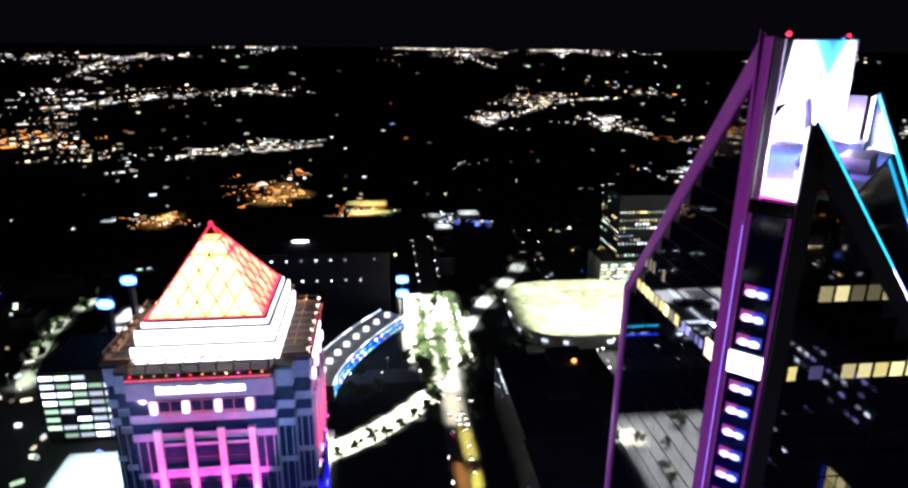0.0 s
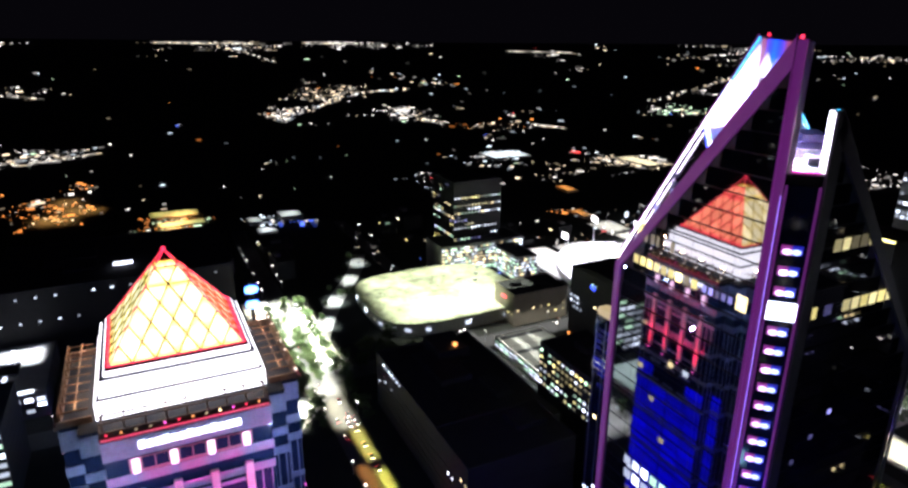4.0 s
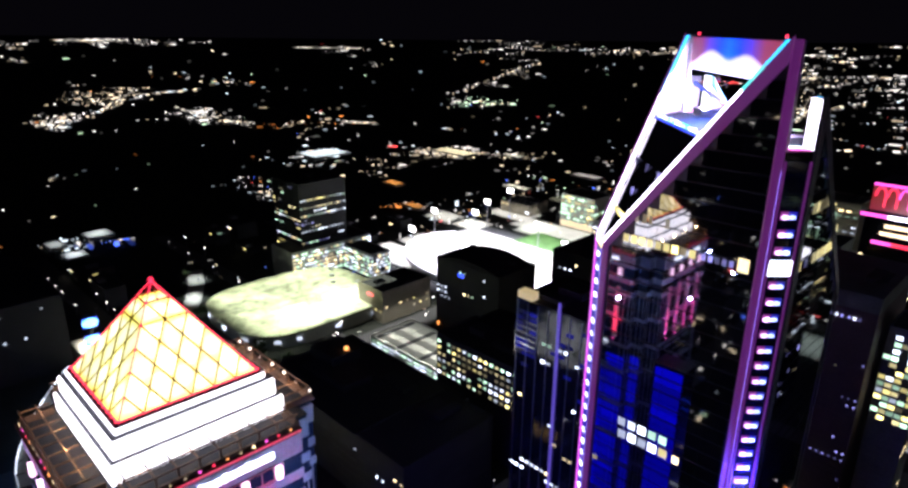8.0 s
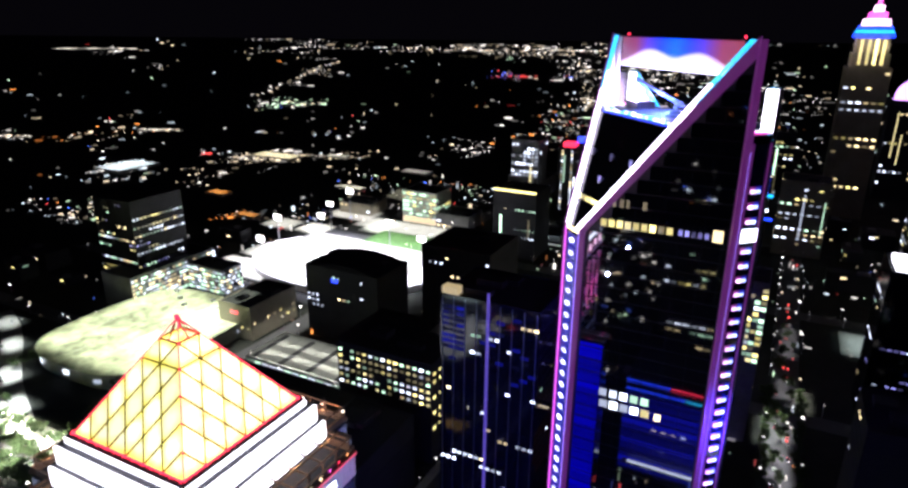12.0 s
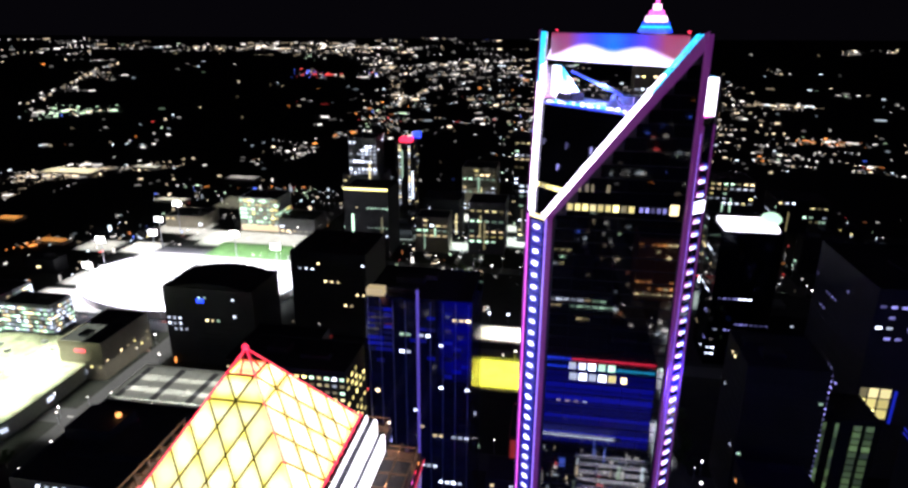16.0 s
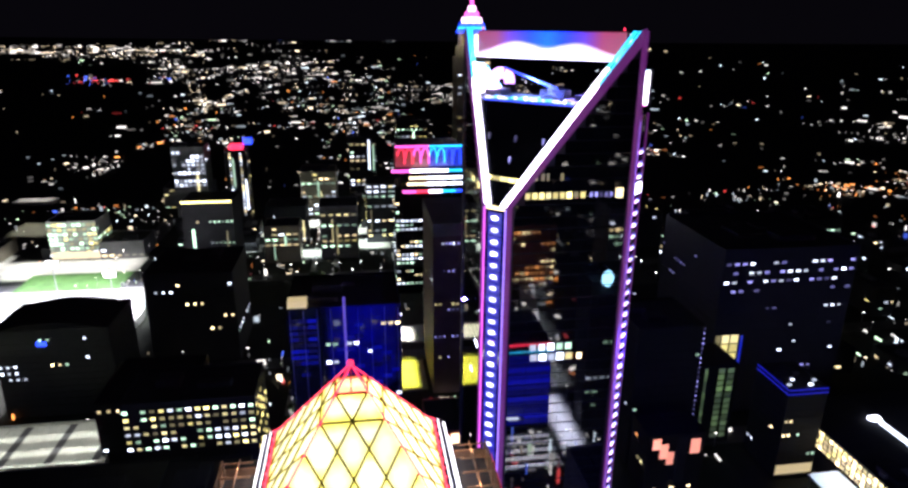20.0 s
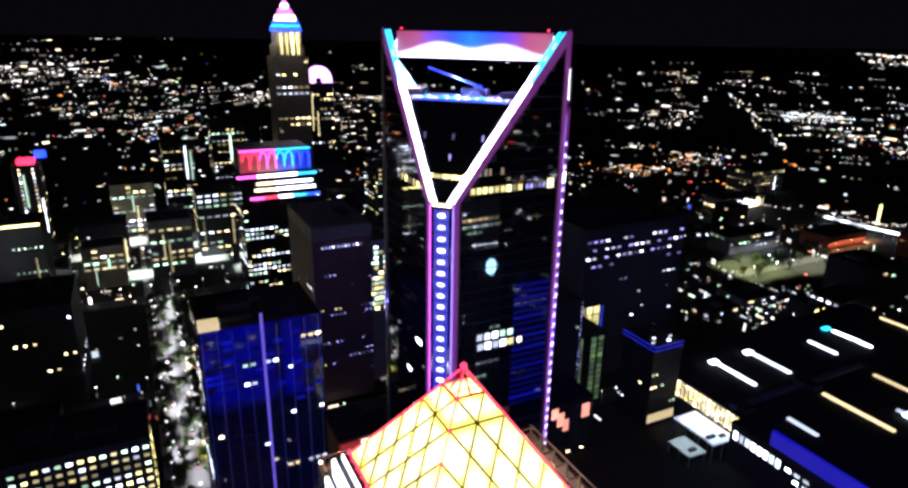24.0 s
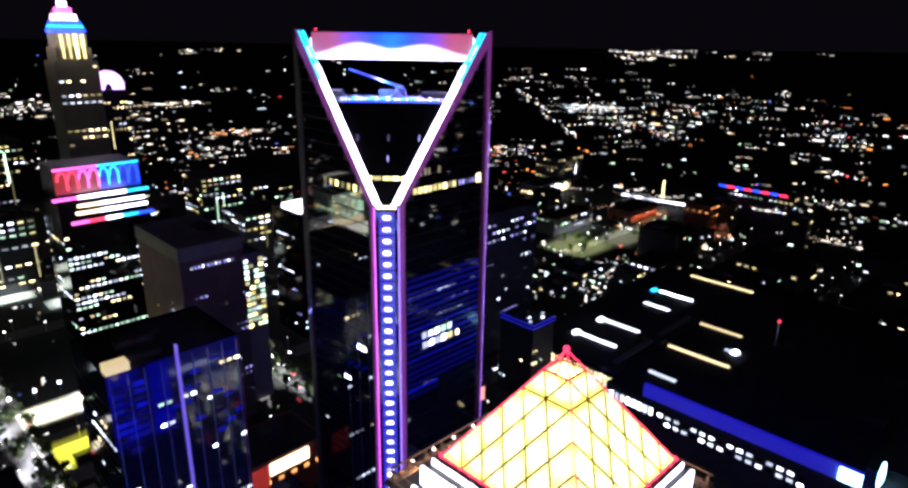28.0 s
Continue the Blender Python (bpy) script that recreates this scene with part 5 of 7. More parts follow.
for i, (h, z0, z1, c) in enumerate(((24, 232, 237, "led_blue"), (22, 237.6, 241, "led_cyan"), (20, 241.6, 246, "led_blue"), (16, 246, 254, "lantern_glass"), (11, 254.6, 262, "led_pink"), (6, 262.6, 270, "lantern_glass"), (2.4, 270, 284, "led_pink"))):
    bm = bmesh.new()
    bmesh.ops.create_cone(bm, segments=12, radius1=h, radius2=h * 0.92, depth=z1 - z0, cap_ends=True, matrix=Matrix.Translation((0, 0, (z0 + z1) / 2)))
    part("crown_ring", bm, c, ct, "glowing ring of the crown")
for sx, sy in ((-33, -12), (-12, -33), (14, -33), (-33, 14)):
    lamp("crown_floodlight", "POINT", (*ab(109 + sx, 787 + sy), 224), 5500, (1.0, 0.86, 0.58), 1.0)
ah = building("office_tower", "tower with a glowing arched roof", 152, 200, 868, 912, 150, "dark_concrete", [("se", 8, 14, 140, 8, 3, 2.4, .3, WARM)], seed=18, plant=0)
arc = [(math.cos(math.pi * i / 12), math.sin(math.pi * i / 12) ** 0.8) for i in range(13)]
bm = prism(bmesh.new(), [(22 * c, -23.5, 151 + 27 * s) for c, s in arc] + [(6 * c, -23.5, 151 + 9 * s) for c, s in arc[::-1]], (0, 6, 0))
part("arch_light", bm, "arch_glow", ah, "glowing pink-violet roof arch")
# towers of the north-west
th_ = building("apartment_tower", "slim tower outlined in white with a red tip", -232, -206, 606, 632, 92, "dark_concrete", [("se", 2, 18, 88, 4.6, 2.0, 2.4, .95, ["window_warm", "window_cool"]), ("ne", 4, 18, 88, 4.6, 1.8, 2.0, .3, WARM)], seed=19, plant=0)
part("red_cap", boxes((-8, 8, -8, 8, 92, 98), bevel=0.5), "led_red", th_, "red lit cap")
part("blue_flag", boxes((9, 20, -1, 1, 98, 106)), "led_blue", th_, "blue lit roof sign")
building("office_tower", "pale office tower with bright upper floors", -290, -252, 588, 622, 100, "grey_concrete", [("se", 7, 9, 94, 5, 3.4, 3.0, .6, ["window_cool"]), ("ne", 6, 8, 94, 5, 3.0, 2.6, .3, ["window_cool"])], seed=20)
dk = building("apartment_tower", "dark apartment tower with an amber roof line", -241, -192, 420, 466, 74, "dark_concrete", [("se", 12, 15, 68, 4.4, 1.6, 1.4, .12, COOL), ("sw", 8, 14, 68, 4.4, 1.6, 1.4, .2, COOL)], seed=21)
part("roof_line", boxes((-24, 24, -23.6, -22.8, 74.4, 76.2)), "window_yellow", dk, "amber light line along the roof")
gb = building("office_building", "green-lit office block with a grid of windows", -394, -345, 480, 520, 42, "pale_concrete", [("se", 10, 7, 39, 5.2, 3.8, 3.0, .92, ["window_green", "window_yellow", "window_green"]), ("ne", 7, 7, 39, 5.2, 3.4, 2.6, .6, ["window_green", "window_yellow"])], seed=22, stairs=False)
part("light_panel", boxes((-24, 24, -20.4, -20.05, 1.5, 9)), "window_warm", gb, "warm lit ground floor")
for i, (a, b, w, d, h) in enumerate(((-330, 500, 60, 40, 18), (-470, 500, 50, 40, 14), (-150, 520, 44, 40, 46), (-90, 470, 40, 40, 58), (-150, 460, 36, 30, 40), (-40, 520, 40, 40, 70), (-300, 700, 60, 50, 30), (-120, 640, 46, 46, 60), (-60, 720, 40, 40, 90))):
    building("office_building", "mid-rise office block with scattered lit windows", a - w / 2, a + w / 2, b - d / 2, b + d / 2, h, ("grey_concrete", "beige_stone", "dark_concrete")[i % 3], [("se", max(4, int(w / 7)), max(2, int(h / 6)), h - 3, 5.8, 4.6, 1.8, .55, MIXED + ["window_faint", "window_green"]), ("sw", max(4, int(d / 7)), max(2, int(h / 6)), h - 3, 5.8, 3.6, 1.8, .3, MIXED + ["window_faint"])], seed=30 + i)

# ballpark
# pale paving added so that the floodlit ground reads white
strip("pavement", -466, -264, 236, 404, 0.08, "paving", "floodlit pale concourse round the ballpark", "pavement")
strip("pavement", -444, -296, 437, 479, 0.13, "paving", "pale paved lot under bright lamps", "pavement")
bp_ = thing("ballpark", (*ab(-361, 312), 0), 45, "floodlit baseball stadium with white seating and a green field", "stadium")
for i in range(26):
    t = math.radians(150 + i * 9.2)
    for k in range(4):
        r0 = 62 + k * 7
        x, y = r0 * 1.25 * math.cos(t), r0 * 0.9 * math.sin(t)
        x2, y2 = r0 * 1.25 * math.cos(t + 0.155), r0 * 0.9 * math.sin(t + 0.155)
        bm = bar(bmesh.new(), (x, y, 0.8 + k * 0.9), (x2, y2, 0.8 + k * 0.9), 7.0, 1.6 + k * 1.8)
        part("seating", bm, "white_cladding", bp_, "bank of white seating")
# the glare of the floodlit infield is put into a pale surface colour
part("field", prism(bmesh.new(), [(72 * math.cos(2 * math.pi * i / 32), 56 * math.sin(2 * math.pi * i / 32), 0.1) for i in range(32)], (0, 0, 0.3)), "paving", bp_, "infield coloured pale so the floodlight reads white")
tagged(part("outfield", boxes((-394, -298, 390, 436, -0.2, 0.35)), "grass", None, "", CITY), "floodlit green outfield lawn", "lawn", kind="structure")
for a, b in ((-430, 262), (-350, 262), (-285, 340), (-430, 360), (-345, 372), (-470, 470), (-452, 405), (-468, 330)):
    mast = thing("floodlight_mast", (*ab(a, b), 0), 45, "tall floodlight mast with a bright lamp bank", "floodlight", "masts of the ballpark")
    bm = bmesh.new()
    bmesh.ops.create_cone(bm, segments=8, radius1=0.6, radius2=0.35, depth=33, cap_ends=True, matrix=Matrix.Translation((0, 0, 16.5)))
    part("mast", bm, "steel", mast)
    # frame and lamp banks enlarged to stand in for the lamps' glare
    lf = part("lamp_frame", boxes((-5.2, 5.2, -0.3, 0.3, 30.5, 36.9)), "dark_metal", mast)
    for i in range(4):
        for j in range(2):
            part("lamp_bank", boxes((-5 + i * 2.55, -2.75 + i * 2.55, -0.6, 0.6, 30.8 + j * 3.1, 33.4 + j * 3.1), bevel=0.2), "lamp_head", lf)

# north and north-east
dr = building("office_tower", "broad dark office block with rows of lit windows under its roof", 151, 241, 116, 196, 113, "indigo_facade", [("se", 20, 12, 80, 6.0, 2.2, 0.9, .10, ["window_dim", "window_dim", "window_cool"]), ("sw", 18, 14, 104, 5.4, 2.4, 1.1, .12, ["window_dim"]), ("ne", 6, 8, 96, 8, 2.4, 1.2, .1, COOL)], seed=50, plant=4)
drng = random.Random(505)
for r in range(4):
    for c in range(17):
        if drng.random() < (0.82, 0.74, 0.66, 0.3)[r]:
            put("window", window_mesh(2.9, 1.5, "window_cool" if drng.random() < (0.55, 0.45, 0.45, 0.2)[r] else "window_dim"), dr, pose(-41.6 + c * 5.2, -40, 104.5 - r * 6.0), "white-lit office window")
for x, w in ((-41.5, 3.4), (-36.5, 4.6), (-30.5, 5.2)):
    for r in range(3):
        put("window", window_mesh(w, 5.6, "window_yellow" if r else "window_faint"), dr, pose(x, -40, 54 - r * 6.4), "yellow-lit bay window")
part("blue_panel", boxes((-26.2, -24.8, -40.3, -40.0, 36, 56)), "halo_blue", dr, "tall deep blue light panel")
rb = building("hotel", "dark hotel with a blue light ring round its roof", 158, 181, 50, 79, 56, "night_facade", [("se", 8, 10, 46, 4.4, 1.6, 1.4, .12, COOL), ("sw", 8, 10, 46, 4.4, 1.6, 1.4, .14, COOL)], seed=51)
for x, y in ((-8, -9), (-3, -4), (4, -10), (9, -6)):
    part("roof_lamp", boxes((x - 1.2, x + 1.2, y - 0.6, y + 0.6, 56.4, 57.6), bevel=0.2), "window_cool", rb)
for s in ((-11.6, 11.6, -14.9, -14.4, 56.5, 57.1), (-11.9, -11.5, -14.4, 14.6, 56.5, 57.1)):
    part("ring_light", boxes(s), "led_blue_dim", rb, "blue light line on the roof edge")
    part("ring_light", boxes((s[0], s[1], s[2] - 0.01, s[3], s[4] - 2.6, s[5] - 2.6)), "led_blue_dim", rb, "thin blue light line below the roof edge")
part("base_gold", boxes((-11, 11, -14.9, -14.55, 3, 9)), "window_warm", rb, "gold-lit ground floor")
# green light on this wall is put in as a dim glow
glow("green_wall", (0.35, 0.6, 0.18), 0.13, 0.7)
gp = building("office_tower", "office block with a pale green glowing side wall", 124, 152, 87, 114, 52, "night_facade", [("sw", 4, 6, 46, 6, 2, 1.6, .15, COOL)], seed=52, plant=1)
dt = building("apartment_tower", "dark tower with a dotted line of blue-white lights down one corner", 80, 118, 73, 112, 86, "night_facade", [("se", 8, 14, 80, 5.4, 1.8, 1.2, .06, COOL), ("sw", 8, 14, 80, 5.4, 1.8, 1.2, .08, COOL)], seed=64, plant=2)
for r in range(28):
    part("corner_lamp", boxes((18.6, 19.3, -19.9, -19.55, 84.6 - r * 3.0, 85.4 - r * 3.0)), "window_dim", dt, "small blue-white corner lamp")
for r in range(12):
    for x, w in ((-12.4, 1.6), (-6.4, 1.6)):
        put("green_wall", window_mesh(w, 3.9, "green_wall"), gp, pose(x, -13.5, 49 - r * 4.0), "wall pier with a dim green glow")
    for x in (3.4, 9.2):
        put("green_wall", window_mesh(3.8, 3.2, "green_wall"), gp, pose(x, -13.5, 49 - r * 4.0), "wall panel with a dim green glow")
gr = building("office_tower", "office tower with a bright white-green rooftop", 100, 142, 236, 276, 104, "dark_glass", [("se", 12, 18, 94, 5.0, 2.4, 0.9, .30, COOL + ["window_dim"] * 4), ("sw", 10, 18, 94, 5.0, 2.2, 0.9, .2, COOL + ["window_dim"] * 3)], seed=53, plant=0)
# the rooftop's light is put in as the glow of hall and dome
part("roof_hall", boxes((-18, 18, -18, 10, 104, 108), bevel=0.3), "white_glow", gr, "bright glowing white-green roof hall")
bm = bmesh.new()
bmesh.ops.create_icosphere(bm, subdivisions=3, radius=7, matrix=Matrix.Translation((14, -8, 112)) @ Matrix.Diagonal((1, 1, 0.7, 1)))
part("roof_dome", bm, "window_green", gr, "pale glowing roof dome")
# convention hall with the long blue strip
cv = thing("convention_hall", (*ab(250, -55), 0), 45, "long dark flat-roofed hall with a blue light strip and roof skylights", "hall")
part("shell", boxes((-72, 162, -95, 59, 0, 26), (-63, 162, 59, 140, 0, 26)), "dark_concrete", cv)
part("roof", boxes((-72.5, 162.5, -95.5, 59.3, 26, 27), (-63.5, 162.5, 59.3, 140.5, 26, 27)), "roofing", cv)
part("blue_strip", boxes((-75, -72.6, -95, 32, 30.0, 38.5)), "blue_eave", cv, "long deep blue light strip along the eave")
part("eave", boxes((-74.9, -70, -95, 32, 27.0, 29.9)), "dark_metal", cv)
part("strip_end_lamp", boxes((-75.7, -75.0, -94, -76, 30.4, 38), bevel=0.3), "sign_cyan", cv, "bright white-cyan lamp panel")
for a, b, L in ((-26, 115, 30), (8, 115, 29), (62, 112, 22), (95, 116, 30), (4, 60, 44), (57, 61, 32), (-40, 51, 19), (152, 115, 57), (28, 29, 11)):
    part("skylight", boxes((a - 1.15, a + 1.15, b - L - 4, b - 4, 27, 28.2)), "window_cool" if L < 31 else "window_warm", cv, "long lit roof skylight")
for a, b in ((-27, 118), (6, 118), (93, 120), (28, 22)):
    part("roof_lamp", boxes((a - 3.4, a + 3.4, b - 6.2, b - 1.8, 27, 28.8), bevel=0.5), "sign_white" if a != 93 else "led_cyan", cv, "bright lamp housing at the head of a skylight")
part("roof_duct", boxes((-62, 60, 66, 70, 27, 29.5), bevel=0.3), "grey_concrete", cv, "pale roof duct")
part("roof_mast", boxes((60, 61, 2, 3, 27, 46)), "steel", cv)
part("mast_lamp", boxes((59.6, 61.4, 1.6, 3.4, 46, 47.4), bevel=0.3), "led_red", cv)
for i in range(9):
    a, b = -60 + (i % 3) * 60, -80 + (i // 3) * 70
    part("roof_unit", boxes((a, a + 9, b, b + 14, 27, 30), bevel=0.2), "dark_concrete", cv)
for i in range(16):
    for j in range(2):
        put("window", window_mesh(3.2, 2.0, "window_cool" if (i * 7 + j * 3) % 4 else "dark_glass"), cv, pose(-72, -60 + i * 5.4, 20 - j * 4.4, 0, 0, 270), "lit office window")
for i in range(17):
    for j in range(4):
        put("window", window_mesh(2.5, 2.1, "window_warm" if (i * 5 + j * 3) % 4 else "window_yellow"), cv, pose(-63, 62 + i * 3.6, 24.0 - j * 2.9, 0, 0, 270), "gold-lit window of the hall front")
for i in range(8):
    put("window", window_mesh(2.6, 5.0, "sign_white" if i in (2, 3) else "window_cool"), cv, pose(-72, 27 + i * 4.0, 20, 0, 0, 270), "white-lit facade pane")
court = thing("court_canopy", (*ab(176.5, 22), 0), 45, "white canopies on posts beside a lit hall front", "canopy")
part("canopy_roof", boxes((-9, 9.6, -17, 15, 12.0, 12.8), bevel=0.1), "white_cladding", court)
part("canopy_roof", boxes((-24, -10, -14, 4, 6.6, 7.2), bevel=0.1), "pale_concrete", court)
for y in (-15.5, -5, 5, 13.5):
    for x in (-8, 0.5, 9):
        part("post", boxes((x - 0.25, x + 0.25, y - 0.25, y + 0.25, 0, 12.0)), "steel", court)
for y in (-13, -5, 3):
    for x in (-23, -11):
        part("post", boxes((x - 0.2, x + 0.2, y - 0.2, y + 0.2, 0, 6.6)), "steel", court)
for x, y, w in ((-4, -10, 6), (3, -12, 4), (-17, -9, 5)):
    z = 12.8 if x > -9 else 7.2
    part("roof_unit", boxes((x - w / 2, x + w / 2, y - 1.2, y + 1.2, z, z + 1.3), bevel=0.1), "dark_metal", court)
# kiosk and lamps of the yellow-lit park between the avenue and the plum slab
kiosk = thing("park_kiosk", (*ab(-80, 187), 0), 45, "small dark kiosk with a flat roof in a yellow-lit park", "kiosk")
part("shell", boxes((-4, 4, -3.4, 3.4, 0, 5.2), bevel=0.08), "dark_metal", kiosk)
part("roof", boxes((-4.8, 4.8, -4.2, 4.2, 5.2, 5.6), bevel=0.05), "roofing", kiosk)
part("counter", boxes((-2.8, 2.8, -3.9, -3.4, 1.0, 1.12)), "steel", kiosk)
for a, b in ((-97, 279), (-82, 280), (-67, 281), (-51, 281), (-36, 282)):
    lp = thing("plaza_lamp", (*ab(a, b), 0), 45, "tall plaza lamp with a white globe", "street lamp", "globe lamps of the plaza")
    part("pole", boxes((-0.12, 0.12, -0.12, 0.12, 0, 6.4)), "steel", lp)
    bm = bmesh.new()
    bmesh.ops.create_icosphere(bm, subdivisions=2, radius=1.15, matrix=Matrix.Translation((0, 0, 7.3)))
    part("globe", bm, "sign_white", lp, "white glowing globe")
rs = building("restaurant", "low red building with a bright warm sign", -34, 12, 78, 112, 28, "red_brick", [("se", 6, 2, 16, 5, 3, 2.2, .5, ["window_orange"])], seed=61, plant=1)
part("sign_board", boxes((-10, 13, -17.6, -17.05, 20, 27)), "sign_warm", rs, "bright warm sign panel")
part("red_wash", boxes((-22, -10.5, -17.3, -17.05, 8, 27)), "red_wash", rs, "wall bay with its red light put in as glow")
glow("alcove_glow", (1.0, 0.34, 0.20), 1.1, 0.3)
og = building("parking_garage", "parking garage with glowing salmon-red alcoves", 80, 112, 48, 69, 36, "night_facade", [("sw", 5, 4, 28, 5.8, 2.4, 1.6, .3, ["window_orange", "window_faint"])], seed=63, plant=1)
# lit alcoves, put in as glowing panels sized to fit the camera's view
for x0, x1, z0, z1 in ((-13.5, -9.0, 28, 34.5), (-9.2, -4.6, 22, 31), (-5.0, -1.0, 18, 26), (8.0, 13.5, 24, 33)):
    part("stair_bay", boxes((x0, x1, -10.75 + 0.02 * (x0 > -9.1), -10.5, z0, z1), bevel=0.05), "alcove_glow", og, "alcove with its salmon-red light put in as glow")
part("bay_divider", boxes((0.5, 6.0, -11.0, -10.5, 6, 35), bevel=0.05), "dark_concrete", og)
for x in (-10, 0, 10):
    part("entrance_light", boxes((x - 1.1, x + 1.1, -10.7 - 0.4 * (x == 0), -10.5, 2.6, 3.4)), "window_warm", og)
for i, (a, b, w, d, h, mt, pal) in enumerate(((520, 284, 84, 30, 20, "grey_concrete", COOL), (632, 250, 70, 36, 16, "red_brick", ["window_orange", "window_warm"]), (645, 158, 34, 34, 36, "red_brick", ["window_orange"]), (740, 456, 70, 46, 44, "grey_concrete", ["window_faint"]), (830, 150, 40, 100, 24, "dark_concrete", COOL), (460, 120, 60, 30, 14, "dark_concrete", COOL), (420, -60, 60, 60, 18, "dark_concrete", COOL), (520, 20, 60, 60, 22, "dark_concrete", WARM), (640, -60, 70, 60, 20, "dark_concrete", COOL), (300, 250, 50, 50, 36, "dark_concrete", COOL), (390, 330, 50, 40, 30, "dark_concrete", COOL), (260, 340, 50, 50, 44, "dark_concrete", COOL), (330, 430, 50, 50, 40, "grey_concrete", MIXED), (160, 420, 50, 50, 62, "grey_concrete", MIXED), (180, 560, 50, 50, 74, "dark_concrete", MIXED), (60, 600, 50, 46, 84, "beige_stone", MIXED), (20, 850, 50, 50, 96, "dark_concrete", MIXED), (280, 620, 60, 50, 40, "dark_concrete", MIXED), (480, 480, 60, 60, 24, "dark_concrete", MIXED))):
    th2 = building("office_building", "town block with scattered lit windows", a - w / 2, a + w / 2, b - d / 2, b + d / 2, h, mt, [("se", max(4, int(w / 7)), max(2, int(h / 6)), h - 2.5, 5.6, 3.8, 1.8, .33, pal), ("sw", max(4, int(d / 7)), max(2, int(h / 6)), h - 2.5, 5.6, 3.8, 1.8, .26, pal)], seed=70 + i)
    if i == 4:
        for j in range(8):
            part("roof_light", boxes((-20.6, -20.1, 48 - j * 12.5, 59 - j * 12.5, 24, 27)), "led_red" if j % 2 else "led_blue", th2, "alternating red and blue roof light")
# market hall, the white light on its front put in as glowing panels
mh = building("market_hall", "low hall with a bright white-lit front", 608, 690, 396, 430, 20, "pale_concrete", [("sw", 5, 2, 15, 6, 4, 3, .6, WARM)], seed=131, plant=2, stairs=False)
for i in range(10):
    part("lit_panel", boxes((-40 + i * 8.1, -33 + i * 8.1, -17.4, -17.0, 2 + (i % 3), 18.5 - (i * 7) % 5)), "white_glow" if i < 7 else "window_warm", mh, "tall white glowing front panel")
# white canopy that curves round a forecourt, its light put in as glow, with a tall lit fin
sc = thing("lit_canopy", (*ab(702, 264), ground_z(765) - 5), 45, "white lit canopy that curves round a forecourt", "canopy")
for i in range(10):
    y0, y1 = 50 - i * 10.4, 50 - i * 10.4 - 10.0
    p, q = (-5 + 0.0011 * (50 - y0) ** 2 - 2, y0, 12), (-5 + 0.0011 * (50 - y1) ** 2 - 2, y1, 12)
    part("canopy_roof", bar(bmesh.new(), p, q, 6, 1.6), "white_glow" if i in (1, 3, 6, 8, 9) else "window_cool" if i % 3 else "white_cladding", sc, "canopy segment with white light")
    part("post", boxes((p[0] - 0.3, p[0] + 0.3, p[1] - 0.3, p[1] + 0.3, 0, 11)), "steel", sc)
part("light_fin", boxes((38.3, 41.7, -1, 1, 0, 33), bevel=0.3), "window_yellow", sc, "tall pale yellow light fin")

# south-west corner: long office building and terrace seen past the pyramid tower
lb = building("office_building", "tall office building with bright strip windows and a dark roof", -300, -248, -284, -212, 47, "dark_concrete", [("ne", 8, 8, 43.6, 5.6, 7.6, 2.7, .88, ["window_cool", "window_cool", "window_green"]), ("se", 6, 8, 43.6, 5.6, 6.8, 2.5, .8, ["window_cool"])], seed=80)
l2 = building("office_building", "long low office building with a bright white roof deck", -420, -340, -300, -205, 16, "grey_concrete", [("ne", 14, 3, 13, 4, 4.6, 2.4, .7, ["window_cool"])], seed=81, roof="pale_concrete")
for x0, x1, y0, y1 in ((-34, 36, 20, 22), (-30, 36, -10, -8), (34, 36, -30, 40)):
    part("roof_edge_light", boxes((x0, x1, y0, y1, 16.4, 17.4)), "window_cool", l2, "white light line on the roof")
tagged(part("plaza", boxes((-225, -190, -262, -200, -0.2, 7)), "pale_concrete", None, "", CITY), "pale lit terrace roof", "terrace", kind="structure")
# curved terrace building with blue-lit windows
cb = thing("terrace_building", (*ab(-330, -95), 0), 45, "curved low building with blue-lit windows and a bright roof terrace", "building")
for i in range(10):
    t0, t1 = i / 10, (i + 1) / 10
    Q = lambda t, z: (50 - 115 * t, -32 + 62 * t ** 1.5 - 8 * t, z)
    p, q = Q(t0, 6), Q(t1, 6)
    part("wall_bay", bar(bmesh.new(), p, q, 24, 12), "dark_concrete", cb)
    part("terrace", bar(bmesh.new(), (p[0], p[1], 12.2), (q[0], q[1], 12.2), 25, 0.4), "pale_concrete", cb)
    d = Vector(q) - Vector(p)
    nrm = Vector((-d.y, d.x, 0)).normalized()
    for side in (-1, 1):
        for k in range(3):
            c = Vector(p).lerp(Vector(q), (k + 0.5) / 3) + nrm * side * 12.1
            for z in (4.2, 8.6):
                part("window", bar(bmesh.new(), c + d.normalized() * 1.2 + Vector((0, 0, z - 6)), c - d.normalized() * 1.2 + Vector((0, 0, z - 6)), 0.3, 2.2), ("led_blue", "window_cool", "led_cyan")[(i + k + int(z)) % 3], cb)
        part("roof_rail_light", bar(bmesh.new(), Vector(p) + nrm * side * 12 + Vector((0, 0, 6.9)), Vector(q) + nrm * side * 12 + Vector((0, 0, 6.9)), 0.5, 0.8), "window_cool", cb)
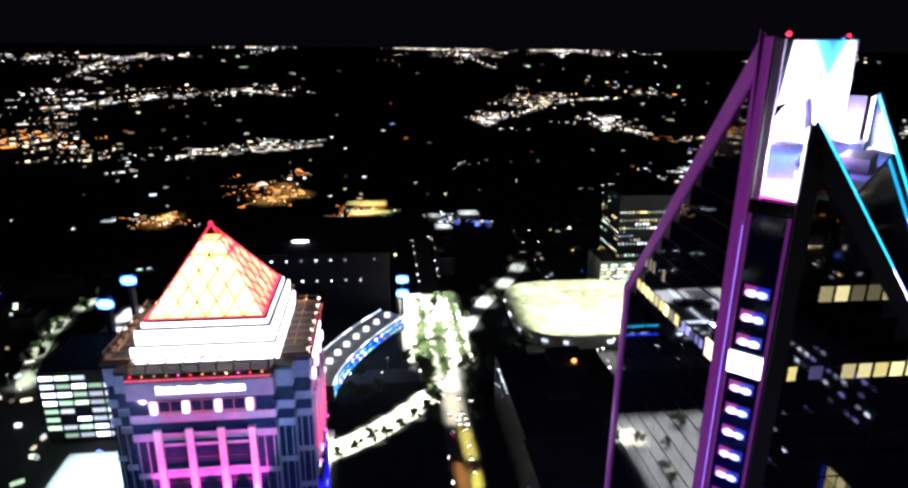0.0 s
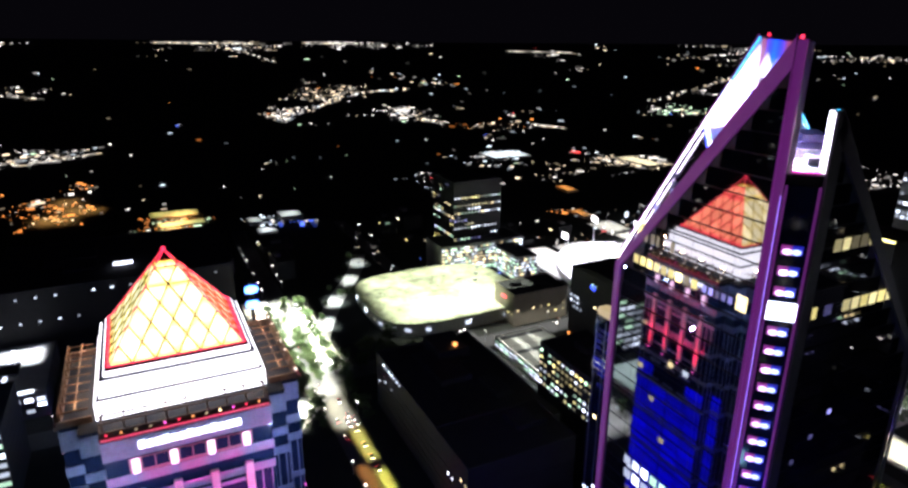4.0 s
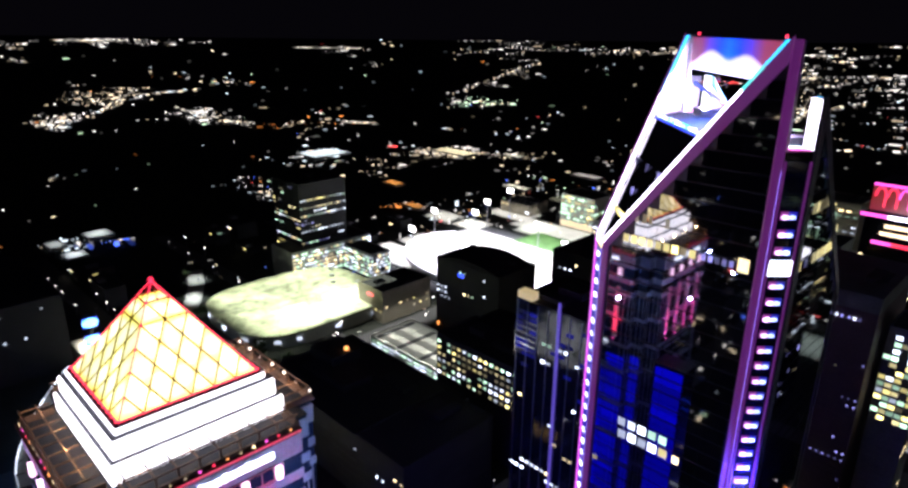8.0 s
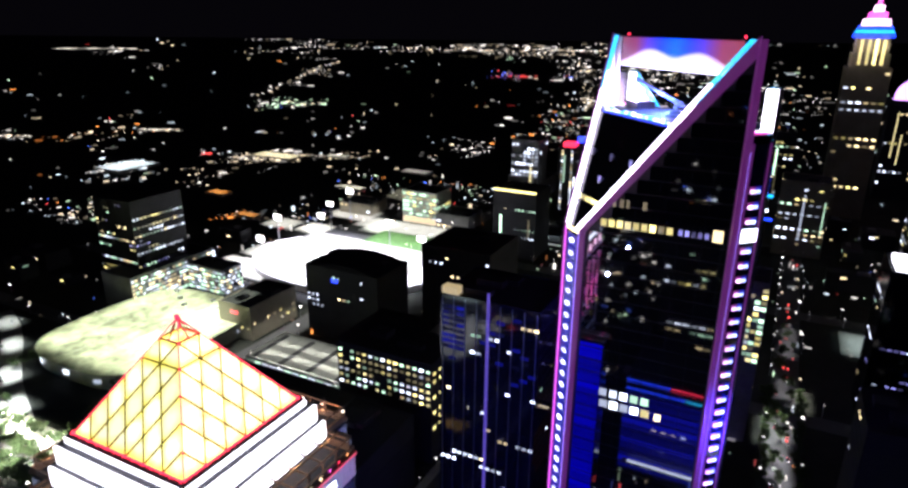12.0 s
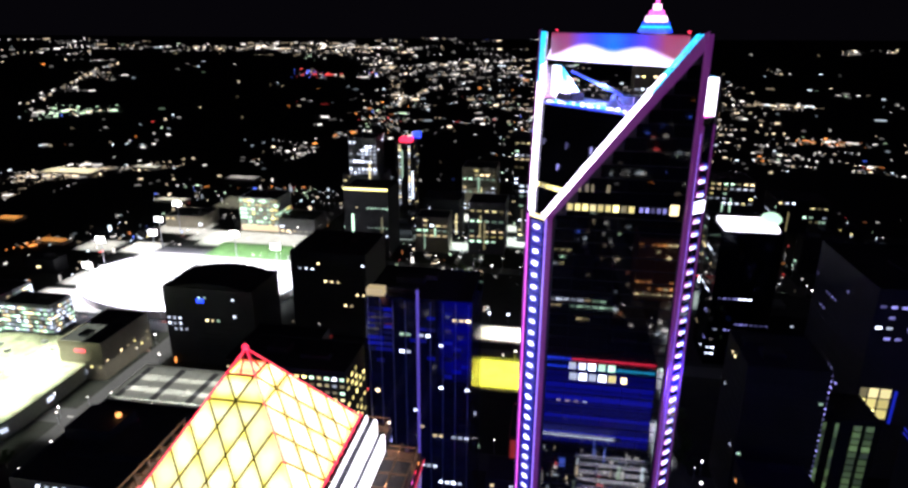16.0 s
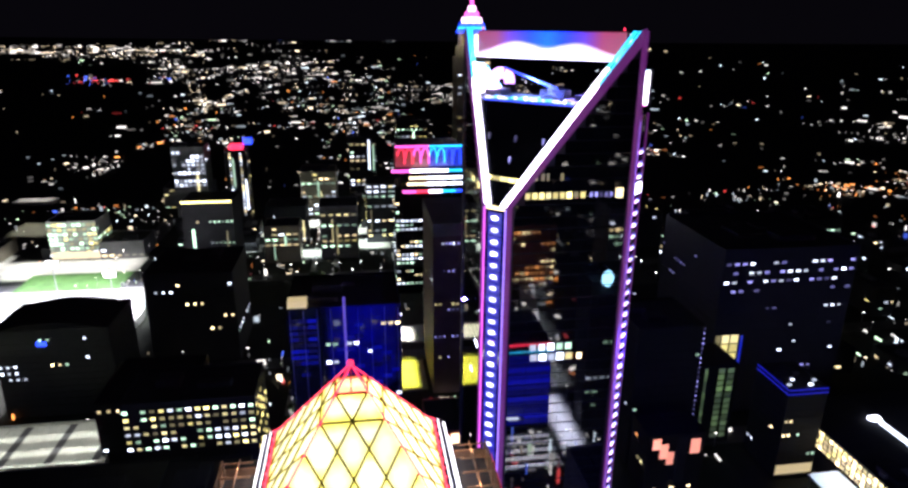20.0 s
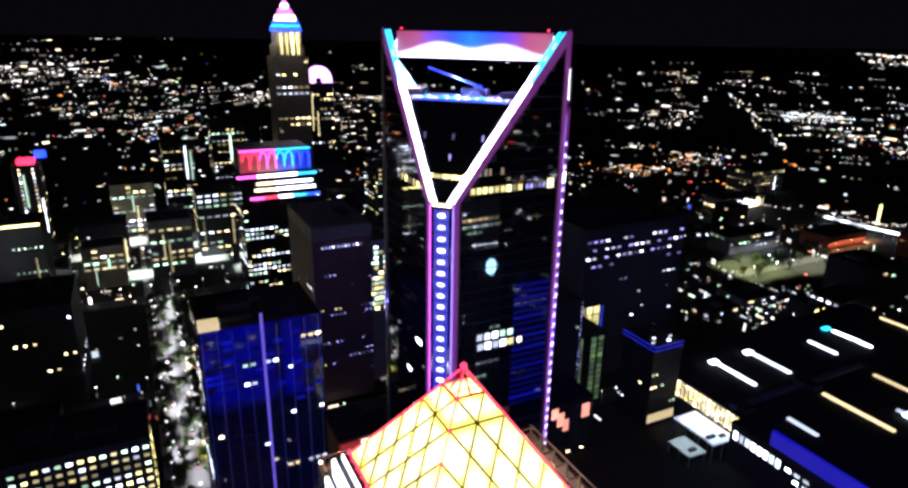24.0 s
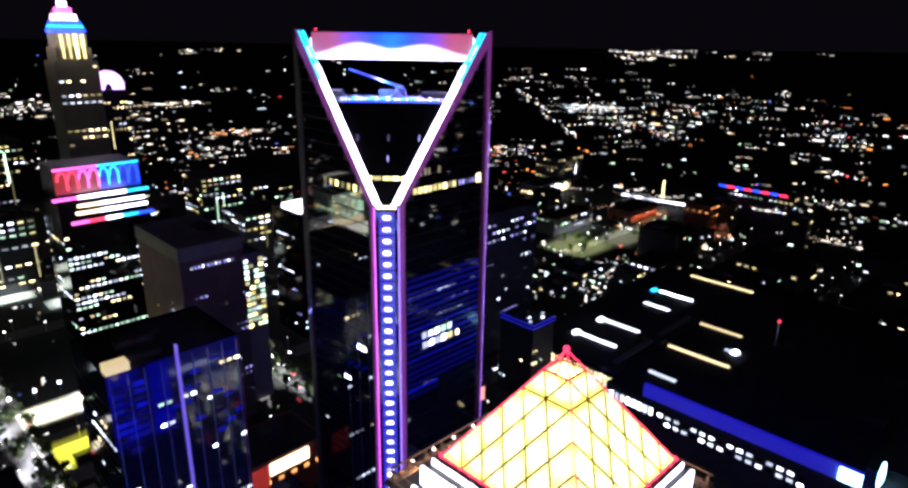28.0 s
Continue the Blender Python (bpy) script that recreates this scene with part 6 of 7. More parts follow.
# the light on the white tents is put in as their own glow
for i in range(9):
    t = (i + 0.5) / 9
    c = Vector((50 - 115 * t, -32 + 62 * t ** 1.5 - 8 * t, 12.4))
    bm = prism(bmesh.new(), [(c.x - 2.6, c.y - 2.2, 12.4), (c.x + 2.6, c.y - 2.2, 12.4), (c.x + 2.6, c.y - 2.2, 14.4), (c.x, c.y - 2.2, 15.8), (c.x - 2.6, c.y - 2.2, 14.4)], (0, 4.4, 0))
    part("lit_tent", bm, "tent_glow", cb, "white tent with its light put in as glow")
# blue sign pylons at the corners of the arena
def sign_pylon(place, label, h, signs):
    py_ = thing("sign_pylon", place, 45, label, "sign")
    pyl = part("pylon", boxes((-3.4, 3.4, -1.4, 1.4, 0, h), bevel=0.2), "dark_metal", py_)
    for z in signs:
        bm = bmesh.new()
        bmesh.ops.create_uvsphere(bm, u_segments=16, v_segments=8, radius=1, matrix=Matrix.Translation((3.4, 0, z)) @ Matrix.Diagonal((0.9, 5.4, 3.4, 1)))
        part("sign_face", bm, "sign_blue", pyl, "oval blue-white lit sign")
        # the haze of blue light round the sign, added as a plate
        part("sign_halo", boxes((2.6, 3.2, -5.2, 5.2, z - 4, z + 4), bevel=0.25), "halo_blue", pyl, "dim blue halo of the sign, built as a glowing plate")


sign_pylon((*ab(-408, -64), 0), "tall dark pylon with two bright blue-white signs", 44, (26, 39))
sign_pylon((*ab(-326, -254), 0), "very tall dark pylon with a bright blue-white sign", 80, (76,))
sign_pylon((*ab(-304, -262), 0), "dark pylon with a bright blue-white sign on top", 72, (68,))
# broad dark arena behind the pyramid tower
ar = building("arena", "broad dark arena with two rows of small wall lamps", -545, -426, -245, -74, 56, "night_facade", [], seed=120, plant=3)
for i in range(13):
    for z in (50, 31):
        if (i * 5 + z) % 7:
            part("wall_lamp", boxes((59.5, 60.0, -80 + i * 12.6, -78.4 + i * 12.6, z, z + 1.3), bevel=0.15), "window_cool", ar, "small white wall lamp")
part("roof_lamp", boxes((24, 27, -2, 12, 57, 58.6), bevel=0.3), "sign_white", ar, "long white-blue roof lamp")
# blocks south-east of the tower, seen in its mirror glass
glow("blue_floor_dim", (0.02, 0.02, 1.0), 0.38, 0.6, body=(0.01, 0.01, 0.03))
lr = building("office_building", "office block with red and blue roof edge lights", -26, 46, -215, -165, 58, "dark_concrete", [("nw", 14, 8, 48, 5.5, 2.4, 1.4, .15, COOL)], seed=90)
for j in range(9):
    part("roof_edge_light", boxes((-35 + j * 7.8, -27.6 + j * 7.8, 25.1, 25.7, 58.6, 60.2)), "led_red" if 2 < j else "led_blue", lr, "coloured light line on the roof edge")
    part("roof_edge_light", boxes((-35 + j * 7.8, -27.6 + j * 7.8, 25.1, 25.5, 54.0, 55.0)), "led_cyan" if j > 3 else "led_blue", lr, "blue light line below the roof edge")
for r in range(12):
    part("blue_floor", boxes((-35.5, 35.5, 25.05, 25.2, 3.7 + r * 4.1, 7.0 + r * 4.1)), "blue_floor_dim", lr, "storey front with deep blue light put in as glow")
building("office_building", "office block with bright storeys", 35, 78, -98, -62, 34, "grey_concrete", [("nw", 5, 7, 31, 4.4, 7.4, 1.5, .8, ["window_cool", "window_cool", "window_warm"])], seed=91)
building("office_building", "dark office block with scattered lit windows", 100, 150, -275, -245, 66, "dark_concrete", [("nw", 10, 9, 58, 6, 2.6, 1.5, .2, COOL)], seed=92)
tw = building("office_tower", "dark tower with one bright white-cyan roof sign", 66, 84, -176, -160, 99, "dark_concrete", [("nw", 4, 18, 94, 4.8, 2.8, 1.4, .3, COOL)], seed=103, plant=1)
bm = bmesh.new()
bmesh.ops.create_uvsphere(bm, u_segments=14, v_segments=8, radius=1, matrix=Matrix.Translation((0, 8.6, 102)) @ Matrix.Diagonal((3.6, 0.8, 5.2, 1)))
part("sign_face", bm, "sign_cyan", tw, "bright white-cyan sign panel")
building("apartment_block", "apartment block with orange-lit windows", 60, 120, -440, -400, 60, "red_brick", [("nw", 12, 9, 54, 6, 3.4, 2.0, .5, ["window_orange", "window_warm"])], seed=93)
building("office_tower", "pale office tower with lit storeys", 150, 190, -380, -345, 90, "grey_concrete", [("nw", 7, 12, 84, 6.4, 4.0, 1.8, .5, COOL)], seed=94)
building("office_tower", "dark office tower with scattered lights", -40, 0, -400, -360, 84, "dark_concrete", [("nw", 7, 12, 78, 6.4, 3.6, 1.8, .35, MIXED)], seed=95)
part("foot_light", boxes((-30, 16, 27.4, 28.2, 9.5, 10.6)), "window_cool", lr, "white light line along the entrance roof")
part("entrance_roof", boxes((-33, 20, 25.1, 28.2, 8.6, 9.5)), "grey_concrete", lr)
# forecourt steps and slanting avenue south-east of the tower, placed to fit the mirror image
for i in range(5):
    strip("pavement", 4, 45, -159 + i * 7, -154.6 + i * 7, 0.3 + 0.1 * i, "paving", "pale paved forecourt band under lamps", "pavement")
tagged(part("road", bar(bmesh.new(), (*ab(57, -230), 0.14), (*ab(122, -540), 0.14), 15, 0.3), "paving"), "pale lit avenue that slants away from the grid", "road", kind="structure")
# pale lit terrace west of the pyramid tower
strip("pavement", -245, -160, -188, -113, 0.22, "paving", "pale lit terrace with trees", "pavement")
# low block added to carry blue bands into the tower's mirror image
bc = building("office_building", "low block with bands of blue light", -384, -350, -196, -150, 14, "dark_concrete", [("ne", 5, 2, 11, 5, 5.0, 2.0, .6, COOL)], seed=97, plant=1)
for z in (5.0, 12.6):
    part("blue_band", boxes((17.05, 17.3, -21, 21, z - 0.8, z + 0.8)), "led_blue" if z < 9 else "led_cyan", bc, "band of blue light")
building("office_building", "office block with rows of white-lit storeys", -18, 26, -262, -236, 70, "dark_concrete", [("nw", 9, 14, 66, 4.6, 4.0, 1.2, .30, COOL + ["window_dim"])], seed=99)
# block added so that its blue bands tint the tower's mirror glass
sb = building("office_building", "broad glass block with deep blue storeys", 88, 178, -206, -153, 94, "blue_glass", [("nw", 14, 20, 90, 4.4, 4.4, 0.8, .12, ["window_dim", "window_dim", "window_cool"])], seed=101)
for r in range(20):
    part("blue_floor", boxes((-44.5, 44.5, 26.55, 26.7, 4.2 + r * 4.4, 6.3 + r * 4.4)), "blue_floor_dim", sb, "storey front with deep blue light put in as glow")

# ---- far town lights ----
rng = random.Random(21)
F_CAM = 1116.0
dyr = [(1116.0 * (240 - ground_z(r)) / r, r) for r in range(420, 4860, 10)]
def radius_for(dy):
    lo = 0
    for d, r in dyr:
        if d <= dy:
            return r
    return 4850
SETS = {k: ([], []) for k in ("bright", "white", "cool", "warm", "orange", "green", "red", "blue")}
def lit_house(x, y, w, d, h, turn, colour):
    """One far building as a glowing low block standing on the land."""
    V, Fc = SETS[colour]
    r = math.hypot(x, y)
    z = ground_z(r) - 0.5
    c, s = math.cos(turn), math.sin(turn)
    n = len(V)
    for zz in (z, z + h + 0.5):
        for sx, sy in ((-1, -1), (1, -1), (1, 1), (-1, 1)):
            px, py = sx * w / 2, sy * d / 2
            V.append((x + c * px - s * py, y + s * px + c * py, zz))
    for f in ((0, 1, 5, 4), (1, 2, 6, 5), (2, 3, 7, 6), (3, 0, 4, 7), (4, 5, 6, 7)):
        Fc.append(tuple(n + i for i in f))
COLS = ["white"] * 40 + ["cool"] * 22 + ["warm"] * 22 + ["orange"] * 6 + ["green"] * 7 + ["red"] * 2 + ["blue"] * 1
def scatter(n, az0, az1, dy0, dy1, palette, size=1.0, clump=0.6):
    seeds = [(rng.uniform(az0, az1), rng.uniform(dy0, dy1)) for _ in range(max(1, n // 9))]
    for _ in range(n):
        if rng.random() < clump:
            ca, cd = rng.choice(seeds)
            az, dy = ca + rng.gauss(0, 1.1), cd + rng.gauss(0, 4.5)
        else:
            az, dy = rng.uniform(az0, az1), rng.uniform(dy0, dy1)
        dy = min(max(dy, 17), 330)
        r = radius_for(dy)
        k = r / F_CAM * size * (0.8 if r > 1500 else 1.0)
        w, h = (2.0 + 7.5 * rng.random() ** 2) * k * (2.2 if rng.random() < 0.10 else 1), rng.uniform(1.0, 2.5) * k
        a = math.radians(az)
        lit_house(r * math.cos(a), r * math.sin(a), w, max(2.0, w * 0.4), h, a + math.pi / 2 + rng.uniform(-.5, .5), rng.choice(palette))
# scattered houses, thin far off
scatter(110, 205, 262, 30, 175, COLS, 0.8)
scatter(120, 196, 262, 150, 330, COLS, 0.9)
scatter(110, 165, 205, 30, 170, COLS, 0.8)
scatter(100, 165, 200, 150, 300, COLS, 0.9)
scatter(90, 120, 165, 40, 240, COLS, 0.8)
scatter(160, 85, 122, 40, 260, COLS, 0.8)
scatter(60, 40, 88, 75, 200, COLS, 0.7)
scatter(200, 42, 88, 200, 370, COLS, 0.9)
scatter(200, 118, 160, 200, 370, COLS, 0.9)
scatter(90, 112, 140, 60, 260, COLS + ["green"] * 10, 0.85)
# districts that face the mirror glass, behind the two towers
scatter(700, -95, 40, 60, 330, COLS + ["blue"] * 6, 1.3)
for _ in range(1000):
    a, r = math.radians(rng.uniform(-95, 35)), rng.uniform(230, 700)
    lit_house(r * math.cos(a), r * math.sin(a), rng.uniform(1.5, 7), 2, rng.uniform(1.2, 2.6), rng.uniform(0, 3), rng.choice(COLS + ["blue"] * 8))
# districts and strip roads: bearing, distance, spread in bearing, spread in depth, number, kind of light
KINDS = {"w": "white", "a": "warm", "o": "orange", "c": "cool", "g": "green", "b": "blue", "r": "red"}
DISTRICT_A = [
    (252.4, 3543, 3.1, 4, 22, "w"),
    (245.8, 3590, 3.1, 4, 24, "w"),
    (248.6, 2715, 1.5, 9, 18, "w"),
    (235.2, 4801, 3.1, 5, 12, "w"),
    (220.0, 4749, 3.1, 11, 40, "wa"),
    (210.5, 4809, 2.1, 7, 24, "w"),
    (205.6, 4506, 2.1, 6, 10, "w"),
    (251.9, 1911, 3.1, 15, 26, "w"),
    (244.8, 1866, 4.1, 10, 30, "a"),
    (238.1, 1994, 2.1, 6, 12, "w"),
    (254.0, 1594, 0.8, 18, 12, "a"),
    (256.6, 1359, 2.6, 12, 40, "ao"),
    (253.9, 1203, 2.6, 8, 16, "a"),
    (240.5, 1177, 4.6, 7, 28, "w"),
    (240.4, 875, 2.0, 18, 42, "o"),
    (237.4, 971, 0.4, 14, 9, "o"),
    (232.8, 753, 1.7, 22, 40, "og"),
    (251.6, 805, 1.5, 9, 26, "o"),
    (212.8, 1741, 2.3, 11, 36, "a"),
]
DISTRICT_B = [
    (218.0, 1446, 0.7, 6, 14, "w"),
    (206.1, 1436, 2.0, 9, 18, "w"),
    (199.3, 1002, 1.5, 6, 8, "w"),
    (224.5, 721, 1.3, 13, 16, "c"),
    (220.3, 697, 0.7, 4, 6, "b"),
    (191.0, 3349, 1.0, 5, 8, "w"),
    (176.7, 3766, 3.1, 14, 22, "w"),
    (178.2, 1886, 0.7, 5, 6, "w"),
    (175.8, 2225, 0.7, 5, 8, "w"),
    (180.2, 1528, 2.1, 5, 12, "g"),
    (197.6, 1267, 3.1, 6, 12, "ao"),
    (197.4, 1006, 1.8, 7, 26, "c"),
    (184.3, 990, 2.8, 7, 70, "aaw"),
    (177.8, 966, 1.5, 4, 12, "a"),
    (191.2, 917, 1.5, 14, 12, "a"),
    (203.6, 804, 2.6, 18, 30, "m"),
    (190.9, 716, 0.9, 7, 10, "o"),
    (158.9, 2128, 1.2, 4, 10, "br"),
    (162.6, 3552, 6.2, 5, 50, "wa"),
]
DISTRICT_C = [
    (152.4, 2624, 1.5, 18, 18, "w"),
    (181.1, 1509, 3.1, 7, 18, "g"),
    (156.2, 3400, 6.2, 9, 64, "aw"),
    (151.6, 2251, 0.5, 12, 10, "a"),
    (151.4, 1551, 0.5, 12, 10, "a"),
    (145.7, 2234, 4.1, 28, 60, "w"),
    (157.0, 2090, 2.1, 4, 10, "rb"),
    (163.4, 1009, 1.5, 9, 14, "w"),
    (116.6, 1558, 2.1, 4, 14, "a"),
    (111.6, 1172, 2.1, 5, 14, "o"),
    (106.4, 1007, 1.5, 7, 8, "m"),
    (113.2, 1070, 3.1, 28, 26, "w"),
    (111.5, 3703, 1.5, 3, 6, "w"),
    (153.0, 1242, 4.1, 25, 50, "m"),
    (142.7, 2402, 3.1, 20, 46, "w"),
    (138.0, 1470, 5.6, 55, 130, "m"),
    (120.8, 1326, 2.1, 38, 60, "aw"),
    (127.0, 1593, 3.1, 20, 30, "w"),
    (87.6, 2369, 1.5, 11, 18, "a"),
]
DISTRICT_D = [
    (75.2, 1536, 2.3, 7, 34, "c"),
    (87.9, 908, 2.8, 9, 36, "o"),
    (81.3, 1025, 2.6, 14, 26, "m"),
    (88.0, 1498, 3.1, 28, 44, "w"),
    (69.1, 1317, 4.1, 38, 80, "m"),
    (71.4, 4176, 3.1, 9, 14, "w"),
    (75.8, 1551, 2.1, 5, 40, "c"),
    (83.9, 993, 1.4, 9, 14, "o"),
    (82.1, 2145, 0.6, 14, 9, "w"),
    (78.0, 2000, 4.1, 18, 24, "w"),
    (64.8, 1700, 7.2, 30, 70, "m"),
    (53.3, 1363, 4.4, 36, 60, "m"),
    (71.3, 3759, 4.1, 9, 22, "w"),
    (65.8, 4809, 3.1, 3, 8, "w"),
    (70.7, 1348, 1.5, 5, 12, "a"),
    (45.6, 695, 3.1, 22, 34, "am"),
    (64.2, 786, 3.1, 6, 18, "w"),
    (67.6, 700, 2.6, 14, 20, "o"),
    (50.4, 876, 3.1, 20, 24, "m"),
]
for az, r0, saz, sdy, n, kinds in DISTRICT_A + DISTRICT_B + DISTRICT_C + DISTRICT_D:
    d0 = 1116.0 * (240 - ground_z(r0)) / r0
    pal = COLS if kinds == "m" else [KINDS.get(k, "white") for k in kinds for _ in range(3)] + ["white", "warm"]
    for _ in range(int(n * (0.95 if az < 92 else 1.3))):
        a = math.radians(az + rng.gauss(0, saz * 0.8))
        r = radius_for(min(max(d0 + rng.gauss(0, sdy * 0.8), 17), 380))
        k = r / F_CAM * (0.82 if r > 1500 else 1.0)
        w = (2.2 + 8 * rng.random() ** 2) * k * (2.0 if rng.random() < 0.15 else 1)
        lit_house(r * math.cos(a), r * math.sin(a), w, max(2.0, w * 0.4), rng.uniform(1.0, 2.6) * k, a + math.pi / 2 + rng.uniform(-.4, .4), rng.choice(pal))
        # smaller lights beside it, in a row along its street
        turn, step = a + math.pi / 2 + rng.choice((-.5, -.1, .25, .7)), rng.uniform(7, 16) * k
        for j in range(rng.choice((0, 1, 1, 2, 3))):
            x, y = r * math.cos(a) + (j + 1) * step * math.cos(turn), r * math.sin(a) + (j + 1) * step * math.sin(turn)
            lit_house(x, y, rng.uniform(1.0, 3.2) * k, 1.2 * k, rng.uniform(0.7, 1.5) * k, turn, rng.choice(pal))

# strip roads that run through the far town: bearing and distance of their bends
ROADS = [((218.6, 1368), (216.0, 1472), (210.0, 1768), (205.2, 1837)), ((207.4, 1471), (203.4, 1271)), ((183.1, 1657), (174.3, 2628)),
         ((247.6, 1130), (234.6, 1207)), ((252.2, 2352), (247.2, 3402), (243.3, 3635)), ((254.7, 1736), (243.4, 1894)), ((156.2, 3559), (150.0, 3460)),
         ((152.7, 2763), (151.0, 1550), (153.1, 1383)), ((153.1, 1396), (147.5, 1766)), ((75.8, 4500), (69.4, 3744)), ((77.3, 1568), (72.7, 1565)), ((117.8, 1578), (113.4, 1604)), ((82.9, 1814), (75.8, 1151))]
for road in ROADS:
    for (az0, r0), (az1, r1) in zip(road, road[1:]):
        p, q = Vector((r0 * math.cos(math.radians(az0)), r0 * math.sin(math.radians(az0)))), Vector((r1 * math.cos(math.radians(az1)), r1 * math.sin(math.radians(az1))))
        n = int(6 + 26 * abs(az1 - az0) / 8 + 14 * abs(math.log(r1 / r0)))
        turn = math.atan2(q.y - p.y, q.x - p.x)
        for i in range(n):
            c = p.lerp(q, (i + rng.uniform(-.4, .4)) / n) + Vector((rng.gauss(0, 8), rng.gauss(0, 8)))
            k = c.length / F_CAM
            lit_house(c.x, c.y, rng.uniform(3, 9) * k, 2.0 * k, rng.uniform(1.0, 2.2) * k, turn + rng.uniform(-.1, .1), rng.choice(("white", "white", "warm", "warm", "cool")))
# the brightest strip roads and shopping streets, lit almost without a gap
STREETS = [((219.3, 1409), (216.1, 1540)), ((214.5, 1876), (213.6, 1595), (210.3, 1876)), ((208.2, 1539), (205.0, 1349), (202.7, 1302)), ((240.6, 1136), (234.4, 1170)),
           ((224.3, 4840), (216.2, 4494)), ((219.0, 3987), (216.1, 2737)), ((212.8, 4800), (207.9, 4564)), ((195.3, 3650), (189.9, 3568)), ((194.5, 1291), (191.3, 1261)), ((238.9, 1968), (235.2, 1833))]
for road in STREETS:
    for (az0, r0), (az1, r1) in zip(road, road[1:]):
        p, q = Vector((r0 * math.cos(math.radians(az0)), r0 * math.sin(math.radians(az0)))), Vector((r1 * math.cos(math.radians(az1)), r1 * math.sin(math.radians(az1))))
        n = int(8 + 30 * abs(az1 - az0) / 8 + 16 * abs(math.log(r1 / r0)))
        turn = math.atan2(q.y - p.y, q.x - p.x)
        for i in range(n):
            c = p.lerp(q, (i + rng.uniform(-.5, .5)) / n) + Vector((rng.gauss(0, 5), rng.gauss(0, 5)))
            k = c.length / F_CAM
            lit_house(c.x, c.y, rng.uniform(3, 12) * k, 1.6 * k, rng.uniform(0.7, 1.7) * k, turn + rng.uniform(-.1, .1), rng.choice(("bright", "bright", "bright", "warm")))
for a, b, w in ((-704, 19, 9), (-688, 58, 12), (-694, 44, 5), (-712, 8, 4)):
    lit_house(*ab(a, b), w, 4, 4, 0.8, "blue")
    lit_house(*ab(a - 4, b + 3), w * 0.4, 3, 5, 0.8, "bright")
# shop fronts, signs and lamps at street level between the blocks of the inner city
LINES = [-580, -515, -450, -380, -250, -180, -108, -40, 58, 130, 215, 290, 360, 430, 500, 580, 640]
spots = [(rng.uniform(-560, 640), rng.uniform(100, 680)) for _ in range(70)]
for _ in range(1500):
    if rng.random() < 0.45:
        ca, cb = rng.choice(spots)
        a, b = ca + rng.gauss(0, 22), cb + rng.gauss(0, 22)
        turn = rng.choice((0.785, 2.356))
    elif rng.random() < 0.5:
        a, b, turn = rng.choice(LINES) + rng.uniform(-11, 11), rng.uniform(60, 680), 2.356
    else:
        a, b, turn = rng.uniform(-560, 660), rng.choice((92, 160, 222, 300, 345, 401, 470, 530, 590, 650)) + rng.uniform(-10, 10), 0.785
    if a > 235 and b < 100 or math.hypot(a, b) < 130 or (-460 < a < -240 and 230 < b < 390):
        continue
    x, y = ab(a, b)
    lit_house(x, y, 0.8 + 6 * rng.random() ** 3, rng.uniform(0.5, 1.2), rng.uniform(0.6, 1.7) + (rng.uniform(2, 6) if rng.random() < 0.1 else 0), turn, rng.choice(COLS + ["green"] * 6 + ["red"] * 4 + ["blue"] * 3))
# tail lights along the avenue behind the tower
for _ in range(34):
    x, y = ab(rng.choice((54, 58, 62)) + rng.uniform(-2, 2), rng.uniform(110, 640))
    lit_house(x, y, 1.7, 0.5, 1.0, 0.785, rng.choice(("red", "red", "red", "white")))
# small glowing blocks added between the two towers to brighten the mirror image
for _ in range(260):
    a, b = rng.uniform(-24, 84), rng.uniform(-162, -58)
    if 33 < a < 80 and -100 < b < -60:
        continue
    x, y = ab(a, b)
    lit_house(x, y, 0.6 + 3.5 * rng.random() ** 2, 0.8, rng.uniform(0.5, 1.8) + (rng.uniform(2, 9) if rng.random() < 0.3 else 0), rng.choice((0.785, 2.356)), rng.choice(COLS + ["blue"] * 30 + ["red"] * 8))
# busy street beyond the convention hall
for _ in range(70):
    x, y = ab(rng.uniform(320, 470), 150 + rng.gauss(0, 16))
    lit_house(x, y, 1 + 6 * rng.random() ** 2, 0.9, rng.uniform(0.7, 2.2), rng.choice((0.785, 2.356)), rng.choice(("warm", "white", "white", "green", "cool")))

# ---- low blocks, street lamps, trees and cars ----
rng = random.Random(77)
TAKEN = [(425, 600, 180, 310), (600, 700, 385, 440), (-100, 48, 112, 290), (-550, -420, -250, -68), (-490, -296, -368, -316), (-262, -122, -12, 104), (-300, -160, 100, 300), (-520, -324, 20, 230), (-99, -50, 37, 76), (-26, 12, 146, 244), (-40, 40, 330, 395), (-470, -160, 230, 480), (90, 235, -10, 195), (170, 420, -155, 90), (84, 184, -226, -148), (44, 90, -190, -156), (-24, 32, -268, -230), (-250, -155, -192, -108), (-390, -345, -200, -146), (-100, -30, 70, 215), (95, 150, 230, 280), (-45, 40, -40, 40), (-100, -35, -165, -95), (-425, -185, -305, -40), (-480, -320, -70, 0), (-30, 80, -218, -58), (98, 152, -278, -242), (55, 125, -442, -398), (148, 192, -382, -343), (-42, 2, -402, -358)]
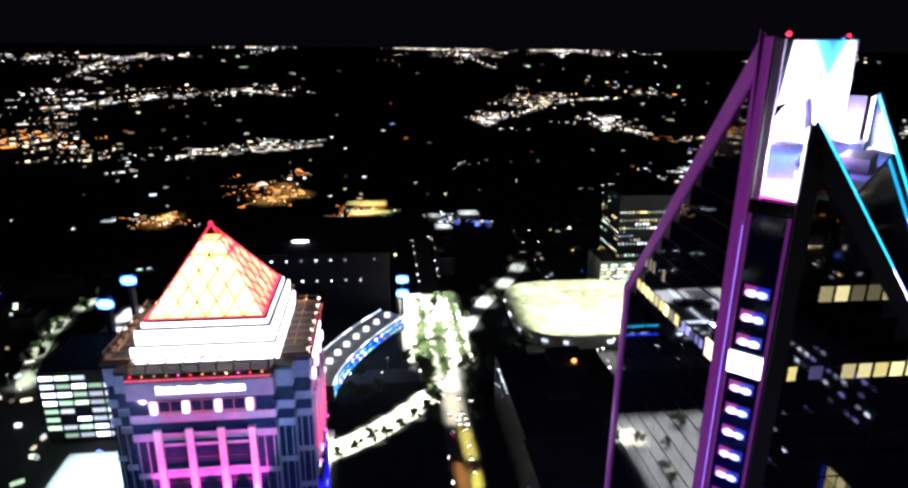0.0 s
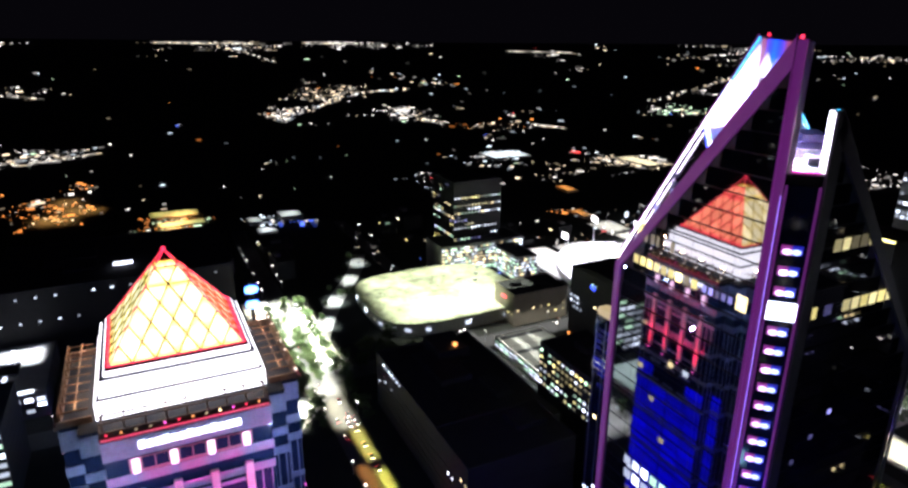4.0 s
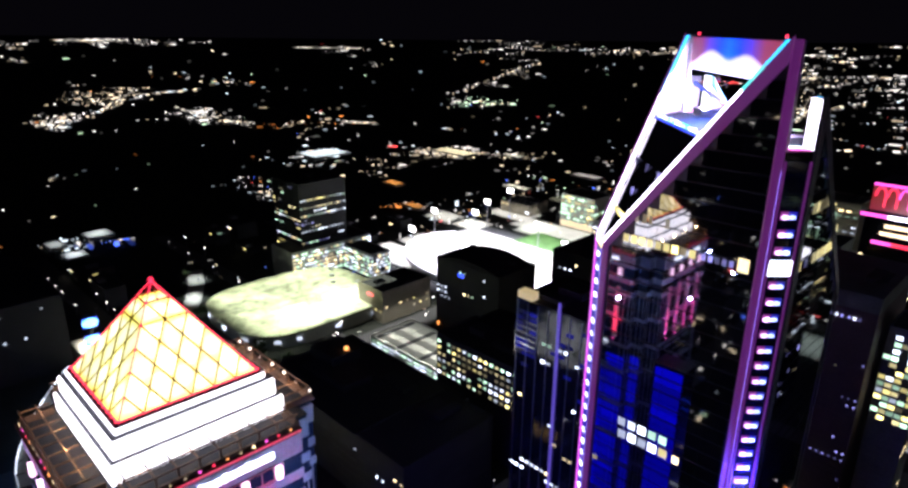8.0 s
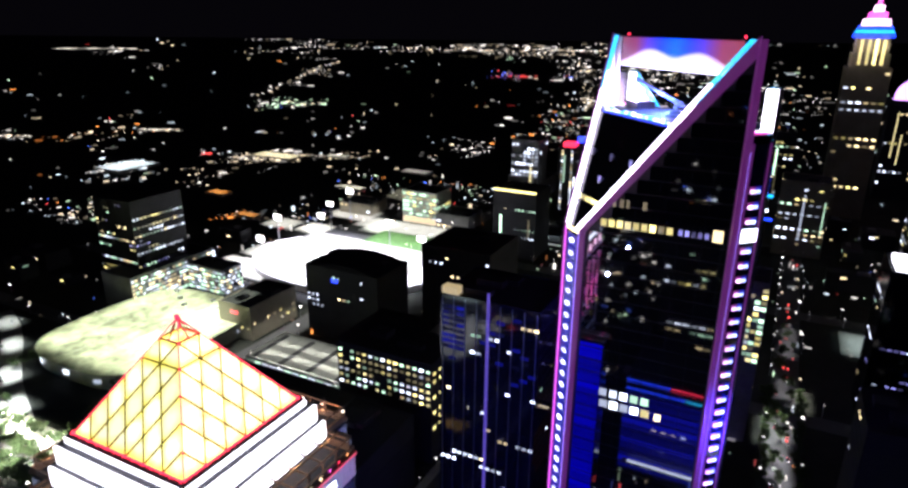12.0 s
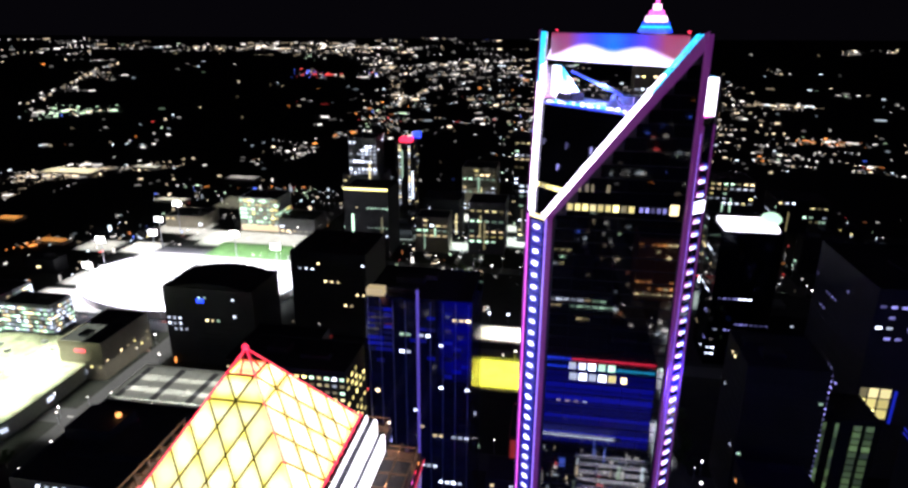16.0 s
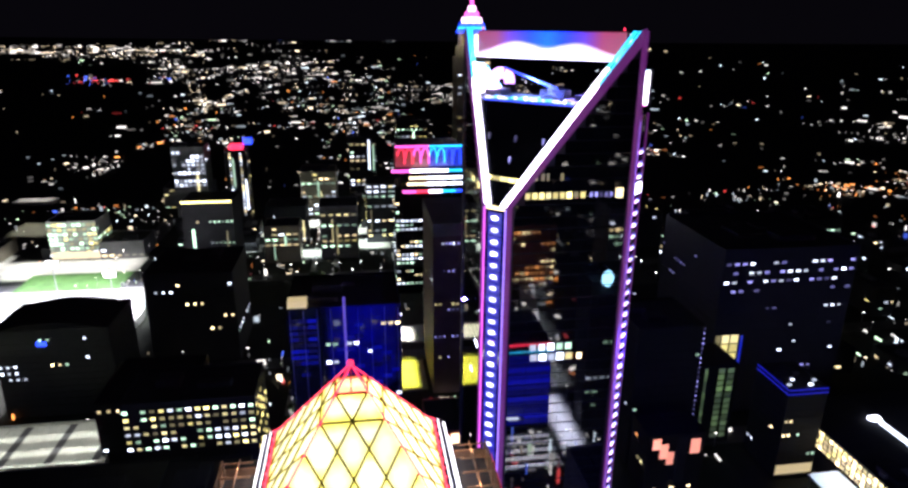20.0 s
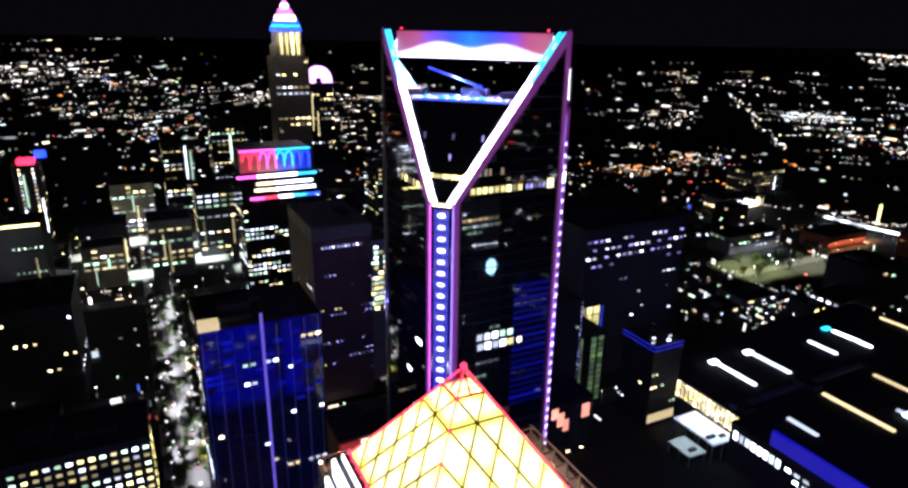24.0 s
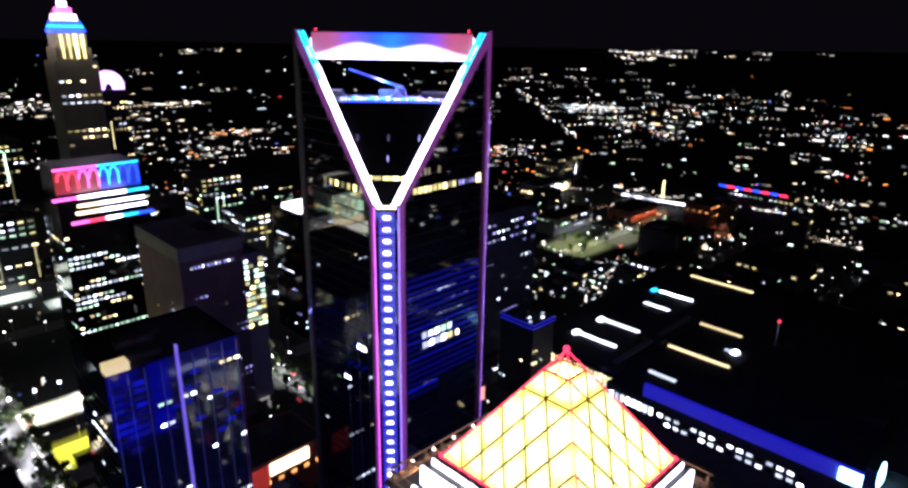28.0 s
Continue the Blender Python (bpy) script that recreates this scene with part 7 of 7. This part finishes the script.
def free(a, b, w, d):
    for a0, a1, b0, b1 in TAKEN:
        if a + w / 2 > a0 and a - w / 2 < a1 and b + d / 2 > b0 and b - d / 2 < b1:
            return False
    for r0, r1 in ((-122, -90), (46, 70), (-324, -296), (205, 225)):
        if a + w / 2 > r0 and a - w / 2 < r1:
            return False
    for r0, r1 in ((-47, -23), (81, 103), (211, 233), (389, 413)):
        if b + d / 2 > r0 and b - d / 2 < r1:
            return False
    return True
HB2 = {}
count = 0
for _ in range(2600):
    a, b = rng.uniform(-680, 700), rng.uniform(-640, 860)
    w, d = rng.choice((18, 26, 34, 44)), rng.choice((18, 26, 34, 44))
    if count > 165 or not free(a, b, w, d) or math.hypot(a, b) > 690:
        continue
    h = rng.choice((7, 10, 14, 18)) if rng.random() < 0.85 else rng.choice((26, 38))
    TAKEN.append((a - w / 2 - 8, a + w / 2 + 8, b - d / 2 - 8, b + d / 2 + 8))
    key = (w, d, h)
    if key not in HB2:
        bm = boxes((-w / 2, w / 2, -d / 2, d / 2, 0, h))
        t = 0.45
        for q in ((-w / 2, w / 2, -d / 2, -d / 2 + t), (-w / 2, w / 2, d / 2 - t, d / 2), (-w / 2, -w / 2 + t, -d / 2 + t, d / 2 - t), (w / 2 - t, w / 2, -d / 2 + t, d / 2 - t)):
            box(bm, *q, h, h + 0.9)
        HB2[key] = (mesh_of(bm, "dark_concrete", "shell"), mesh_of(boxes((-w * 0.12, w * 0.12, -d * 0.16, d * 0.16, 0, 2.6), bevel=0.1), "grey_concrete", "plant_room"))
    th = thing("town_building", (*ab(a, b), 0), 45, "low dark town building with a few lit windows", "building", "low buildings of the town")
    shell_ = put("shell", HB2[key][0], th, Matrix.Identity(4))
    put("plant_room", HB2[key][1], shell_, pose(rng.uniform(-.25, .25) * w, rng.uniform(-.25, .25) * d, h))
    count += 1
    for _ in range(rng.randrange(2, 7)):
        side = rng.choice((0, 0, 0, 270, 270, 90))
        L, off = (w, d / 2) if side == 0 else (d, w / 2)
        mt = rng.choice(("window_cool", "window_warm", "window_warm", "window_yellow", "window_green", "window_cool"))
        put("window", window_mesh(rng.choice((2.0, 3.4, 5.0)), rng.choice((1.2, 1.8)), mt), th, pose(0, 0, 0, 0, 0, side) @ pose(rng.uniform(-.42, .42) * L, -off, rng.uniform(2, h - 1.4)), "window with its light on")

# street lamps along the far streets, one joined field
V, Fc, V2, Fc2 = [], [], [], []
def lamp_post(a, b, h, head):
    for (LV_, LF_, r, z0, z1) in ((V, Fc, 0.10, 0, h), (V2, Fc2, head, h, h + head * 0.9)):
        n = len(LV_)
        for z in (z0, z1):
            for sx, sy in ((-1, -1), (1, -1), (1, 1), (-1, 1)):
                LV_.append((*ab(a + sx * r, b + sy * r), z))
        LF_ += [tuple(n + i for i in f) for f in ((0, 1, 5, 4), (1, 2, 6, 5), (2, 3, 7, 6), (3, 0, 4, 7), (4, 5, 6, 7), (3, 2, 1, 0))]
for c in (-116.5, -95.5, 47.5, 68.5, -321, -299, 206.5, 223.5):
    b = -640
    while b < 690:
        if rng.random() < 0.62 and math.hypot(c, b) < 690 and not (c in (-116.5, -95.5) and 95 < b < 420):
            lamp_post(c, b, 9, rng.uniform(0.22, 0.6))
        b += rng.uniform(18, 36)
for c in (-45.5, -24.5, 82.5, 101.5, 212.5, 231.5, 390.5, 411.5):
    a = -640
    while a < 690:
        if rng.random() < 0.62 and math.hypot(a, c) < 690 and not (-480 < a < -330 and c > 200):
            lamp_post(a, c, 9, rng.uniform(0.22, 0.6))
        a += rng.uniform(18, 36)
for vv, ff, mt, nm, lb in ((V, Fc, "steel", "lamp_posts", "thin steel street lamp posts"), (V2, Fc2, "far_lamp", "lamp_lights", "glowing heads of the street lamps")):
    if mt == "far_lamp":
        glow("far_lamp", (1.0, 0.93, 0.75), 5.0, 0.7, True)
    me = bpy.data.meshes.new(nm)
    me.from_pydata(vv, [], ff)
    me.materials.append(MATS[mt])
    tagged(new(nm, me), lb, "street lamps", kind="stuff")

# lamps of the avenue below the towers
sl_ = thing("street_lamp", (*ab(-95.5, 106), 0), 45, "steel street lamp with a bright white globe", "street lamp", "lamps along the avenue")
bm = bmesh.new()
bmesh.ops.create_cone(bm, segments=8, radius1=0.16, radius2=0.09, depth=8, cap_ends=True, matrix=Matrix.Translation((0, 0, 4)))
part("post", bm, "steel", sl_)
arm_ = part("arm", boxes((-1.4, 0.1, -0.06, 0.06, 7.8, 8.0)), "steel", sl_)
bm = bmesh.new()
bmesh.ops.create_icosphere(bm, subdivisions=2, radius=0.42, matrix=Matrix.Translation((-1.3, 0, 8.4)))
part("globe", bm, "globe_street", arm_)
for i in range(1, 22):
    copy_thing(sl_, pose(*ab(-95.5, 106 + i * 14.5), 0, 0, 0, 45))
for i in range(22):
    copy_thing(sl_, pose(*ab(-116.5, 99 + i * 14.5), 0, 0, 0, 225))
for i in range(10):
    copy_thing(sl_, pose(*ab(-345 - i * 11, -46), 0, 0, 0, 135))
    copy_thing(sl_, pose(*ab(-350 - i * 10, -24), 0, 0, 0, 315))

# trees
def make_tree(place, seed, h):
    r = random.Random(seed)
    t = thing("street_tree", place, 0, "leafy street tree lit by the lamps beside it", "tree", "street trees")
    bm = bmesh.new()
    bmesh.ops.create_cone(bm, segments=7, radius1=0.22, radius2=0.10, depth=h * 0.5, cap_ends=True, matrix=Matrix.Translation((0, 0, h * 0.25)))
    for _ in range(6):
        an = r.uniform(0, 6.28)
        bar(bm, (0, 0, h * r.uniform(0.3, 0.48)), (math.cos(an) * h * 0.24, math.sin(an) * h * 0.24, h * r.uniform(0.55, 0.8)), 0.09)
    part("trunk", bm, "bark", t)
    bm = bmesh.new()
    cl = [(r.gauss(0, h * 0.18), r.gauss(0, h * 0.18), h * r.uniform(0.45, 0.95)) for _ in range(18)]
    for _ in range(820):
        c = r.choice(cl)
        p = Vector((c[0] + r.gauss(0, h * 0.06), c[1] + r.gauss(0, h * 0.06), c[2] + r.gauss(0, h * 0.05)))
        q = Euler((r.uniform(0, 6.3), r.uniform(0, 6.3), r.uniform(0, 6.3))).to_matrix()
        s = r.uniform(0.3, 0.75)
        vs = [bm.verts.new(p + q @ Vector(v) * s) for v in ((-1, 0, 0), (0, -0.5, 0.1), (1, 0, 0), (0, 0.5, 0.1))]
        bm.faces.new(vs)
    part("crown", bm, "leaves", t)
    return t
kinds = [make_tree((*ab(-300 - 10 * i, -47), 0), 40 + i, 8.5 + 1.3 * i) for i in range(3)]
def plant(a, b):
    copy_thing(rng.choice(kinds), pose(*ab(a, b), 0, 0, 0, rng.uniform(0, 360)) @ Matrix.Scale(rng.uniform(0.8, 1.25), 4))
for i in range(14):
    plant(-312 - i * 9.5, -48 + rng.uniform(-1, 1))
    plant(-318 - i * 9.5, -20 + rng.uniform(-1, 1))
for i in range(9):
    t = i / 9
    plant(-209 - 70 * t + 8 * math.sin(3.1 * t), -121 + 84 * t ** 0.9)
for i in range(24):
    plant(-94.0 + rng.uniform(-2.5, 1), 106 + i * 12.5 + rng.uniform(-4, 4))
    plant(-117.0 + rng.uniform(-1, 3), 103 + i * 12.5 + rng.uniform(-4, 4))
for i in range(14):
    plant(48 + rng.uniform(-1, 2), 102 + i * 11 + rng.uniform(-3, 3))
    plant(53 + rng.uniform(0, 10), 104 + i * 20 + rng.uniform(-6, 6))
    plant(68 + rng.uniform(-2, 1), 106 + i * 11 + rng.uniform(-3, 3))
for i in range(22):
    plant(rng.uniform(438, 584), rng.uniform(192, 252))
for i in range(26):
    plant(-112 + rng.uniform(0, 12), 104 + i * 11.5 + rng.uniform(-5, 5))
for i in range(10):
    plant(-242 + rng.uniform(0, 78), -184 + rng.uniform(0, 68))
for i in range(8):
    plant(-445 + i * 3, 20 + i * 6)
for i in range(7):
    plant(-380 - i * 26 + rng.uniform(-4, 4), -24 + i * 14 + rng.uniform(-3, 3))
for i in range(10):
    plant(-270 - rng.uniform(0, 60), -90 + rng.uniform(-25, 30))
for i in range(9):
    plant(-316 + i * 8.5 + rng.uniform(-2, 2), -49 + rng.uniform(-2.5, 1.5))
    plant(-312 + i * 8.5 + rng.uniform(-2, 2), -21 + rng.uniform(-2, 3))
for i in range(16):
    plant(-352 + rng.uniform(0, 44), -14 + rng.uniform(0, 56))
for i in range(16):
    plant(-306 - i * 5.0 + rng.uniform(-2, 2), -37 + rng.uniform(-2, 2))
    plant(-300 - i * 5.0 + rng.uniform(-2, 2), -52 + rng.uniform(-3, 3))
for i in range(7):
    plant(*CURVE[i])
    plant(CURVE[i][0] + 14, CURVE[i][1] + 9)
for i in range(6):
    plant(-345 - i * 21 + rng.uniform(-4, 4), -36 + rng.uniform(-6, 6))

# cars
def make_car(place, turn):
    c = thing("car", place, turn, "dark saloon car with its lights on, standing in the street", "car", "cars in the street")
    bm = boxes((-2.2, 2.2, -0.9, 0.9, 0.35, 0.95), bevel=0.15)
    part("body", bm, "car_paint", c)
    bm = prism(bmesh.new(), [(-1.3, -0.8, 0.95), (1.1, -0.8, 0.95), (0.6, -0.8, 1.5), (-0.9, -0.8, 1.5)], (0, 1.6, 0))
    part("cabin", bm, "dark_glass", c)
    for x in (-1.35, 1.35):
        for y in (-0.9, 0.72):
            bm = bmesh.new()
            bmesh.ops.create_cone(bm, segments=10, radius1=0.34, radius2=0.34, depth=0.2, cap_ends=True, matrix=pose(x, y + 0.09, 0.34, 90))
            wh = part("wheel", bm, "rubber", c)
            b3 = bmesh.new()
            bmesh.ops.create_cone(b3, segments=8, radius1=0.2, radius2=0.2, depth=0.22, cap_ends=True, matrix=pose(x, y + 0.09, 0.34, 90))
            part("rim", b3, "steel", wh)
    for y in (-0.65, 0.65):
        part("headlight", boxes((2.16, 2.3, y - 0.3, y + 0.3, 0.6, 0.85)), "lamp_head", c)
        part("tail_light", boxes((-2.3, -2.16, y - 0.3, y + 0.3, 0.6, 0.9)), "led_red", c)
    return c
car = make_car((*ab(-196, -31), 0.1), 45)
for a, b, t in ((-208, -31, 45), (-221, -31, 45), (-232, -39, 225), (-252, -39, 225), (-275, -31, 45), (-300, -39, 225), (-102, 130, 135), (-102, 165, 135), (-110, 150, 315), (-110, 205, 315), (-102, 235, 135), (-110, 268, 315), (54, 140, 135), (62, 170, 315), (54, 205, 135), (-340, -31, 45), (-365, -39, 225), (-238, -31, 45), (-244, -28.5, 45), (-244, -33.5, 45), (-250, -29, 45), (-250, -33.5, 45), (-256, -31, 45)):
    copy_thing(car, pose(*ab(a, b), 0.1, 0, 0, t))

for name, (V, Fc) in SETS.items():
    if not V:
        continue
    me = bpy.data.meshes.new("town_lights")
    me.from_pydata(V, [], Fc)
    me.materials.append(MATS["far_" + name])
    MATS["far_" + name].cycles.emission_sampling = "NONE"
    tagged(new("town_lights", me), "far town blocks with " + name + " lights", "town lights", kind="stuff")
